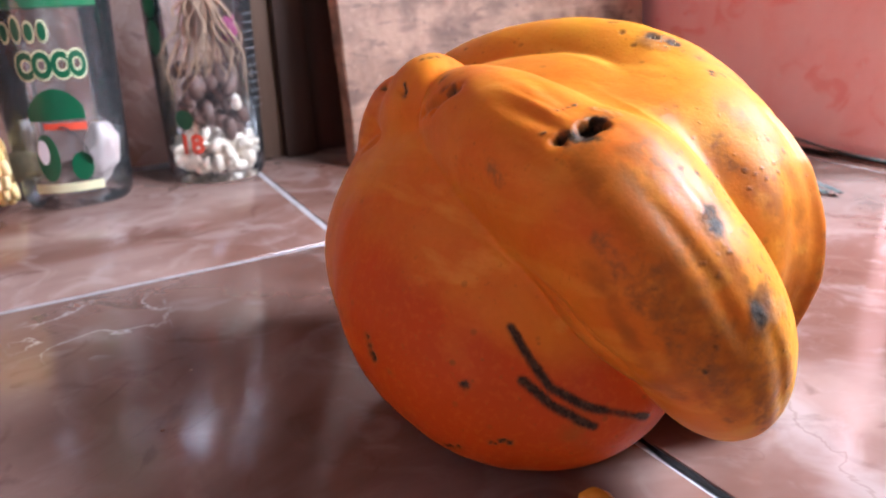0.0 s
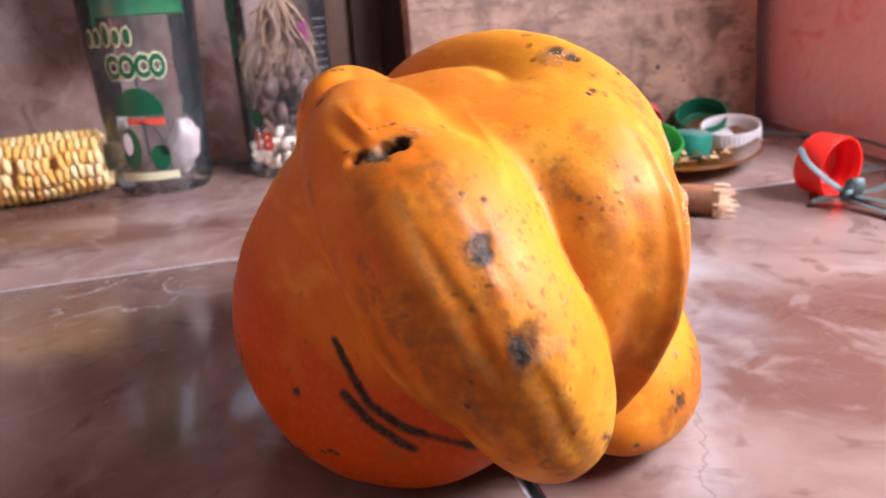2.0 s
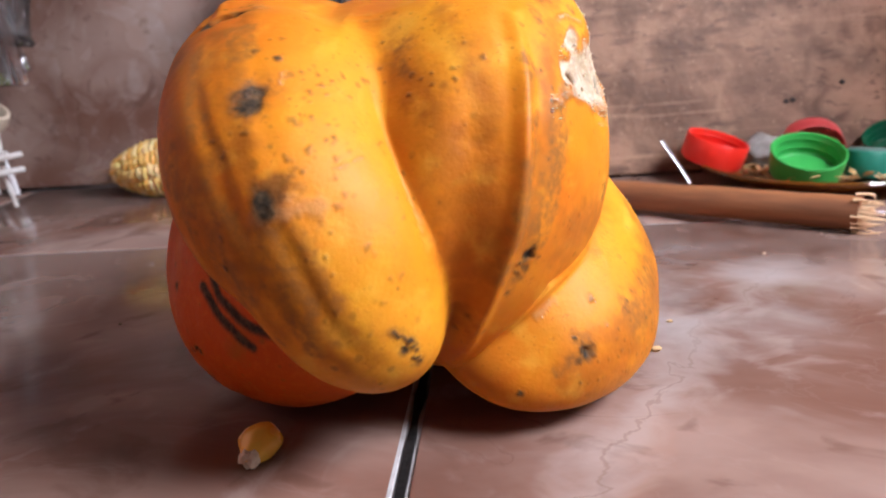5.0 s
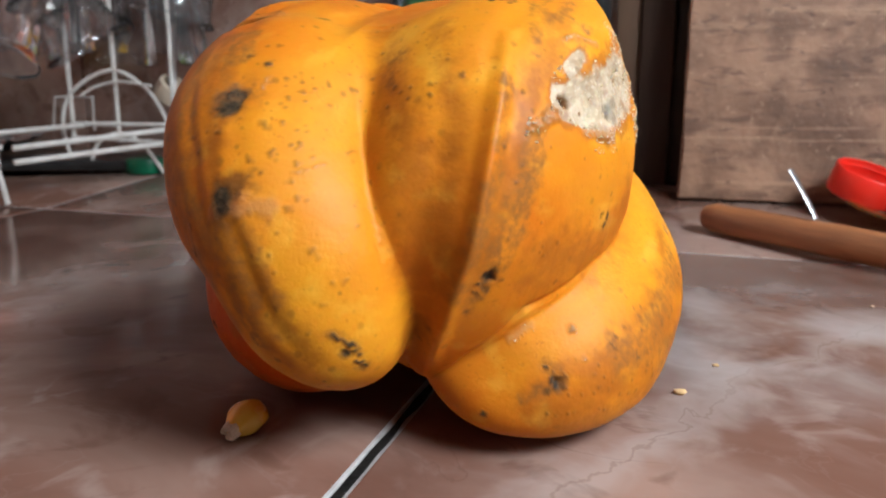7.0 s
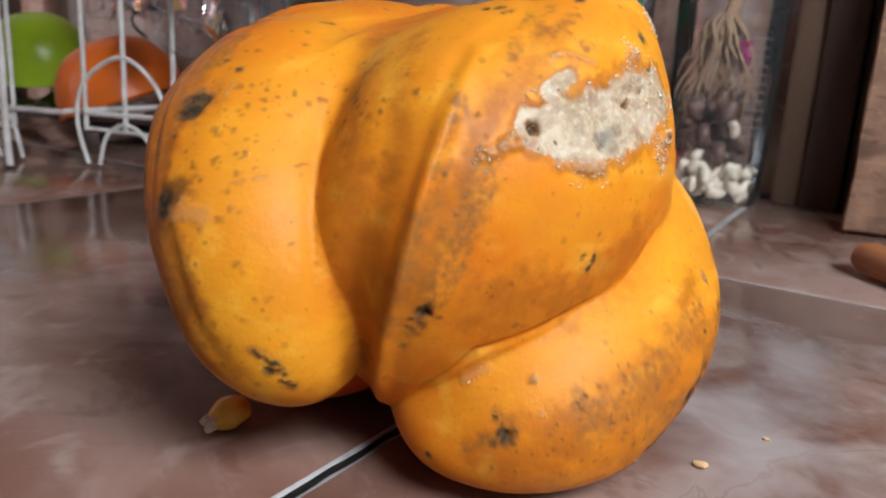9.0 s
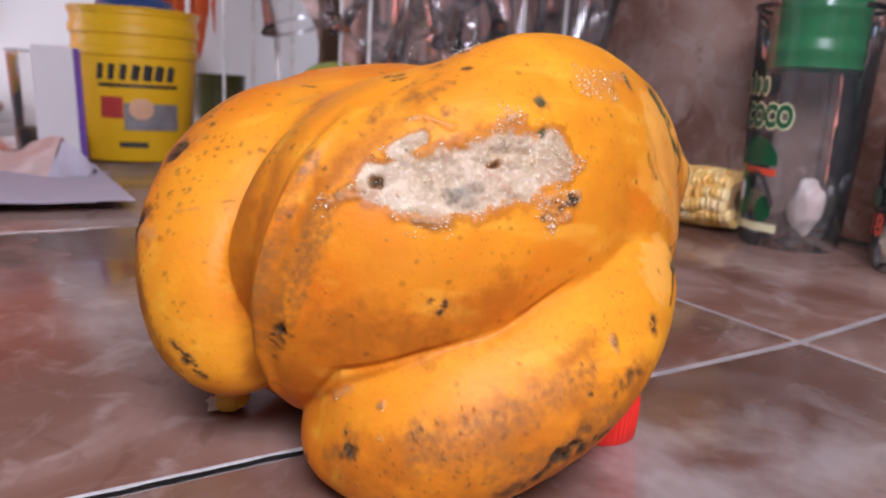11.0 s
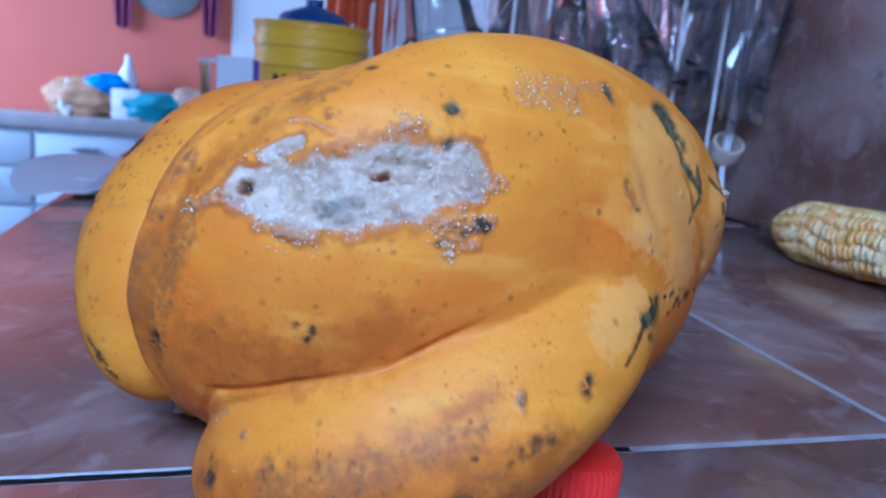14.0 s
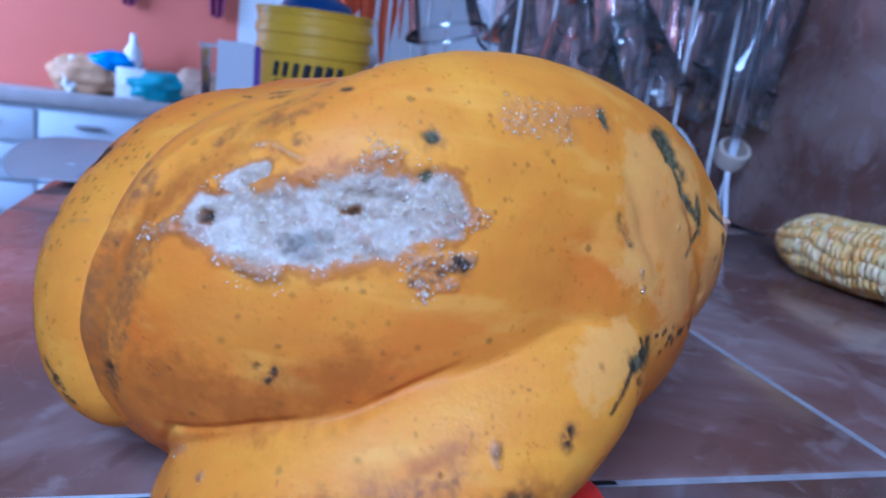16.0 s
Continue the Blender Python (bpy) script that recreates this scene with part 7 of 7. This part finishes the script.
arch_frame((-0.3005, 0.3920), (0.93, 0.37), 0.089, rise(0.392))
arch_frame((-0.2550, 0.5422), (0.99, 0.13), 0.108, rise(0.544))
arch_frame((-0.4700, 0.3300), (0.93, 0.37), 0.122, 0.0)
for a, b in (((-0.250, 0.412, 0.047), (-0.188, 0.550, 0.058)), ((-0.362, 0.368, 0.048), (-0.298, 0.537, 0.058)), ((-0.250, 0.412, 0.036), (-0.188, 0.550, 0.046)), ((-0.362, 0.368, 0.047), (-0.530, 0.305, 0.047)), ((-0.250, 0.412, 0.27), (-0.188, 0.550, 0.28)), ((-0.362, 0.368, 0.27), (-0.298, 0.537, 0.28))):
    part("long_rail", tube([a, b], 0.0024, 8), WIRE, rack)
part("twisted_post", tube([(-0.371, 0.322, 0.0025), (-0.373, 0.322, 0.05), (-0.369, 0.321, 0.10), (-0.373, 0.320, 0.16), (-0.374, 0.320, 0.27)], 0.0030, 9), WIRE, rack)
part("bent_wire", tube([(-0.292, 0.530, 0.085), (-0.275, 0.533, 0.094), (-0.250, 0.536, 0.098), (-0.220, 0.540, 0.094)], 0.0014, 7), WIRE, rack)
part("inner_frame", tube([(-0.330, 0.585, 0.05), (-0.330, 0.586, 0.083), (-0.372, 0.580, 0.083), (-0.376, 0.578, 0.05)], 0.0013, 7, smooth_steps=0), WIRE, rack)

ring = thing("cream_ring", "cream plastic ring threaded on a rack wire", "ring", (-0.2400, 0.5940, 0.0895), (8, 40, 0))
part("ring_band", lathe([(0.0118, -0.009), (0.0145, -0.0085), (0.0162, 0.0), (0.0150, 0.0085), (0.0118, 0.009), (0.0112, 0.0), (0.0118, -0.009)], 48), CREAM, ring)
tie = thing("rack_cord", "pale cord loops hanging from the rack beside the ring", "cord")
part("cord", tube([(-0.238, 0.598, 0.30), (-0.239, 0.595, 0.15), (-0.240, 0.593, 0.090), (-0.234, 0.591, 0.060), (-0.227, 0.591, 0.036), (-0.225, 0.592, rise(0.592) + 0.004)], 0.0026, 8), PAPER, tie)
part("cord", tube([(-0.232, 0.602, 0.30), (-0.236, 0.598, 0.16), (-0.239, 0.596, 0.090), (-0.246, 0.596, 0.055), (-0.246, 0.596, rise(0.596) + 0.004)], 0.0021, 8), PAPER, tie)
cap("green_bottle_cap", "dark green bottle cap on the tile beneath the rack", 0.0185, 0.014, (-0.2450, 0.5560, rise(0.556) + 0.0145), (180, 0, 0), DEEPGREEN)


def cup(at, turn, r0=0.026, r1=0.036, h=0.085):
    c = thing("clear_cup", "clear ribbed plastic cup hanging upside down on the rack", "cup", at, turn, "clear cups on the rack")
    bm = lathe([(0.0001, h), (r0 * 0.8, h), (r0, h - 0.003), (r0 + 0.002, h * 0.8), (r0 + 0.004, h * 0.5), (r1 - 0.002, h * 0.12), (r1, 0.004), (r1 + 0.0015, 0.002), (r1 + 0.0015, 0.0)], 48)
    for v in bm.verts:
        a = math.atan2(v.co.y, v.co.x)
        k = 1 + 0.018 * math.cos(a * 12) * (0.2 < v.co.z / h < 0.9)
        v.co.x *= k
        v.co.y *= k
    part("cup_wall", bm, CUPCLEAR, c)
    part("rim", lathe([(r1 + 0.0016, -0.0008), (r1 + 0.0030, 0.0), (r1 + 0.0030, 0.0020), (r1 + 0.0016, 0.0026), (r1 + 0.0016, -0.0008)], 48), CLEAR, c, "rolled clear rim")
    return c


cup((-0.268, 0.520, 0.128), (18, -24, 0))
cup((-0.210, 0.560, 0.155), (-10, 12, 0))
cup((-0.285, 0.430, 0.118), (14, 26, 30))
cup((-0.300, 0.560, 0.150), (-14, -8, 0))
cup((-0.345, 0.400, 0.150), (-20, 20, 0))
cup((-0.250, 0.470, 0.165), (10, -18, 0))
cup((-0.400, 0.470, 0.170), (16, 10, 0))
cup((-0.330, 0.330, 0.165), (12, -12, 0))


def film_bag(name, label, at, w, d, h, seed):
    """A thin crumpled clear bag with hanging folds."""
    t = thing(name, label, "plastic bag", at)

    def fn(u, v):
        a = 2 * math.pi * u
        fold = 1 + 0.22 * math.sin(a * 9 + seed) + 0.12 * math.sin(a * 17 + v * 4)
        k = (0.35 + 0.65 * v ** 0.7) * fold
        return Vector((w * k * math.cos(a), d * k * math.sin(a), h * (1 - v) + 0.006 * math.sin(a * 5 + 7 * v)))

    part("bag_film", sheet(fn, 120, 26), CUPCLEAR, t)
    part("bag_hem", tube([fn(i / 120, 1.0) for i in range(121)], 0.0005, 6, smooth_steps=0), CUPCLEAR, t, "rolled edge of the clear film")
    return t


film_bag("clear_bag", "crumpled clear plastic bag hanging over the rack", (-0.250, 0.585, 0.120), 0.050, 0.022, 0.22, 1)
film_bag("clear_bag", "crumpled clear plastic bag hanging over the rack", (-0.345, 0.540, 0.130), 0.050, 0.030, 0.22, 4)
film_bag("clear_bag", "crumpled clear plastic bag hanging over the rack", (-0.440, 0.500, 0.140), 0.055, 0.035, 0.22, 7)


def bowl(name, label, at, turn, r, h, material):
    c = thing(name, label, "bowl", at, turn)
    part("bowl_wall", lathe([(0.0001, 0.0), (r * 0.22, h * 0.012), (r * 0.42, h * 0.055), (r * 0.60, h * 0.14), (r * 0.76, h * 0.28), (r * 0.88, h * 0.47), (r * 0.96, h * 0.72), (r, h), (r - 0.002, h), (r * 0.93, h * 0.72), (r * 0.84, h * 0.49), (r * 0.71, h * 0.30), (r * 0.40, h * 0.10), (0.0001, 0.0035)], 64), material, c)
    part("rim", lathe([(r - 0.0022, h - 0.0006), (r + 0.0012, h - 0.0004), (r + 0.0022, h + 0.0008), (r + 0.0010, h + 0.0020), (r - 0.0018, h + 0.0016), (r - 0.0022, h - 0.0006)], 64), material, c)
    return c


tray = thing("black_tray", "black tray with crumpled foil standing under the rack bowls", "tray", (-0.470, 0.470, 0.016), (0, 0, 22))
part("tray_base", box(-0.125, -0.075, 0.0, 0.125, 0.075, 0.010, 0.003), BLACKTRAY, tray)
part("foil_lining", sheet(lambda u, v: Vector((-0.12 + 0.24 * u, -0.072 + 0.144 * v, 0.013 + 0.010 * abs(noise.noise(Vector((u * 9, v * 6, 2)))) + 0.012 * (abs(2 * v - 1) ** 6 + abs(2 * u - 1) ** 8))), 60, 40, 0.0006), FOIL, tray)
for dx in (-0.10, 0.10):
    for dy in (-0.06, 0.06):
        part("foot", lathe([(0.004, -0.016), (0.005, -0.014), (0.005, 0.001), (0.0001, 0.001)], 12), BLACKTRAY, tray)
        tray.children[-1].location = (dx, dy, 0)
bowl("orange_bowl", "orange plastic bowl turned over in the dish rack", (-0.440, 0.452, 0.112), (-166, -14, 0), 0.064, 0.062, ORANGE)
bowl("lime_bowl", "lime green plastic bowl turned over in the rack", (-0.600, 0.470, 0.138), (-168, 10, 0), 0.058, 0.066, LIME)

# ---- left end of the worktop ----
bucket = thing("yellow_bucket", "yellow plastic bucket with a printed label and no lid", "bucket", (-0.690, 0.236, 0.0003), (0, 0, 4))
R0, R1, H = 0.066, 0.079, 0.185
part("bucket_wall", lathe([(0.0001, 0.0), (R0 - 0.002, 0.0), (R0, 0.003), (R0 + 0.0085, 0.128), (R0 + 0.0115, 0.130), (R0 + 0.0115, 0.139), (R0 + 0.0095, 0.141), (R0 + 0.010, 0.154), (R0 + 0.013, 0.156), (R0 + 0.013, 0.166), (R0 + 0.0105, 0.168), (R1 - 0.002, 0.178), (R1, 0.180), (R1, H), (R1 - 0.003, H), (R1 - 0.004, 0.17), (R0 - 0.002, 0.006), (0.0001, 0.004)], 72), YELLOW, bucket)


def rb(z):
    return R0 + 0.0085 * z / 0.128 + 0.0004


part("rim", lathe([(R1 - 0.0035, H - 0.0004), (R1 + 0.0006, H - 0.0014), (R1 + 0.0020, H + 0.0004), (R1 + 0.0008, H + 0.0022), (R1 - 0.0030, H + 0.0020), (R1 - 0.0035, H - 0.0004)], 72), YELLOW, bucket)
FRONT = math.radians(-8)
part("label_bar", patch(rb(0.105), FRONT - 0.72, FRONT + 0.62, lambda u: (0.092, 0.096), lift=0.0002), INK, bucket, "thin black printed line")
for k in range(7):
    a = FRONT - 0.66 + 0.185 * k
    bm = tube([(rb(0.1) * math.cos(a), rb(0.1) * math.sin(a), 0.1005), (rb(0.12) * math.cos(a + 0.035), rb(0.12) * math.sin(a + 0.035), 0.119)], 0.0052, 8, flat=0.12)
    part("brand_bar", bm, INK, bucket, "black printed bar")
part("label_picture", patch(rb(0.06), FRONT - 0.30, FRONT + 0.66, lambda u: (0.040, 0.080), lift=0.0003), LABELGREY, bucket, "dark printed picture")
part("label_red_block", patch(rb(0.07), FRONT - 0.70, FRONT - 0.31, lambda u: (0.054, 0.080), lift=0.0003), LABELRED, bucket, "red printed block")
part("label_peach_block", patch(rb(0.06), FRONT - 0.22, FRONT + 0.20, oval(0.066, 0.013), lift=0.0007), LABELPEACH, bucket, "peach printed shape")
part("label_foot_bars", patch(rb(0.02), FRONT - 0.40, FRONT + 0.10, lambda u: (0.018, 0.025), lift=0.0003), INK, bucket, "small black printed bar")
jar = thing("blue_jug", "dark blue domed jug standing inside the bucket", "jug", (-0.690, 0.236, 0.160), (0, 0, 0))
part("lid_dome", lathe([(0.052, 0.0), (0.050, 0.028), (0.044, 0.040), (0.020, 0.050), (0.012, 0.052), (0.012, 0.062), (0.0001, 0.063)], 48), BLUE, jar)

paper = thing("paper_sheets", "loose white paper sheets lying at the worktop's end", "paper", (-0.455, 0.052, 0.0006), (0, 0, -6))
part("sheet", sheet(lambda u, v: Vector((-0.13 + 0.28 * u, -0.055 + 0.16 * v, 0.0012 + 0.003 * math.sin(3 * u + 2 * v) ** 2)), 24, 16, 0.0005), PAPER, paper)
part("sheet", sheet(lambda u, v: Vector((-0.10 + 0.26 * u, -0.045 + 0.15 * v + 0.03 * u, 0.0052 + 0.002 * math.sin(4 * v + u) ** 2)), 24, 16, 0.0005), mat("lilac_paper", (0.62, 0.58, 0.68), (0.55, 0.52, 0.62), 0.8), paper, "pale lilac sheet")
curl = thing("paper_curl", "white paper sheet drooping over the worktop's front edge", "paper")


def drooping(u, v):
    """A sheet whose free corner hangs over the front edge, sinking towards one end."""
    reach = 0.118 * math.sqrt(max(0.05, 1 - (1.7 * (u - 0.42)) ** 2))
    y = 0.032 - reach * v
    over = max(0.0, -0.006 - y) / 0.085
    return Vector((-0.585 + 0.205 * u, y, 0.0035 + 0.004 * math.sin(3 * u) - 0.046 * u ** 1.3 * over ** 0.6))


part("sheet", sheet(drooping, 30, 30, 0.0005), PAPER, curl)
bagp = thing("peach_bag", "crumpled folded peach and lilac plastic pack", "plastic bag", (-0.505, 0.086, -0.001), (0, 0, 62))


def pack(u, v):
    """A folded pack: a sharp-ridged tent, open and gaping at one end."""
    x = -0.050 + 0.100 * u
    ridge = 0.040 * (0.35 + 0.65 * u) + 0.004 * math.sin(9 * u)
    a = 2 * v - 1
    k = noise.noise(Vector((u * 5, v * 6, 3))) * 0.005
    return Vector((x, 0.032 * a * (0.8 + 0.3 * u) + k, 0.002 + ridge * (1 - abs(a)) ** 0.8 + abs(k)))


part("bag_body", sheet(pack, 26, 22, 0.0012), PEACHBAG, bagp, smooth=False)
part("end_flap", sheet(lambda u, v: Vector((0.050 + 0.034 * u, -0.036 + 0.072 * v, 0.002 + (0.040 - 0.030 * u) * (1 - abs(2 * v - 1)) + 0.003 * math.sin(11 * v + 4 * u))), 12, 16, 0.001), mat("lilac_film", (0.58, 0.54, 0.62), (0.48, 0.44, 0.52), 0.4, scale=40), bagp, "pale lilac end flap", smooth=False)
card = thing("leaning_card", "white card with a purple edge leaning on the bucket", "card", (-0.625, 0.140, -0.004), (0, -9, 10))
part("card_sheet", box(-0.0008, -0.024, 0.0, 0.0008, 0.022, 0.142, 0.0003, 1), PAPER, card)
part("purple_edge", box(-0.0012, 0.022, 0.0, 0.0012, 0.030, 0.140, 0.0003, 1), mat("purple_card", (0.16, 0.07, 0.36), (0.12, 0.05, 0.28), 0.5), card, "purple printed edge")
bottle3 = thing("clear_tub", "clear plastic tub with a white rim on the worktop", "tub", (-0.700, 0.128, 0.0003), (0, 0, 0))
part("tub_wall", lathe([(0.0001, 0.001), (0.030, 0.0), (0.033, 0.004), (0.037, 0.075), (0.040, 0.128)], 40), CUPCLEAR, bottle3)
part("rim", lathe([(0.0400, 0.1265), (0.0418, 0.1275), (0.0418, 0.1300), (0.0400, 0.1305), (0.0400, 0.1265)], 40), PAPER, bottle3, "white rim")
part("tub_contents", lathe([(0.0001, 0.004), (0.032, 0.004), (0.032, 0.035), (0.0001, 0.036)], 32), BROWNBEAN, bottle3)
dish = thing("white_plate", "large white plate standing on edge behind the rack", "plate", (-0.860, 0.420, 0.150), (78, 0, 64))
part("plate_body", lathe([(0.0001, 0.0), (0.075, 0.0), (0.085, 0.003), (0.125, 0.016), (0.127, 0.019), (0.122, 0.018), (0.084, 0.008), (0.0001, 0.005)], 72), PORCELAIN, dish)
cloth = thing("orange_cloth", "orange cloth hanging behind the bucket", "cloth", (-0.900, 0.330, 0.02), (0, 0, 70))
part("cloth_folds", sheet(lambda u, v: Vector((-0.06 + 0.12 * u, 0.010 * math.sin(u * 22) + 0.004 * math.sin(v * 9), 0.34 * v)), 60, 20, 0.0015), mat("orange_fabric", (0.62, 0.11, 0.02), (0.50, 0.08, 0.015), 0.8, scale=40), cloth)
crate = thing("dark_wood_rack", "dark brown wooden spice rack against the wall", "rack", (-0.930, 0.500, 0.003), (0, 0, 40))
for z in (0.0, 0.10, 0.20):
    part("shelf", box(-0.10, -0.03, z, 0.10, 0.03, z + 0.010, 0.001), BROWNWOOD, crate)
for x in (-0.11, 0.10):
    part("side", box(x, -0.03, 0.0, x + 0.010, 0.03, 0.30, 0.001), BROWNWOOD, crate)
olive = thing("olive_tin", "dark olive tin standing on the worktop beside the bucket", "tin", (-0.760, 0.360, rise(0.36) + 0.0004))
part("tin_wall", lathe([(0.0001, 0.0), (0.038, 0.0), (0.0395, 0.002), (0.038, 0.004), (0.038, 0.11), (0.0395, 0.112), (0.038, 0.114), (0.0001, 0.113)], 40), mat("olive_tin", (0.05, 0.055, 0.015), (0.08, 0.07, 0.03), 0.35, scale=30), olive)

# ---- far end of the room ----
cab = thing("drawer_cabinet", "pale grey kitchen cabinet with rows of drawers", "cabinet", (-2.60, -0.42, FLOOR_Z), (0, 0, 0))
part("carcass", box(-0.14, -1.2, 0.0, 0.0, 0.55, 0.755, 0.004), CABINET, cab)
part("worktop", box(-0.14, -1.22, 0.755, 0.03, 0.57, 0.805, 0.004), WORKTOP, cab, "grey stone worktop")
for j in range(5):
    y0 = -1.18 + 0.345 * j
    for z0, z1 in ((0.62, 0.735), (0.48, 0.605), (0.27, 0.465), (0.05, 0.255)):
        d = part("drawer_front", box(0.0005, y0, z0, 0.018, y0 + 0.33, z1, 0.003), CABINET, cab)
        part("handle", box(0.018, y0 + 0.12, (z0 + z1) / 2 + 0.005, 0.034, y0 + 0.21, (z0 + z1) / 2 + 0.020, 0.004), STEEL, d, "steel bar handle")
CT = FLOOR_Z + 0.806
for k, (name, lab, cat, y, rx, ry, rz, m) in enumerate((
        ("tan_bag", "tan paper bag lying on the far cabinet", "bag", -0.42, 0.06, 0.13, 0.075, TAN), ("blue_package", "bright blue package on the far cabinet", "package", -0.33, 0.05, 0.09, 0.04, SKYBLUE),
        ("white_package", "crumpled white package on the far cabinet", "package", -0.47, 0.05, 0.05, 0.07, PAPER), ("teal_bag", "teal plastic bag on the far cabinet", "bag", -0.16, 0.06, 0.14, 0.06, TEALBAG),
        ("white_bundle", "white plastic bundle on the far cabinet", "bundle", -0.27, 0.05, 0.06, 0.06, PAPER), ("brown_bundle", "dark brown bundle on the far cabinet", "bundle", -0.02, 0.06, 0.12, 0.07, HUSK))):
    t = thing(name, lab, cat, (-2.66 + 0.02 * (k % 2), y, CT))
    part("body", blob(rx, ry, rz, (0, 0, rz * 0.86), k + 3, 0.24, 4, freq=2.6), m, t)
    if name == "blue_package":
        t.location.z += 0.085
        t.location.x -= 0.02
pepper = thing("squeeze_bottle", "small white squeeze bottle on the far cabinet", "bottle", (-2.66, -0.27, CT + 0.11))
part("body", lathe([(0.0001, 0.0), (0.028, 0.0), (0.030, 0.005), (0.030, 0.06), (0.014, 0.085), (0.011, 0.12), (0.0001, 0.122)], 32), PAPER, pepper)
stool = thing("white_box", "white box under the squeeze bottle on the cabinet", "box", (-2.66, -0.27, CT))
part("body", box(-0.05, -0.05, 0, 0.05, 0.05, 0.1095, 0.004), PAPER, stool)
for y, w, lab in ((-0.30, 0.05, "hanging mauve cloth on the coral wall"), (0.01, 0.05, "hanging mauve cloth on the coral wall")):
    t = thing("wall_cloth", lab, "cloth", (FAR_X + 0.012, y, 0.23), (0, 0, 0), "mauve cloths on the wall")
    part("cloth", sheet(lambda u, v: Vector((0.010 + 0.006 * math.sin(u * 15), w * (u - 0.5) * (0.5 + 0.5 * v) * 2, 0.30 * v + 0.03 * abs(u - 0.5))), 24, 10, 0.002), MAUVE, t)
mirror = thing("wall_dish", "grey round dish hung on the coral wall", "dish", (FAR_X + 0.002, -0.15, 0.42), (0, 90, 0))
part("dish", lathe([(0.0001, 0.012), (0.07, 0.012), (0.13, 0.002), (0.13, 0.008), (0.07, 0.02), (0.0001, 0.02)], 48), LABELGREY, mirror)
